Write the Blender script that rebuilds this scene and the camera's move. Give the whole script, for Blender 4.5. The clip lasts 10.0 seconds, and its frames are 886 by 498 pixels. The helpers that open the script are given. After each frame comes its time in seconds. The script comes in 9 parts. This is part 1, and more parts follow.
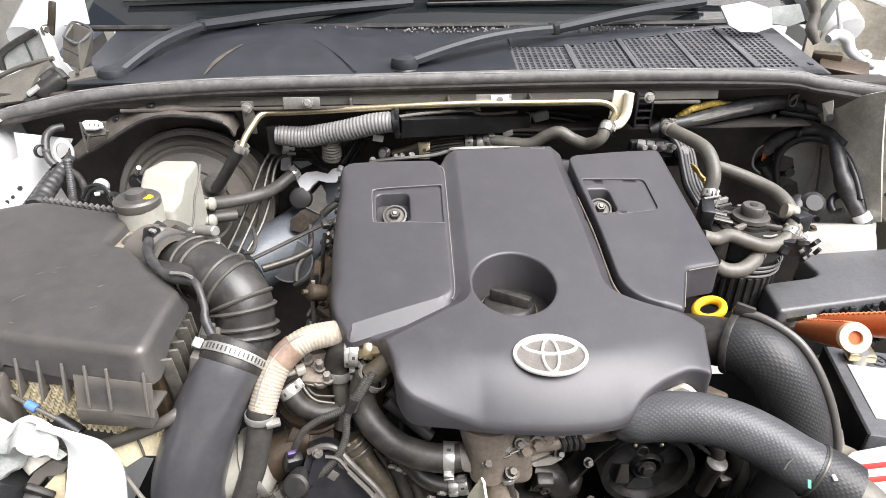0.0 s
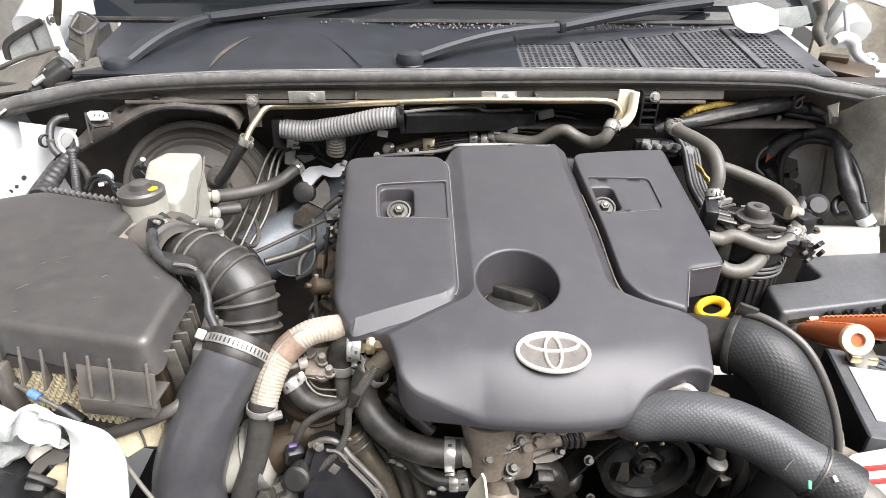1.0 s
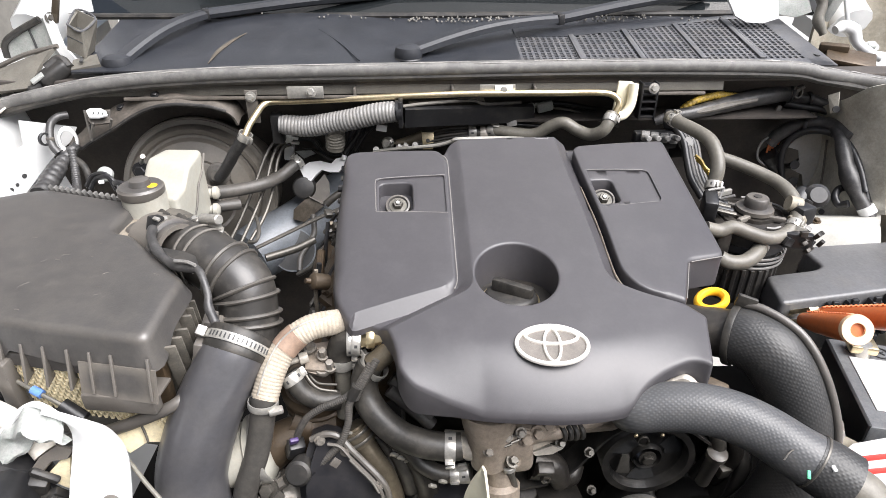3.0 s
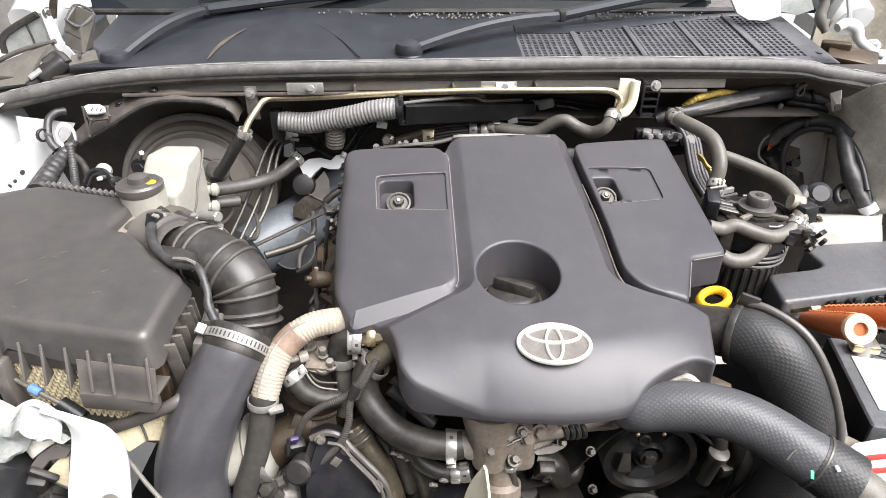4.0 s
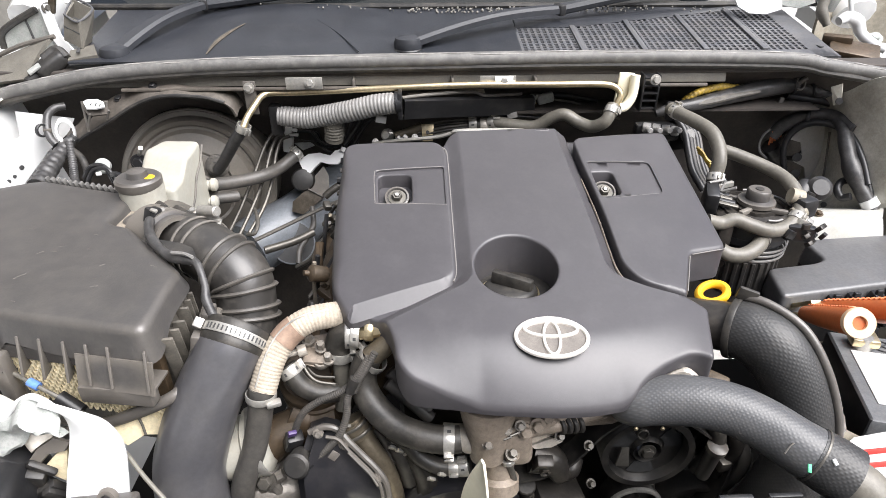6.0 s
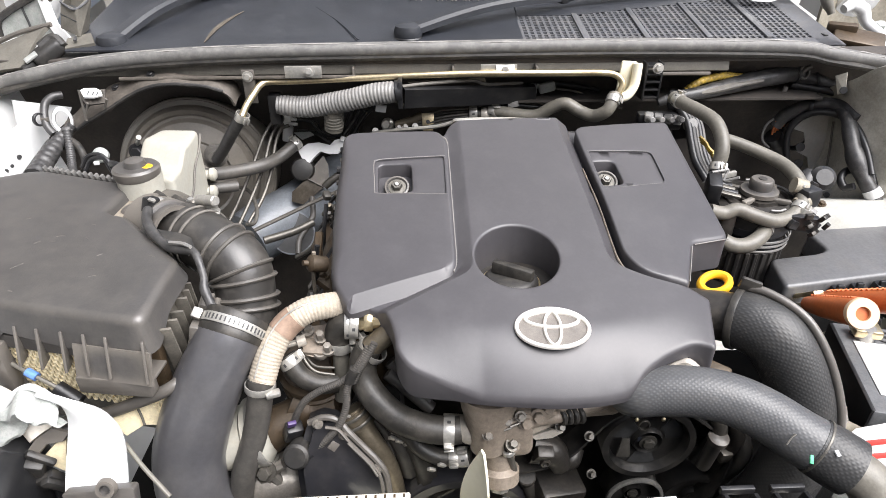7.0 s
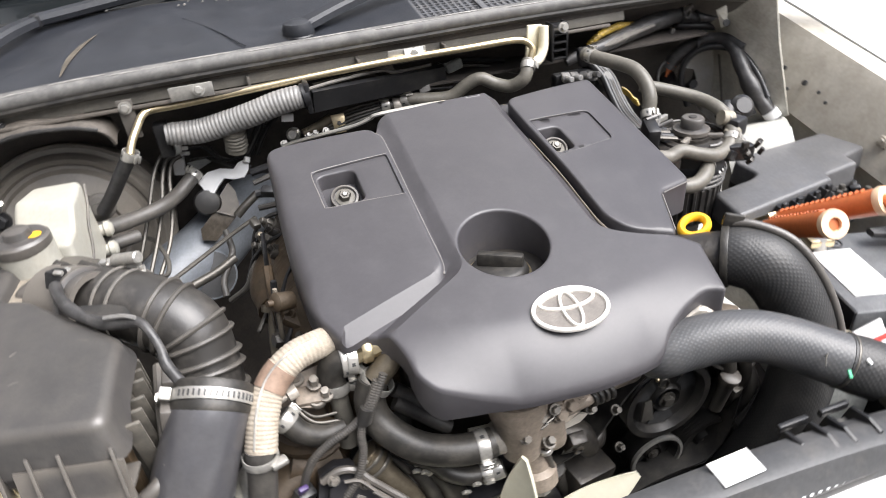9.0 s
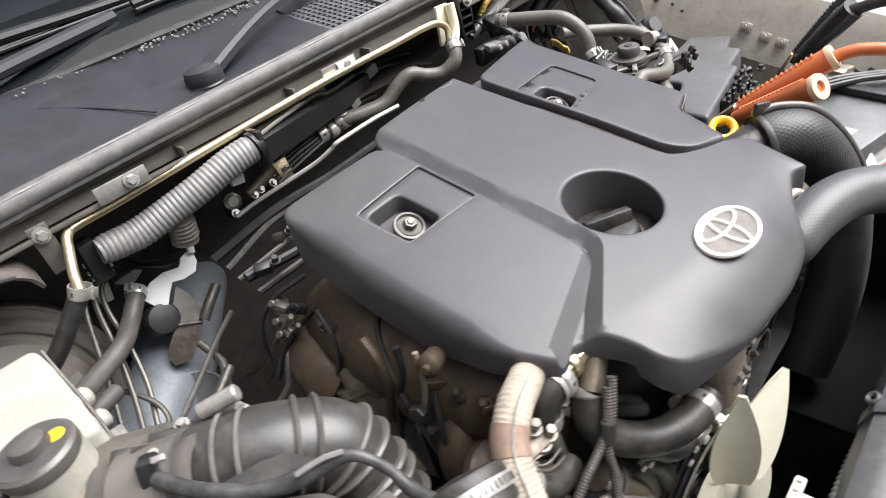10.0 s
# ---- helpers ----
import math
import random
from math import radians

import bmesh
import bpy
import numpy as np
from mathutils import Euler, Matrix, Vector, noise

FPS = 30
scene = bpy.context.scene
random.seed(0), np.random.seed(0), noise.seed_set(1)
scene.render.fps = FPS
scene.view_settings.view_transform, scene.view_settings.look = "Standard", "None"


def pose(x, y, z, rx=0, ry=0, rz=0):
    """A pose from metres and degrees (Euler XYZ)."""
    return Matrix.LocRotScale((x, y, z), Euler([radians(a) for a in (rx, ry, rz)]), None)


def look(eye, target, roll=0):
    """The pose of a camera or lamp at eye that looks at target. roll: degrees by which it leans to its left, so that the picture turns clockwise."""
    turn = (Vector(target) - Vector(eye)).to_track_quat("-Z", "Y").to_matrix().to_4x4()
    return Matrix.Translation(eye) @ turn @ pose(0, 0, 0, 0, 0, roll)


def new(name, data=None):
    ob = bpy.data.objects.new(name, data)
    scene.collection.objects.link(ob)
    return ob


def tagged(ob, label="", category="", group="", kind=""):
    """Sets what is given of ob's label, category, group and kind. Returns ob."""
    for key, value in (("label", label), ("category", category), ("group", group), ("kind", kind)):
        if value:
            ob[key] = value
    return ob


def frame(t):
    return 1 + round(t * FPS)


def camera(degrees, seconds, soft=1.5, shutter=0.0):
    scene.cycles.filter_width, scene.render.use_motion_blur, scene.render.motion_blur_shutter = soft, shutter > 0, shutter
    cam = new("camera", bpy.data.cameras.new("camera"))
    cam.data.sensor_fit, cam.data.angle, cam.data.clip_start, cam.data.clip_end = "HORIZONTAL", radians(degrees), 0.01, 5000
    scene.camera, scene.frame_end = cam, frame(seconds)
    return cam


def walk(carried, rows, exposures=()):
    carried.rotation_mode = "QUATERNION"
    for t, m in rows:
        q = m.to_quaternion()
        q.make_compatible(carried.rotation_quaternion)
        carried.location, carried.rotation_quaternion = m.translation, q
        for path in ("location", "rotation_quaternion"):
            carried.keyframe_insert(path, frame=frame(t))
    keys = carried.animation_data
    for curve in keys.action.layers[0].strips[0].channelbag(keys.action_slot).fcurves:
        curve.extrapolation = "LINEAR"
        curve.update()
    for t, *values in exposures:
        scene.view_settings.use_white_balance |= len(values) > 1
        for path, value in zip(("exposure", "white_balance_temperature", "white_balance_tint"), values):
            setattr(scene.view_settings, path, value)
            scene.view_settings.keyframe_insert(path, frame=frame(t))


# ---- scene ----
cam = camera(70.9, 10.0, soft=0.7, shutter=0.25)
PATH = [
    (0, (0.0097, -0.0123, 1.3182), (0.0915, 1.5154, 0.4479), -0.0),
    (0.5, (0.0044, -0.0123, 1.3174), (0.1003, 1.5154, 0.4488), 0.9),
    (1, (0.0053, -0.0132, 1.3165), (0.0862, 1.5110, 0.4400), 0.9),
    (1.5, (0.0097, -0.0158, 1.3209), (0.0818, 1.5083, 0.4435), 0.3),
    (2, (0.0106, -0.0158, 1.3165), (0.0818, 1.5030, 0.4294), 0.3),
    (2.5, (0.0114, -0.0158, 1.3174), (0.0818, 1.5013, 0.4286), 0.1),
    (4, (0.0070, -0.0097, 1.3156), (0.0836, 1.5022, 0.4171), 0.4),
    (4.5, (0.0088, -0.0097, 1.3156), (0.0801, 1.5013, 0.4154), 0.1),
    (5, (0.0079, -0.0106, 1.3156), (0.0748, 1.5004, 0.4145), 0.1),
    (5.5, (0.0106, -0.0106, 1.3138), (0.0801, 1.4978, 0.4092), 0.2),
    (7, (0.0132, -0.0062, 1.3086), (0.0801, 1.4872, 0.3802), 0.2),
    (7.5, (0.0123, 0.0079, 1.2971), (0.0660, 1.4846, 0.3414), 0.3),
    (8, (0.0167, 0.0150, 1.2954), (0.0651, 1.4846, 0.3291), 0.0),
    (8.5, (0.0035, 0.0290, 1.2892), (0.0924, 1.5004, 0.3282), 0.1),
    (8.8, (-0.036, 0.052, 1.288), (0.225, 1.709, 0.198), -2.3),
    (9, (-0.0942, 0.0766, 1.2813), (0.3194, 1.4978, 0.3300), -5.2),
    (9.3, (-0.180, 0.107, 1.284), (0.450, 1.626, 0.147), -10.9),
    (9.5, (-0.2279, 0.1522, 1.2769), (0.4611, 1.4256, 0.2763), -10.8),
    (9.8, (-0.292, 0.250, 1.264), (0.694, 1.594, 0.159), -13.4),
    (10, (-0.3397, 0.3168, 1.2707), (0.5914, 1.4300, 0.2754), -14.9),
]
walk(cam, [(t, look(eye, target, roll)) for t, eye, target, roll in PATH],
     exposures=[(0, 0.40), (8.5, 0.40), (10.0, 0.34)])

# ---- light ----
world = bpy.data.worlds.new("sky")
scene.world = world
world.use_nodes = True
wn = world.node_tree.nodes
sky = wn.new("ShaderNodeTexSky")
sky.sky_type = "NISHITA"
sky.sun_disc = False
sky.sun_elevation, sky.sun_rotation = radians(57), radians(127)
sky.dust_density, sky.air_density = 5.0, 0.7
wn["Background"].inputs["Strength"].default_value = 0.15
world.node_tree.links.new(sky.outputs["Color"], wn["Background"].inputs["Color"])
sun_data = bpy.data.lights.new("sun", "SUN")
sun_data.energy, sun_data.angle, sun_data.color = 6.6, radians(58), (0.955, 0.965, 1.0)
sun = new("sun", sun_data)
sun.matrix_world = look((2.8, -1.4, 6.0), (0.1, 0.6, 0.9))


# ---- materials ----
def material(name, colour, rough=0.5, metal=0.0, dust=None, vary=0.25, grain=(220.0, 0.15), coat=0.0, stain=14.0, spec=0.5, weave=0.0, clear=0.0, wear=0.0):
    """A procedural surface: base colour with two scales of variation, a dust film, fine relief."""
    m = bpy.data.materials.new(name)
    m.use_nodes = True
    nt = m.node_tree
    nodes, link = nt.nodes, nt.links.new
    b = nodes["Principled BSDF"]
    co = nodes.new("ShaderNodeTexCoord")
    big = nodes.new("ShaderNodeTexNoise")
    big.inputs["Scale"].default_value, big.inputs["Detail"].default_value, big.inputs["Roughness"].default_value = stain, 6.0, 0.6
    fine = nodes.new("ShaderNodeTexNoise")
    fine.inputs["Scale"].default_value, fine.inputs["Detail"].default_value = grain[0], 3.0
    geo = nodes.new("ShaderNodeNewGeometry")
    link(geo.outputs["Position"], big.inputs["Vector"])
    link(geo.outputs["Position"], fine.inputs["Vector"])
    ramp = nodes.new("ShaderNodeMapRange")
    ramp.inputs["From Min"].default_value, ramp.inputs["From Max"].default_value = 0.3, 0.7
    link(big.outputs["Fac"], ramp.inputs["Value"])
    dark = nodes.new("ShaderNodeMix")
    dark.data_type = "RGBA"
    dark.inputs["A"].default_value = (*[c * (1 - vary) for c in colour], 1)
    dark.inputs["B"].default_value = (*[min(1, c * (1 + vary * 0.6)) for c in colour], 1)
    link(ramp.outputs["Result"], dark.inputs["Factor"])
    out = dark.outputs["Result"]
    rough_out = None
    if dust:
        dcol, amount, lo, hi = dust
        film = nodes.new("ShaderNodeTexNoise")
        film.inputs["Scale"].default_value, film.inputs["Detail"].default_value, film.inputs["Roughness"].default_value = stain * 2.3, 8.0, 0.68
        link(geo.outputs["Position"], film.inputs["Vector"])
        dr = nodes.new("ShaderNodeMapRange")
        dr.inputs["From Min"].default_value, dr.inputs["From Max"].default_value, dr.inputs["To Max"].default_value = lo, hi, amount
        link(film.outputs["Fac"], dr.inputs["Value"])
        dm = nodes.new("ShaderNodeMix")
        dm.data_type = "RGBA"
        link(dr.outputs["Result"], dm.inputs["Factor"])
        link(out, dm.inputs["A"])
        dm.inputs["B"].default_value = (*dcol, 1)
        out = dm.outputs["Result"]
        rr = nodes.new("ShaderNodeMapRange")
        rr.inputs["To Min"].default_value, rr.inputs["To Max"].default_value = rough, min(0.95, rough + 0.35)
        link(dr.outputs["Result"], rr.inputs["Value"])
        rough_out = rr.outputs["Result"]
    speck = nodes.new("ShaderNodeTexNoise")
    speck.inputs["Scale"].default_value, speck.inputs["Detail"].default_value, speck.inputs["Roughness"].default_value = stain * 14.0, 5.0, 0.7
    link(geo.outputs["Position"], speck.inputs["Vector"])
    sr = nodes.new("ShaderNodeMapRange")
    sr.inputs["From Min"].default_value, sr.inputs["From Max"].default_value = 0.3, 0.7
    sr.inputs["To Min"].default_value, sr.inputs["To Max"].default_value = 1 - vary * 0.7, 1 + vary * 0.7
    link(speck.outputs["Fac"], sr.inputs["Value"])
    sm = nodes.new("ShaderNodeMix")
    sm.data_type, sm.blend_type = "RGBA", "MULTIPLY"
    sm.inputs["Factor"].default_value = 1.0
    link(out, sm.inputs["A"])
    link(sr.outputs["Result"], sm.inputs["B"])
    out = sm.outputs["Result"]
    # paler convex edges: wear, with edge highlights put into the colour too
    if dust and wear:
        worn = nodes.new("ShaderNodeMapRange")
        worn.inputs["From Min"].default_value, worn.inputs["From Max"].default_value, worn.inputs["To Max"].default_value = 0.515, 0.60, wear
        link(geo.outputs["Pointiness"], worn.inputs["Value"])
        wm = nodes.new("ShaderNodeMix")
        wm.data_type = "RGBA"
        link(worn.outputs["Result"], wm.inputs["Factor"])
        link(out, wm.inputs["A"])
        wm.inputs["B"].default_value = (*dust[0], 1)
        out = wm.outputs["Result"]
    link(out, b.inputs["Base Color"])
    b.inputs["Roughness"].default_value = rough
    if rough_out:
        link(rough_out, b.inputs["Roughness"])
    b.inputs["Metallic"].default_value = metal
    b.inputs["Specular IOR Level"].default_value = spec
    b.inputs["Coat Weight"].default_value = coat
    b.inputs["Coat Roughness"].default_value = 0.08
    b.inputs["Transmission Weight"].default_value = clear
    bump = nodes.new("ShaderNodeBump")
    bump.inputs["Strength"].default_value, bump.inputs["Distance"].default_value = grain[1], 0.001
    height = fine.outputs["Fac"]
    if weave:
        wa = []
        for k in (1, -1):
            mp = nodes.new("ShaderNodeMapping")
            mp.inputs["Rotation"].default_value = (0, 0, radians(45 * k))
            link(co.outputs["UV"], mp.inputs["Vector"])
            wv = nodes.new("ShaderNodeTexWave")
            wv.inputs["Scale"].default_value, wv.inputs["Distortion"].default_value = weave, 0.0
            link(mp.outputs["Vector"], wv.inputs["Vector"])
            wa.append(wv.outputs["Fac"])
        mx = nodes.new("ShaderNodeMath")
        mx.operation = "MULTIPLY"
        link(wa[0], mx.inputs[0]), link(wa[1], mx.inputs[1])
        height = mx.outputs[0]
        dots = nodes.new("ShaderNodeMix")
        dots.data_type = "RGBA"
        link(mx.outputs[0], dots.inputs["Factor"])
        link(out, dots.inputs["A"])
        dots.inputs["B"].default_value = (*[c * 1.38 for c in colour], 1)
        link(dots.outputs["Result"], b.inputs["Base Color"])
    link(height, bump.inputs["Height"])
    link(bump.outputs["Normal"], b.inputs["Normal"])
    return m


DUST = (0.27, 0.24, 0.20)
COVER = material("satin_cover_plastic", (0.0492, 0.0463, 0.0500), 0.42, dust=((0.12, 0.116, 0.117), 0.18, 0.46, 0.80), vary=0.08, grain=(1500, 0.05), stain=16.0, spec=0.60, wear=0.25)
GRIME = material("dusty_black_plastic", (0.052, 0.049, 0.047), 0.38, dust=(DUST, 0.14, 0.42, 0.85), vary=0.13, grain=(500, 0.16), stain=20.0, wear=0.35, spec=0.72)
BLACK = material("black_plastic", (0.014, 0.014, 0.015), 0.38, dust=(DUST, 0.10, 0.5, 0.8))
COWL = material("cowl_plastic", (0.021, 0.023, 0.028), 0.40, dust=((0.06, 0.06, 0.066), 0.25, 0.48, 0.75), grain=(700, 0.25))
RUBBER = material("rubber", (0.020, 0.019, 0.018), 0.5, dust=(DUST, 0.2, 0.45, 0.8), grain=(300, 0.15))
RUBBERDUST = material("dusty_rubber", (0.022, 0.0205, 0.018), 0.46, dust=(DUST, 0.20, 0.42, 0.80), grain=(300, 0.2), stain=20.0)
GREYHOSE = material("grey_rubber_hose", (0.125, 0.117, 0.098), 0.44, dust=(DUST, 0.25, 0.45, 0.8))
WEAVE = material("woven_hose_cover", (0.066, 0.067, 0.069), 0.42, dust=(DUST, 0.16, 0.5, 0.8), weave=80.0, grain=(300, 0.14), vary=0.12)
DUCTGREY = material("grey_corrugated_plastic", (0.21, 0.205, 0.197), 0.42, dust=(DUST, 0.3, 0.5, 0.8))
SLEEVE = material("beige_fabric_sleeve", (0.40, 0.35, 0.28), 0.8, dust=((0.24, 0.19, 0.14), 0.6, 0.45, 0.75), grain=(500, 0.4), stain=30.0)
TAPE = material("brown_tape", (0.27, 0.185, 0.135), 0.6, grain=(200, 0.2))
STEEL = material("zinc_steel", (0.46, 0.445, 0.41), 0.30, metal=0.6, dust=(DUST, 0.35, 0.5, 0.8))
ALLOY = material("cast_alloy", (0.29, 0.27, 0.24), 0.38, metal=0.5, dust=((0.12, 0.10, 0.08), 0.7, 0.38, 0.72), grain=(260, 0.4))
IRON = material("dark_casting", (0.032, 0.029, 0.026), 0.36, metal=0.3, dust=((0.085, 0.072, 0.056), 0.5, 0.45, 0.72), grain=(160, 0.5))
RUST = material("oily_brown_casting", (0.075, 0.051, 0.030), 0.42, metal=0.25, dust=((0.045, 0.034, 0.022), 0.75, 0.42, 0.66), grain=(120, 0.6))
BRASS = material("yellow_zinc_pipe", (0.72, 0.60, 0.38), 0.28, metal=0.9, dust=(DUST, 0.3, 0.5, 0.8))
WORNSEAL = material("pale_worn_rubber", (0.24, 0.23, 0.215), 0.6, vary=0.4, stain=80.0)
BADGEDUST = material("badge_dust", (0.15, 0.135, 0.12), 0.6, vary=0.3, stain=60.0)
CHROME = material("bright_emblem_metal", (0.70, 0.67, 0.62), 0.36, metal=0.45, vary=0.05, grain=(300, 0.03))
PAINT = material("white_body_paint", (0.66, 0.665, 0.66), 0.28, coat=0.6, vary=0.04, grain=(200, 0.02), stain=4.0)
DULLPAINT = material("dusty_white_inner_paint", (0.74, 0.70, 0.62), 0.42, dust=((0.42, 0.36, 0.27), 0.65, 0.42, 0.72), vary=0.14, stain=9.0)
UNDERCOAT = material("dark_grey_insulation", (0.048, 0.041, 0.036), 0.8, dust=((0.12, 0.10, 0.082), 0.4, 0.45, 0.8), grain=(180, 0.6))
MILK = material("aged_white_tank_plastic", (0.36, 0.35, 0.305), 0.40, dust=((0.36, 0.31, 0.23), 0.5, 0.48, 0.8), vary=0.1)
YELLOW = material("yellow_plastic", (0.86, 0.47, 0.02), 0.35, vary=0.1)
RED = material("orange_red_insulator", (0.56, 0.15, 0.045), 0.42, vary=0.15, dust=((0.2, 0.1, 0.07), 0.3, 0.5, 0.8))
CREAM = material("cream_end_ring", (0.78, 0.55, 0.36), 0.5, vary=0.1)
FANMAT = material("cream_fan_plastic", (0.80, 0.77, 0.62), 0.40, dust=((0.60, 0.48, 0.22), 0.30, 0.50, 0.9), vary=0.05, stain=8.0)
TAN = material("tan_plastic", (0.78, 0.68, 0.46), 0.5, dust=((0.35, 0.28, 0.18), 0.4, 0.5, 0.8))
BLUEGREY = material("pale_blue_grey_paint", (0.17, 0.185, 0.205), 0.42, dust=((0.18, 0.19, 0.20), 0.5, 0.5, 0.8))
TANPLATE = material("dusty_tan_sheet", (0.22, 0.19, 0.15), 0.7, vary=0.3, stain=40.0)
BROWN = material("brown_bracket_steel", (0.040, 0.031, 0.020), 0.38, metal=0.2, dust=(DUST, 0.4, 0.5, 0.8))
LABEL = material("white_paper_label", (0.70, 0.70, 0.69), 0.45, vary=0.04)
REDINK = material("red_print", (0.65, 0.06, 0.05), 0.5, vary=0.1)
# print, and the dark fill that stands for shade in holes and slots
DARKINK = material("dark_print_and_hole_shade", (0.05, 0.05, 0.05), 0.5)
VIOLET = material("dark_violet_plastic", (0.06, 0.035, 0.12), 0.4)
BLUE = material("blue_clip_plastic", (0.12, 0.25, 0.62), 0.4)
SEAL = material("aged_rubber_seal", (0.105, 0.102, 0.097), 0.55, dust=((0.30, 0.29, 0.27), 0.5, 0.45, 0.8), stain=22.0, vary=0.12)
SUPPORT = material("satin_black_support", (0.06, 0.06, 0.061), 0.38, dust=(DUST, 0.2, 0.5, 0.8))
FUSE = material("fuse_box_plastic", (0.105, 0.105, 0.107), 0.34, dust=(DUST, 0.2, 0.5, 0.8))
CASE = material("battery_case_plastic", (0.70, 0.72, 0.68), 0.4, dust=((0.2, 0.19, 0.17), 0.5, 0.45, 0.8))
CREAMCAP = material("pale_cream_plastic", (0.80, 0.75, 0.58), 0.45, vary=0.08)
GREEN = material("green_paint_mark", (0.05, 0.35, 0.18), 0.5)
GLASS = material("windscreen_glass", (0.012, 0.014, 0.015), 0.04, vary=0.1, grain=(30, 0.0), spec=0.6)
CONCRETE = material("pale_concrete", (0.42, 0.41, 0.38), 0.85, vary=0.2, stain=1.5, grain=(60, 0.4), dust=((0.28, 0.26, 0.22), 0.5, 0.45, 0.75))


# ---- building blocks ----
LINE = material("dull_brake_line", (0.105, 0.098, 0.086), 0.40, metal=0.5, dust=(DUST, 0.3, 0.5, 0.8))
ELBOW = material("dusty_ribbed_rubber", (0.030, 0.028, 0.026), 0.38, dust=((0.17, 0.155, 0.135), 0.45, 0.46, 0.78), stain=11.0, spec=0.65, vary=0.15, wear=0.4)
CUFF = material("grey_dusty_cuff", (0.10, 0.093, 0.083), 0.6, dust=((0.24, 0.22, 0.19), 0.5, 0.4, 0.7))
ARM = material("worn_black_arm", (0.026, 0.028, 0.033), 0.50, spec=0.4, dust=((0.06, 0.06, 0.064), 0.25, 0.5, 0.8))
GRILLE = material("grey_grille_plastic", (0.078, 0.080, 0.087), 0.5, dust=(DUST, 0.25, 0.45, 0.8))
BEIGE = material("dusty_beige_panel", (0.125, 0.117, 0.10), 0.55, dust=((0.11, 0.10, 0.08), 0.6, 0.4, 0.7), stain=30.0)
GOLD = material("dirty_yellow_tape", (0.48, 0.32, 0.04), 0.4, dust=((0.12, 0.09, 0.05), 0.7, 0.4, 0.65), stain=60.0)
HOUSING = material("brown_stained_casting", (0.31, 0.26, 0.21), 0.42, metal=0.2, dust=((0.10, 0.08, 0.062), 0.6, 0.4, 0.7), grain=(260, 0.4))
ICHOSE = material("dark_woven_hose", (0.026, 0.026, 0.026), 0.48, dust=(DUST, 0.12, 0.5, 0.8), weave=80.0, grain=(300, 0.2), vary=0.12)
DUSTY = material("thick_dust_plastic", (0.085, 0.078, 0.066), 0.65, dust=((0.18, 0.16, 0.13), 0.6, 0.4, 0.7), stain=24.0)
BATTOP = material("dark_battery_plastic", (0.145, 0.150, 0.155), 0.38, dust=((0.24, 0.24, 0.23), 0.4, 0.45, 0.75), stain=24.0)
BRONZE = material("oily_bronze_pipe", (0.18, 0.152, 0.11), 0.35, metal=0.6, dust=((0.10, 0.082, 0.058), 0.5, 0.45, 0.75))
NECK = material("bright_machined_alloy", (0.50, 0.46, 0.40), 0.32, metal=0.3, dust=((0.22, 0.19, 0.15), 0.4, 0.45, 0.75))
# near-black that stands in for deep shade low in the bay
MATTE = material("deep_shade_black", (0.008, 0.0075, 0.007), 0.85, spec=0.2)
# inner paint with shade put into its darker beige
SHADEPAINT = material("shaded_beige_inner_paint", (0.34, 0.31, 0.25), 0.5, dust=((0.18, 0.155, 0.11), 0.6, 0.4, 0.7), stain=12.0)
FLAP = material("grey_white_plastic", (0.34, 0.345, 0.33), 0.45, dust=((0.20, 0.26, 0.22), 0.5, 0.42, 0.72), stain=30.0)
HOSEDARK = material("dark_brown_rubber_hose", (0.062, 0.058, 0.053), 0.46, dust=(DUST, 0.2, 0.45, 0.8))
SERVO = material("dusty_brown_black_steel", (0.17, 0.153, 0.13), 0.30, dust=(DUST, 0.35, 0.45, 0.75), vary=0.12, stain=20.0, spec=0.9)
PULLEY = material("grey_black_pressed_steel", (0.020, 0.019, 0.018), 0.34, dust=(DUST, 0.14, 0.46, 0.76), spec=0.7)
PAD = material("light_bouncing_bonnet_lining", (0.55, 0.55, 0.54), 0.6, vary=0.08, grain=(180, 0.2))
# dirty white paint, darkened further for the shade on the rail
RAILPAINT = material("dirty_shaded_rail_paint", (0.43, 0.40, 0.34), 0.45, dust=((0.25, 0.22, 0.17), 0.6, 0.42, 0.72), vary=0.14, stain=9.0)
# for the added walls out of view; their tone steers bounced light
PLASTER = material("light_wall_plaster", (0.62, 0.59, 0.55), 0.8, vary=0.15, stain=1.2, grain=(80, 0.3), dust=((0.30, 0.26, 0.21), 0.4, 0.45, 0.75))
DARKPLASTER = material("light_blocking_plaster", (0.20, 0.19, 0.17), 0.85, vary=0.2, stain=1.2, grain=(80, 0.3), dust=((0.12, 0.11, 0.09), 0.4, 0.45, 0.75))
SHROUD = material("dusty_dark_felt_shroud", (0.074, 0.064, 0.054), 0.65, dust=((0.20, 0.175, 0.145), 0.45, 0.45, 0.75), grain=(200, 0.5), spec=0.4)
LOOM = material("grey_black_loom_tape", (0.034, 0.033, 0.033), 0.40, dust=((0.13, 0.125, 0.12), 0.5, 0.44, 0.72), vary=0.3, stain=34.0, spec=0.6)
TOWERPAINT = material("dusty_tower_paint", (0.46, 0.46, 0.43), 0.45, dust=((0.40, 0.36, 0.28), 0.5, 0.42, 0.7), vary=0.14, stain=16.0)
# the grey holds both dirt and the shade on the panel
APRON = material("dirty_shaded_apron_paint", (0.44, 0.425, 0.37), 0.5, dust=((0.24, 0.215, 0.165), 0.6, 0.4, 0.7), stain=14.0)
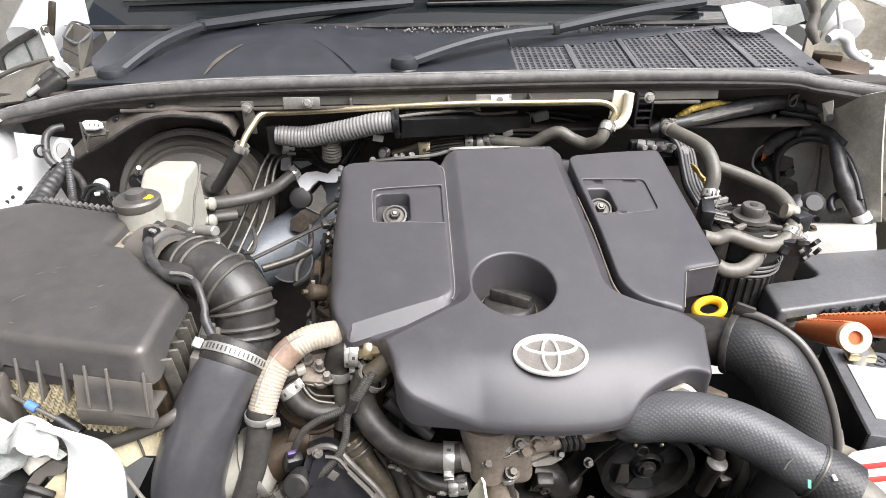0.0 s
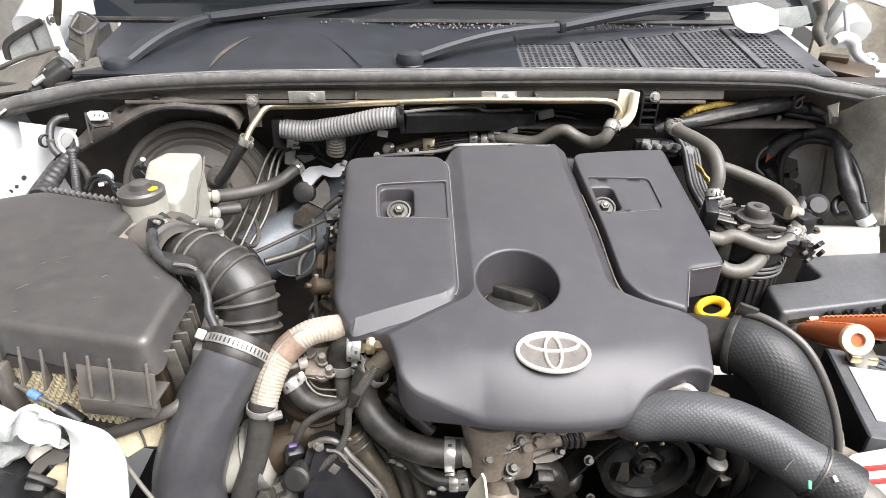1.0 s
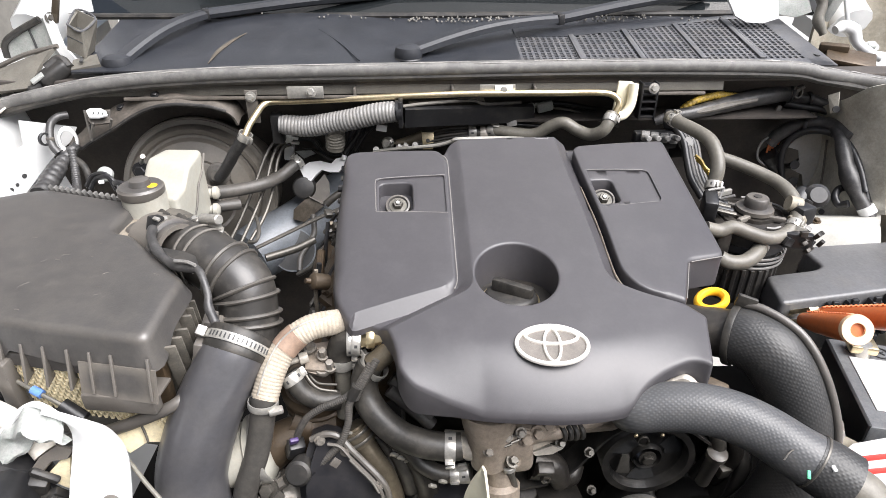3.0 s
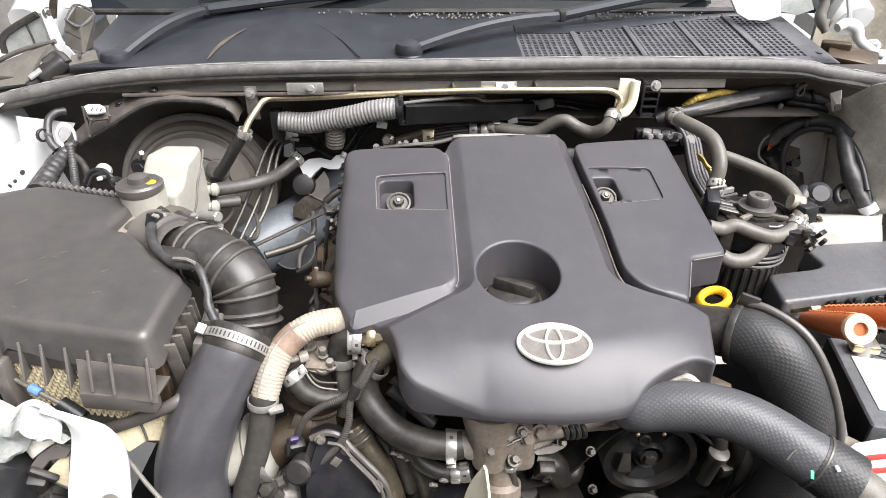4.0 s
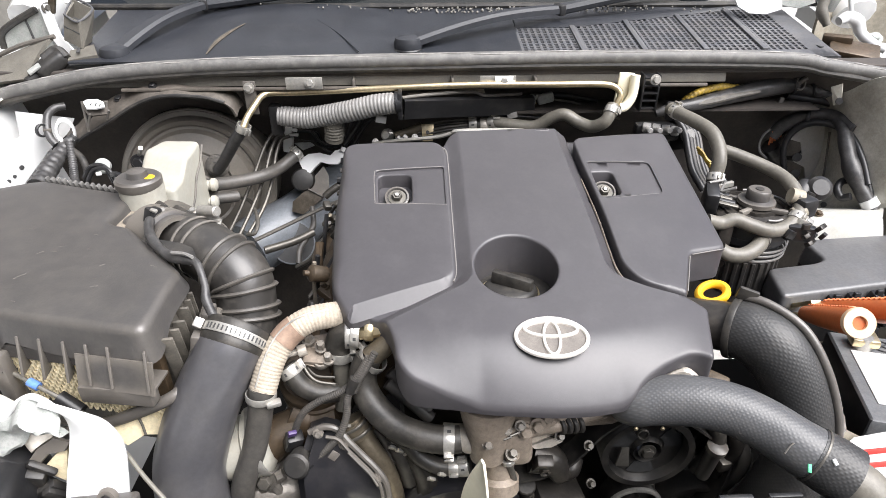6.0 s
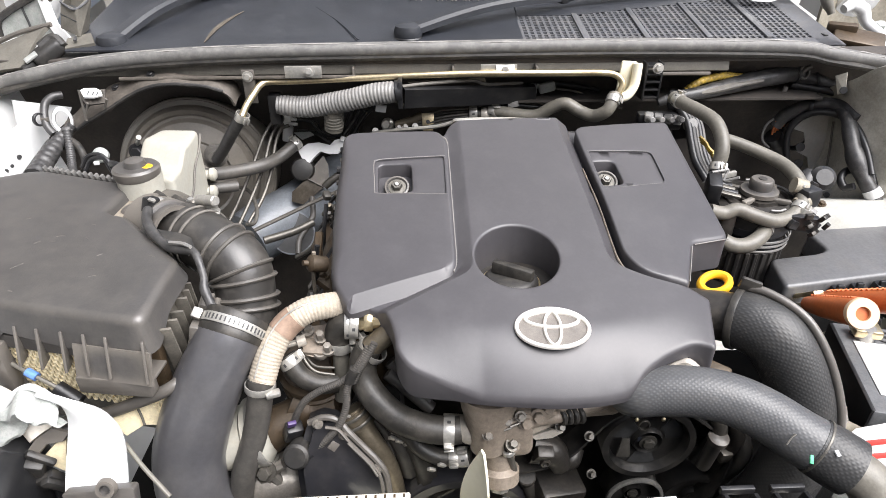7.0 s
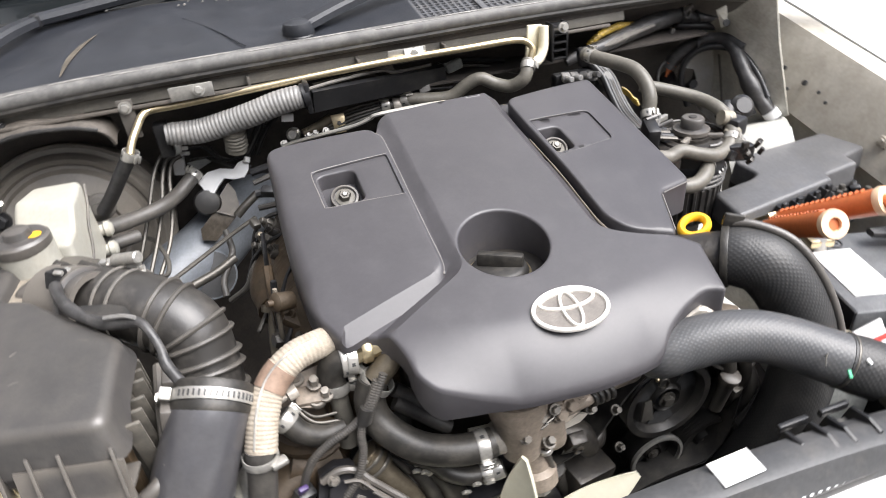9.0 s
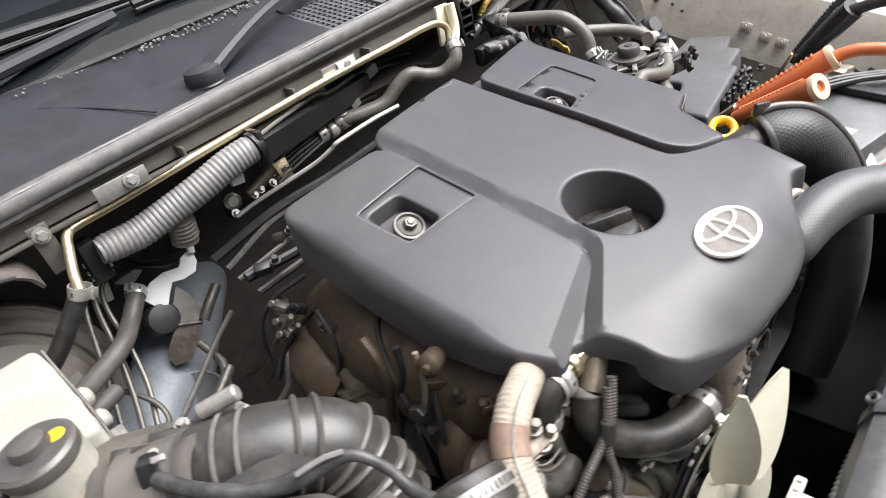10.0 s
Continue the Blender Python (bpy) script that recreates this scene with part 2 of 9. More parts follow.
GLOSSBLACK = material("glossy_black_plastic", (0.020, 0.020, 0.023), 0.28, dust=((0.12, 0.108, 0.095), 0.20, 0.45, 0.8), vary=0.15, stain=16.0, spec=0.8)
PIPEBLACK = material("glossy_black_rubber", (0.066, 0.065, 0.070), 0.30, dust=((0.15, 0.138, 0.122), 0.24, 0.42, 0.85), vary=0.22, grain=(240, 0.06), stain=9.0, spec=1.0)
BROWNDUST = material("dried_brown_dust", (0.085, 0.072, 0.055), 0.8, vary=0.4, stain=40.0)
GRIT = material("dull_grit", (0.20, 0.19, 0.17), 0.8)


# the camera's resting eye: scaling about it keeps the front view in place
CAM_EYE, SIZE = Vector((0.012, -0.008, 1.312)), [1.0]


def scaled_from_eye(p):
    """While SIZE is not 1, things grow and recede from the camera's eye."""
    return CAM_EYE + (Vector(p) - CAM_EYE) * SIZE[0]


def finish(name, bm, mat, angle=40):
    me = bpy.data.meshes.new(name)
    bmesh.ops.recalc_face_normals(bm, faces=bm.faces)
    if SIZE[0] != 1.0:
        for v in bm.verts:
            v.co = scaled_from_eye(v.co)
    lo = [min(v.co[i] for v in bm.verts) for i in range(3)]
    hi = [max(v.co[i] for v in bm.verts) for i in range(3)]
    c = Vector([(a + b) / 2 for a, b in zip(lo, hi)])
    for v in bm.verts:
        v.co -= c
    bm.to_mesh(me)
    bm.free()
    me.polygons.foreach_set("use_smooth", [True] * len(me.polygons))
    me.set_sharp_from_angle(angle=radians(angle))
    me.materials.append(mat)
    ob = new(name, me)
    ob.location = c
    return ob


def part(name, bm, mat, parent=None, label="", angle=40):
    ob = finish(name, bm, mat, angle)
    if parent is not None:
        ob.parent = parent
        up = parent.location + (parent.parent.location if parent.parent else Vector())
        ob.location = ob.location - up
    if label:
        tagged(ob, label)
    return ob


def thing(name, base, label, category, group="", kind=""):
    e = new(name)
    e.location = scaled_from_eye(base)
    e.empty_display_size = 0.05
    return tagged(e, label, category, group, kind)


def solo(name, bm, mat, label, category, group="", kind="", angle=40):
    return tagged(part(name, bm, mat, None, "", angle), label, category, group, kind)


def aim(c, axis, spin=0.0):
    q = Vector(axis).to_track_quat("Z", "Y")
    return Matrix.Translation(c) @ q.to_matrix().to_4x4() @ Matrix.Rotation(radians(spin), 4, "Z")


def box(bm, c, size, bev=0.002, rot=(0, 0, 0), m=None, seg=2):
    mm = m if m is not None else pose(*c, *rot)
    g = bmesh.ops.create_cube(bm, size=1.0, matrix=mm @ Matrix.Diagonal((*size, 1)))
    if bev:
        es = {e for v in g["verts"] for e in v.link_edges}
        bmesh.ops.bevel(bm, geom=list(es), offset=min(bev, min(size) * 0.45), segments=seg, profile=0.5, affect="EDGES", clamp_overlap=True)
    return bm


def lathe(bm, m, profile, n=24, closed=False, lobes=None):
    """Turn a profile of (radius, height) round the z axis of m."""
    rings = []
    for k in range(n):
        a = 2 * math.pi * k / n
        f = 1.0 if lobes is None else lobes(a)
        rings.append([bm.verts.new(m @ Vector((r * f * math.cos(a), r * f * math.sin(a), h))) for r, h in profile])
    cnt = len(profile)
    for k in range(n):
        p, q = rings[k], rings[(k + 1) % n]
        for i in range(cnt if closed else cnt - 1):
            j = (i + 1) % cnt
            bm.faces.new((p[i], q[i], q[j], p[j]))
    bmesh.ops.remove_doubles(bm, verts=[v for r in rings for v in r], dist=1e-6)
    return bm


def ring(bm, c, axis, r, t, w, n=24):
    return lathe(bm, aim(c, axis), [(r, -w / 2), (r + t * 0.7, -w / 2), (r + t, -w / 3), (r + t, w / 3), (r + t * 0.7, w / 2), (r, w / 2)], n, closed=True)


def disc(bm, c, axis, r, h, n=20, bev=0.0015):
    return lathe(bm, aim(c, axis), [(0, 0), (r, 0), (r, h - bev), (r - bev, h), (0, h)], n)


def hexbolt(bm, c, axis, r=0.006, h=0.005, spin=0):
    lathe(bm, aim(c, axis), [(0, 0), (r * 1.5, 0), (r * 1.5, h * 0.3), (0, h * 0.3)], 14)
    lathe(bm, aim(c, axis, spin), [(0, h * 0.3), (r, h * 0.3), (r, h), (r * 0.85, h * 1.15), (0, h * 1.15)], 6)
    return bm


def spline(pts, per=8):
    p = [Vector(q) for q in pts]
    p = [p[0] * 2 - p[1]] + p + [p[-1] * 2 - p[-2]]
    out = []
    for i in range(1, len(p) - 2):
        for k in range(per):
            t = k / per
            a, b, c, d = p[i - 1], p[i], p[i + 1], p[i + 2]
            out.append(0.5 * ((2 * b) + (c - a) * t + (2 * a - 5 * b + 4 * c - d) * t * t + (3 * b - a - 3 * c + d) * t ** 3))
    out.append(p[-2])
    return out


def tube(bm, pts, r, n=14, per=8, ribs=None, cap=True, squash=None, wobble=0.0):
    """A hose, pipe or wire along a smooth line. r: one radius or one for each point. ribs: (pitch, depth)."""
    path = spline(pts, per) if len(pts) > 2 else [Vector(pts[0]).lerp(Vector(pts[1]), k / 4) for k in range(5)]
    rad = list(r) if isinstance(r, (list, tuple)) else [r] * len(pts)
    m = len(path) - 1
    radii = []
    for i in range(m + 1):
        s = i / m * (len(rad) - 1)
        k = min(int(s), len(rad) - 2)
        radii.append(rad[k] + (rad[k + 1] - rad[k]) * (s - k))
    arc = [0.0]
    for i in range(m):
        arc.append(arc[-1] + (path[i + 1] - path[i]).length)
    if ribs:
        step = ribs[0] / 6
        cnt = max(6, int(arc[-1] / step))
        np2, nr2, na2 = [], [], []
        j = 0
        for k in range(cnt + 1):
            s = arc[-1] * k / cnt
            while j < m - 1 and arc[j + 1] < s:
                j += 1
            f = (s - arc[j]) / max(1e-9, arc[j + 1] - arc[j])
            np2.append(path[j].lerp(path[j + 1], f))
            w = 0.5 + 0.5 * math.cos(2 * math.pi * s / ribs[0])
            nr2.append(radii[j] + (radii[j + 1] - radii[j]) * f - ribs[1] * (1 - w ** 0.6))
            na2.append(s)
        path, radii, arc = np2, nr2, na2
    uv = bm.loops.layers.uv.verify()
    tan = (path[1] - path[0]).normalized()
    nrm = tan.orthogonal().normalized()
    rows = []
    for i, c in enumerate(path):
        t2 = (path[min(i + 1, len(path) - 1)] - path[max(i - 1, 0)]).normalized()
        nrm = (nrm - t2 * nrm.dot(t2)).normalized()
        bi = t2.cross(nrm)
        wob = 1 + wobble * noise.noise(c * 40)
        rows.append([bm.verts.new(c + (nrm * math.cos(2 * math.pi * k / n) + bi * math.sin(2 * math.pi * k / n)) * radii[i] * wob) for k in range(n)])
    big = max(radii)
    for i in range(len(rows) - 1):
        for k in range(n):
            f = bm.faces.new((rows[i][k], rows[i][(k + 1) % n], rows[i + 1][(k + 1) % n], rows[i + 1][k]))
            for lp, (u, v) in zip(f.loops, ((k, i), (k + 1, i), (k + 1, i + 1), (k, i + 1))):
                lp[uv].uv = (u / n * 2 * math.pi * big, arc[v])
    if cap:
        bm.faces.new(rows[0][::-1]), bm.faces.new(rows[-1])
    return bm


def rounded(poly, seg=5):
    """Corners (x, y, radius) turned into a smooth outline."""
    out, n = [], len(poly)
    for i in range(n):
        a, b, c = (Vector(poly[(i + k) % n][:2]) for k in (-1, 0, 1))
        r = poly[i][2] if len(poly[i]) > 2 else 0
        if not r:
            out.append(b)
            continue
        u, v = (a - b), (c - b)
        d = min(r, u.length * 0.48, v.length * 0.48)
        p, q = b + u.normalized() * d, b + v.normalized() * d
        out += [p * (1 - t) ** 2 + b * 2 * t * (1 - t) + q * t * t for t in (k / seg for k in range(seg + 1))]
    return out


def even(loop, step):
    out = []
    for i, a in enumerate(loop):
        b = loop[(i + 1) % len(loop)]
        k = max(1, round((b - a).length / step))
        out += [a.lerp(b, j / k) for j in range(k) if (b - a).length > 1e-6]
    return out


def area(loop):
    return sum(a.x * b.y - b.x * a.y for a, b in zip(loop, loop[1:] + loop[:1])) / 2


def inset(loop, d):
    """Move a counter-clockwise outline inwards by d, one distance or one for each point."""
    out, n = [], len(loop)
    ds = d if isinstance(d, list) else [d] * n
    for i in range(n):
        t = (loop[(i + 1) % n] - loop[i - 1]).normalized()
        out.append(loop[i] + Vector((-t.y, t.x)) * ds[i])
    return out


def inside(p, loop):
    c = False
    for a, b in zip(loop, loop[1:] + loop[:1]):
        if (a.y > p[1]) != (b.y > p[1]) and p[0] < (b.x - a.x) * (p[1] - a.y) / (b.y - a.y) + a.x:
            c = not c
    return c


def gap(p, loop):
    """Signed distance to an outline, positive inside."""
    q = Vector(p[:2])
    best = 9.0
    for a, b in zip(loop, loop[1:] + loop[:1]):
        ab = b - a
        t = max(0.0, min(1.0, (q - a).dot(ab) / max(1e-12, ab.dot(ab))))
        best = min(best, (q - a - ab * t).length)
    return best if inside(p, loop) else -best


def moulded(bm, outline, top, edge, depth, holes=(), step=0.012, fine=0.006, draft=0.0, k=4, creases=()):
    """A moulded shell: an outline with a curved top, rounded rim and skirt, and sunk pockets (outline, rim, depth).
    edge: one radius, or a function of x, y that gives width, drop and flatness (1: a straight facet). creases: lines kept as sharp folds."""
    from mathutils.geometry import delaunay_2d_cdt
    loop = even(outline, fine)
    if area(loop) < 0:
        loop.reverse()
    n = len(loop)
    deep = depth if callable(depth) else (lambda x, y: depth)
    rows = [[bm.verts.new((p.x, p.y, top(p.x, p.y) - deep(p.x, p.y))) for p in inset(loop, -draft)]]
    rims = [edge(p.x, p.y) if callable(edge) else (edge, edge, 0.0) for p in loop]
    for i in range(k + 1):
        a = i / k * math.pi / 2
        ins = inset(loop, [w * ((1 - math.cos(a)) * (1 - fl) + fl * i / k) for w, _, fl in rims])
        rows.append([bm.verts.new((p.x, p.y, top(p.x, p.y) - h * ((1 - math.sin(a)) * (1 - fl) + fl * (1 - i / k)))) for p, (_, h, fl) in zip(ins, rims)])
    for r0, r1 in zip(rows, rows[1:]):
        for i in range(n):
            bm.faces.new((r0[i], r0[(i + 1) % n], r1[(i + 1) % n], r1[i]))
    inner = [v.co.xy for v in rows[-1]]
    loops = [inner]
    for hl, rim, hd, *open_end in holes:
        hl = even(hl, fine)
        if area(hl) < 0:
            hl.reverse()
        hr = []
        for i in range(k + 1):
            a = i / k * math.pi / 2
            hr.append([bm.verts.new((p.x, p.y, top(p.x, p.y) - rim * (1 - math.cos(a)))) for p in inset(hl, -rim * (1 - math.sin(a)))])
        hr.append([bm.verts.new((p.x, p.y, top(p.x, p.y) - hd)) for p in hl])
        for r0, r1 in zip(hr, hr[1:]):
            for i in range(len(hl)):
                bm.faces.new((r0[i], r0[(i + 1) % len(hl)], r1[(i + 1) % len(hl)], r1[i]))
        if not open_end:
            bm.faces.new(hr[-1])
        loops.append([v.co.xy for v in hr[0]])
    pts, eds = [], []
    for lp in loops:
        o = len(pts)
        pts += [Vector(p) for p in lp]
        eds += [(o + i, o + (i + 1) % len(lp)) for i in range(len(lp))]
    folds = []
    for line in creases:
        last = None
        for p in even(line, fine):
            if gap(p, inner) > fine * 0.5 and all(gap(p, h) < -fine * 0.5 for h in loops[1:]):
                pts.append(p.copy())
                folds.append(p)
                if last is not None and (pts[last] - p).length < fine * 2.5:
                    eds.append((last, len(pts) - 1))
                last = len(pts) - 1
            else:
                last = None
    near = {(int(p.x // step) + i, int(p.y // step) + j) for p in folds for i in (-1, 0, 1) for j in (-1, 0, 1)}
    xs, ys = [p.x for p in inner], [p.y for p in inner]
    y = min(ys)
    while y < max(ys):
        x = min(xs)
        while x < max(xs):
            if gap((x, y), inner) > step * 0.4 and all(gap((x, y), h) < -step * 0.4 for h in loops[1:]) and not (
                    (int(x // step), int(y // step)) in near and any(abs(p.x - x) + abs(p.y - y) < step * 0.6 for p in folds)):
                pts.append(Vector((x, y)))
            x += step
        y += step
    vs, _, fs, *_ = delaunay_2d_cdt(pts, eds, [], 0, 1e-7)
    made = [bm.verts.new((p.x, p.y, top(p.x, p.y))) for p in vs]
    for f in fs:
        c = sum((vs[i] for i in f), Vector((0, 0))) / len(f)
        if inside(c, inner) and not any(inside(c, h) for h in loops[1:]):
            bm.faces.new([made[i] for i in f])
    bmesh.ops.delete(bm, geom=[v for v in made if not v.link_faces], context="VERTS")
    bmesh.ops.remove_doubles(bm, verts=bm.verts, dist=2e-5)
    return bm


def slab(bm, outline, z0, z1, bev=0.002, m=None):
    """An outline (x, y) raised from z0 to z1 with softened edges."""
    lo = [bm.verts.new((p[0], p[1], z0)) for p in outline]
    hi = [bm.verts.new((p[0], p[1], z1)) for p in outline]
    n = len(lo)
    faces = [bm.faces.new(hi), bm.faces.new(lo[::-1])] + [bm.faces.new((lo[i], lo[(i + 1) % n], hi[(i + 1) % n], hi[i])) for i in range(n)]
    vs = lo + hi
    if bev:
        g = bmesh.ops.bevel(bm, geom=list({e for f in faces for e in f.edges}), offset=bev, segments=2, profile=0.5, affect="EDGES", clamp_overlap=True)
        vs = list({v for v in g["verts"]} | {v for f in faces if f.is_valid for v in f.verts})
    if m is not None:
        bmesh.ops.transform(bm, matrix=m, verts=vs)
    return bm


def grid(bm, fn, nu, nv):
    """A sheet from fn(u, v) with u, v in 0..1."""
    rows = [[bm.verts.new(fn(i / nu, j / nv)) for i in range(nu + 1)] for j in range(nv + 1)]
    for j in range(nv):
        for i in range(nu):
            bm.faces.new((rows[j][i], rows[j][i + 1], rows[j + 1][i + 1], rows[j + 1][i]))
    return bm


def thick(bm, t):
    bmesh.ops.recalc_face_normals(bm, faces=bm.faces)
    bmesh.ops.solidify(bm, geom=list(bm.faces), thickness=t)
    return bm


def B():
    return bmesh.new()


def plate(pts, t=0.002):
    """A flat sheet with the given corners and thickness."""
    bm = B()
    bm.faces.new([bm.verts.new(p) for p in pts])
    return thick(bm, t)


def hose(name, pts, r, mat, label, category="hose", group="", ends=(), **kw):
    """A hose with spring clamps: ends are (share of the length, turn of the clamp's ears)."""
    h = thing(name, Vector(pts[0]), label, category, group)
    part("hose_body", tube(B(), pts, r, **kw), mat, h)
    path = spline(pts, 10)
    r0 = r[0] if isinstance(r, (list, tuple)) else r
    for share, spin in ends:
        i = min(len(path) - 2, max(1, int(share * (len(path) - 1))))
        spring_clamp(h, path[i], path[i + 1] - path[i - 1], r0, spin)
    return h


def spring_clamp(parent, c, axis, r, spin=0, w=0.012):
    m = aim(c, axis, spin)
    ear = min(0.010, r * 0.5)
    b = ring(B(), c, axis, r, 0.0016, w)
    for s in (-1, 1):
        box(b, None, (ear, 0.0016, w * 0.7), 0.0004, m=m @ pose(r + ear * 0.5, s * ear * 0.5, s * w * 0.1))
        box(b, None, (0.0016, ear * 0.6, w * 0.8), 0.0004, m=m @ pose(r + ear * 0.92, s * ear * 0.68, 0))
    clamp = part("spring_clamp", b, STEEL, parent, "zinc-plated spring clamp with two ears")
    s = B()
    for a in range(50, 330, 70):
        box(s, None, (0.0010, min(0.004, r * 0.22), w * 0.34), 0, m=m @ Matrix.Rotation(radians(a), 4, "Z") @ pose(r + 0.0014, 0, 0))
    part("clamp_slots", s, DARKINK, clamp)
    return clamp


def band_clamp(parent, c, axis, r, spin=0, w=0.012):
    m = aim(c, axis, spin)
    band = part("band_clamp", ring(B(), c, axis, r, 0.0015, w, 36), STEEL, parent, "slotted steel worm-drive band clamp")
    b = box(B(), None, (0.010, 0.026, w * 1.1), 0.001, m=m @ pose(r + 0.005, 0, 0))
    lathe(b, m @ pose(r + 0.007, 0.012, 0, -90, 0, 0), [(0, 0), (0.0055, 0), (0.0055, 0.016), (0.004, 0.018), (0, 0.018)], 12)
    part("screw_housing", b, STEEL, band)
    s = B()
    for k in range(40):
        box(s, None, (0.0010, 0.0014, w * 0.55), 0, m=m @ Matrix.Rotation(radians(30 + k * 7.5), 4, "Z") @ pose(r + 0.0018, 0, 0))
    part("band_slots", s, DARKINK, band)
    return band

# ---- ground ----
g = B()
grid(g, lambda u, v: Vector(((u - 0.5) * 400, (v - 0.5) * 400, 0.0)), 8, 8)
# walls out of view, added only to shape the light on the engine
solo("wall_south", box(B(), (0.0, -3.0, 1.6), (9.0, 0.2, 3.2), 0.01), PLASTER, "unseen wall added to warm and dim the light from the front", "wall", kind="structure")
solo("wall_west", box(B(), (-2.3, 1.5, 2.0), (0.2, 7.0, 4.0), 0.01), DARKPLASTER, "unseen dark wall added to block light from the left", "wall", kind="structure")
solo("ground", g, CONCRETE, "pale worn concrete yard under the car", "ground", kind="structure")

# ---- car body ----
car = thing("car_body", (0.1, 1.0, 0.0), "white pickup body with its bonnet raised over the open engine bay", "car")

SEAL_LINE = [(-0.80, 0.93, 0.985), (-0.69, 1.02, 0.998), (-0.60, 1.028, 1.018), (-0.49, 1.034, 1.036), (-0.30, 1.038, 1.047), (0.0, 1.04, 1.051), (0.35, 1.04, 1.054),
             (0.64, 1.04, 1.049), (0.72, 1.035, 1.038), (0.80, 1.03, 1.026), (0.95, 0.95, 1.015)]


def cowl_z(y):
    return 1.047 + 0.17 * (y - 1.04)


# firewall with insulation, recessed above the engine
fw = grid(B(), lambda u, v: Vector((-0.72 + 1.62 * u, 1.175 + 0.012 * math.sin(u * 9) * (1 - v) - 0.09 * max(0.0, v - 0.8) * 5, 0.30 + 0.72 * v)), 40, 20)
part("firewall", thick(fw, 0.012), UNDERCOAT, car, "firewall covered in dark sound insulation")
# cowl ledge below the seal, with its rolled lip
part("cowl_ledge", box(B(), (0.09, 1.066, 1.028), (1.56, 0.05, 0.012), 0.003), UNDERCOAT, car, "dusty dark cowl ledge")
part("ledge_lip", box(B(), (-0.045, 1.046, 1.019), (1.19, 0.006, 0.026), 0.002, rot=(-14, 0, 0)), BEIGE, car)
part("ledge_flange", box(B(), (0.02, 1.034, 1.004), (0.98, 0.030, 0.006), 0.002, rot=(-18, 0, 0)), SHROUD, car)
for x in (-0.09, 0.075, 0.215):
    part("ledge_rib", box(B(), (x, 1.034, 1.013), (0.004, 0.024, 0.016), 0.001), GRIME, car)
# lower cross member on the firewall
part("cross_member", box(B(), (-0.04, 1.120, 1.000), (0.80, 0.020, 0.030), 0.004), SHROUD, car)

# inner aprons: sloped sheet with a top rail
ap = grid(B(), lambda u, v: Vector((-0.500 - 0.185 * v - 0.02 * (1 - u), 0.40 + 0.68 * u, 0.30 + (0.66 + 0.05 * u) * v)), 16, 10)
part("inner_apron", thick(ap, 0.004), PAINT, car, "white inner wing panel")
ap = grid(B(), lambda u, v: Vector((0.875 + 0.05 * (1 - v) - 0.03 * u, 0.35 + 0.73 * u, 0.30 + (0.41 + 0.17 * u) * v)), 16, 10)
part("inner_apron", thick(ap, 0.004), DULLPAINT, car, "dusty white inner wing panel")


rail = grid(B(), lambda u, v: Vector((
    [0.836, 0.872, 0.892, 0.935, 0.945][round(v * 4)] - 0.02 * u,
    0.42 + 0.68 * u,
    [0.700, 0.785, 0.812, 0.812, 0.800][round(v * 4)] + 0.183 * u)), 14, 4)
rail_ob = part("wing_rail", thick(rail, 0.004), RAILPAINT, car, "dusty box-section rail along the wing with punched holes", 30)
# solid dark discs stand for the shade in the holes
for x, y, z, r in ((0.8445, 0.905, 0.882, 0.005), (0.8445, 0.872, 0.874, 0.003), (0.8425, 0.852, 0.862, 0.003), (0.8445, 0.955, 0.896, 0.004), (0.834, 0.93, 0.866, 0.003)):
    part("rail_hole", disc(B(), (x - 0.0030, y, z), (-1, 0, 0.42), r, 0.0030, 14, 0.0003), DARKINK, rail_ob, "dark disc standing for a punched hole")
for y, z in ((0.735, 0.832), (0.700, 0.815), (0.672, 0.805)):
    b = box(B(), (0.846, y, z), (0.012, 0.020, 0.016), 0.003, rot=(12, 20, 0))
    hexbolt(b, (0.840, y, z + 0.004), (-1, 0, 0.42), 0.0045, 0.005)
    part("rail_bracket", b, RAILPAINT, rail_ob)


def wing(x0, x1, side):
    """Outer wing: a crowned sheet with a rolled gutter towards the bay."""
    def f(u, v):
        y = 0.10 + 1.45 * v
        top = 0.885 + 0.165 * v - 0.10 * max(0, 0.2 - v) if side < 0 else 0.815 + 0.26 * (y - 0.42) - 0.10 * max(0, y - 1.10)
        prof = [(0.0, -0.045), (0.004, -0.010), (0.02, 0.0), (0.10, 0.004), (0.17, -0.02), (0.20, -0.10), (0.205, -0.40)]
        k = round(u * 6)
        return Vector((x0 + side * prof[k][0], y, top + prof[k][1]))
    return thick(grid(B(), f, 6, 20), 0.003)


part("wing", wing(-0.700, 0, -1), PAINT, car, "glossy white outer wing")
part("wing", wing(0.945, 0, 1), PAINT, car, "glossy white outer wing")
# drip gutters between apron and wing
gut = grid(B(), lambda u, v: Vector((-0.662 - 0.05 * v, 0.42 + 0.75 * u, 0.955 + 0.055 * u - 0.014 * math.sin(v * math.pi))), 12, 6)
part("wing_gutter", thick(gut, 0.003), DULLPAINT, car)

# windscreen, A-pillars, roof edge and bonnet
ws = grid(B(), lambda u, v: Vector((0.09 + (u - 0.5) * (1.50 - 0.25 * v), 1.285 + 0.85 * v - 0.10 * (1 - (2 * u - 1) ** 2) * 0.0 + 0.02 * abs(2 * u - 1), 1.088 + 0.56 * v)), 16, 10)
part("windscreen", thick(ws, 0.006), GLASS, car, "dark curved windscreen glass")
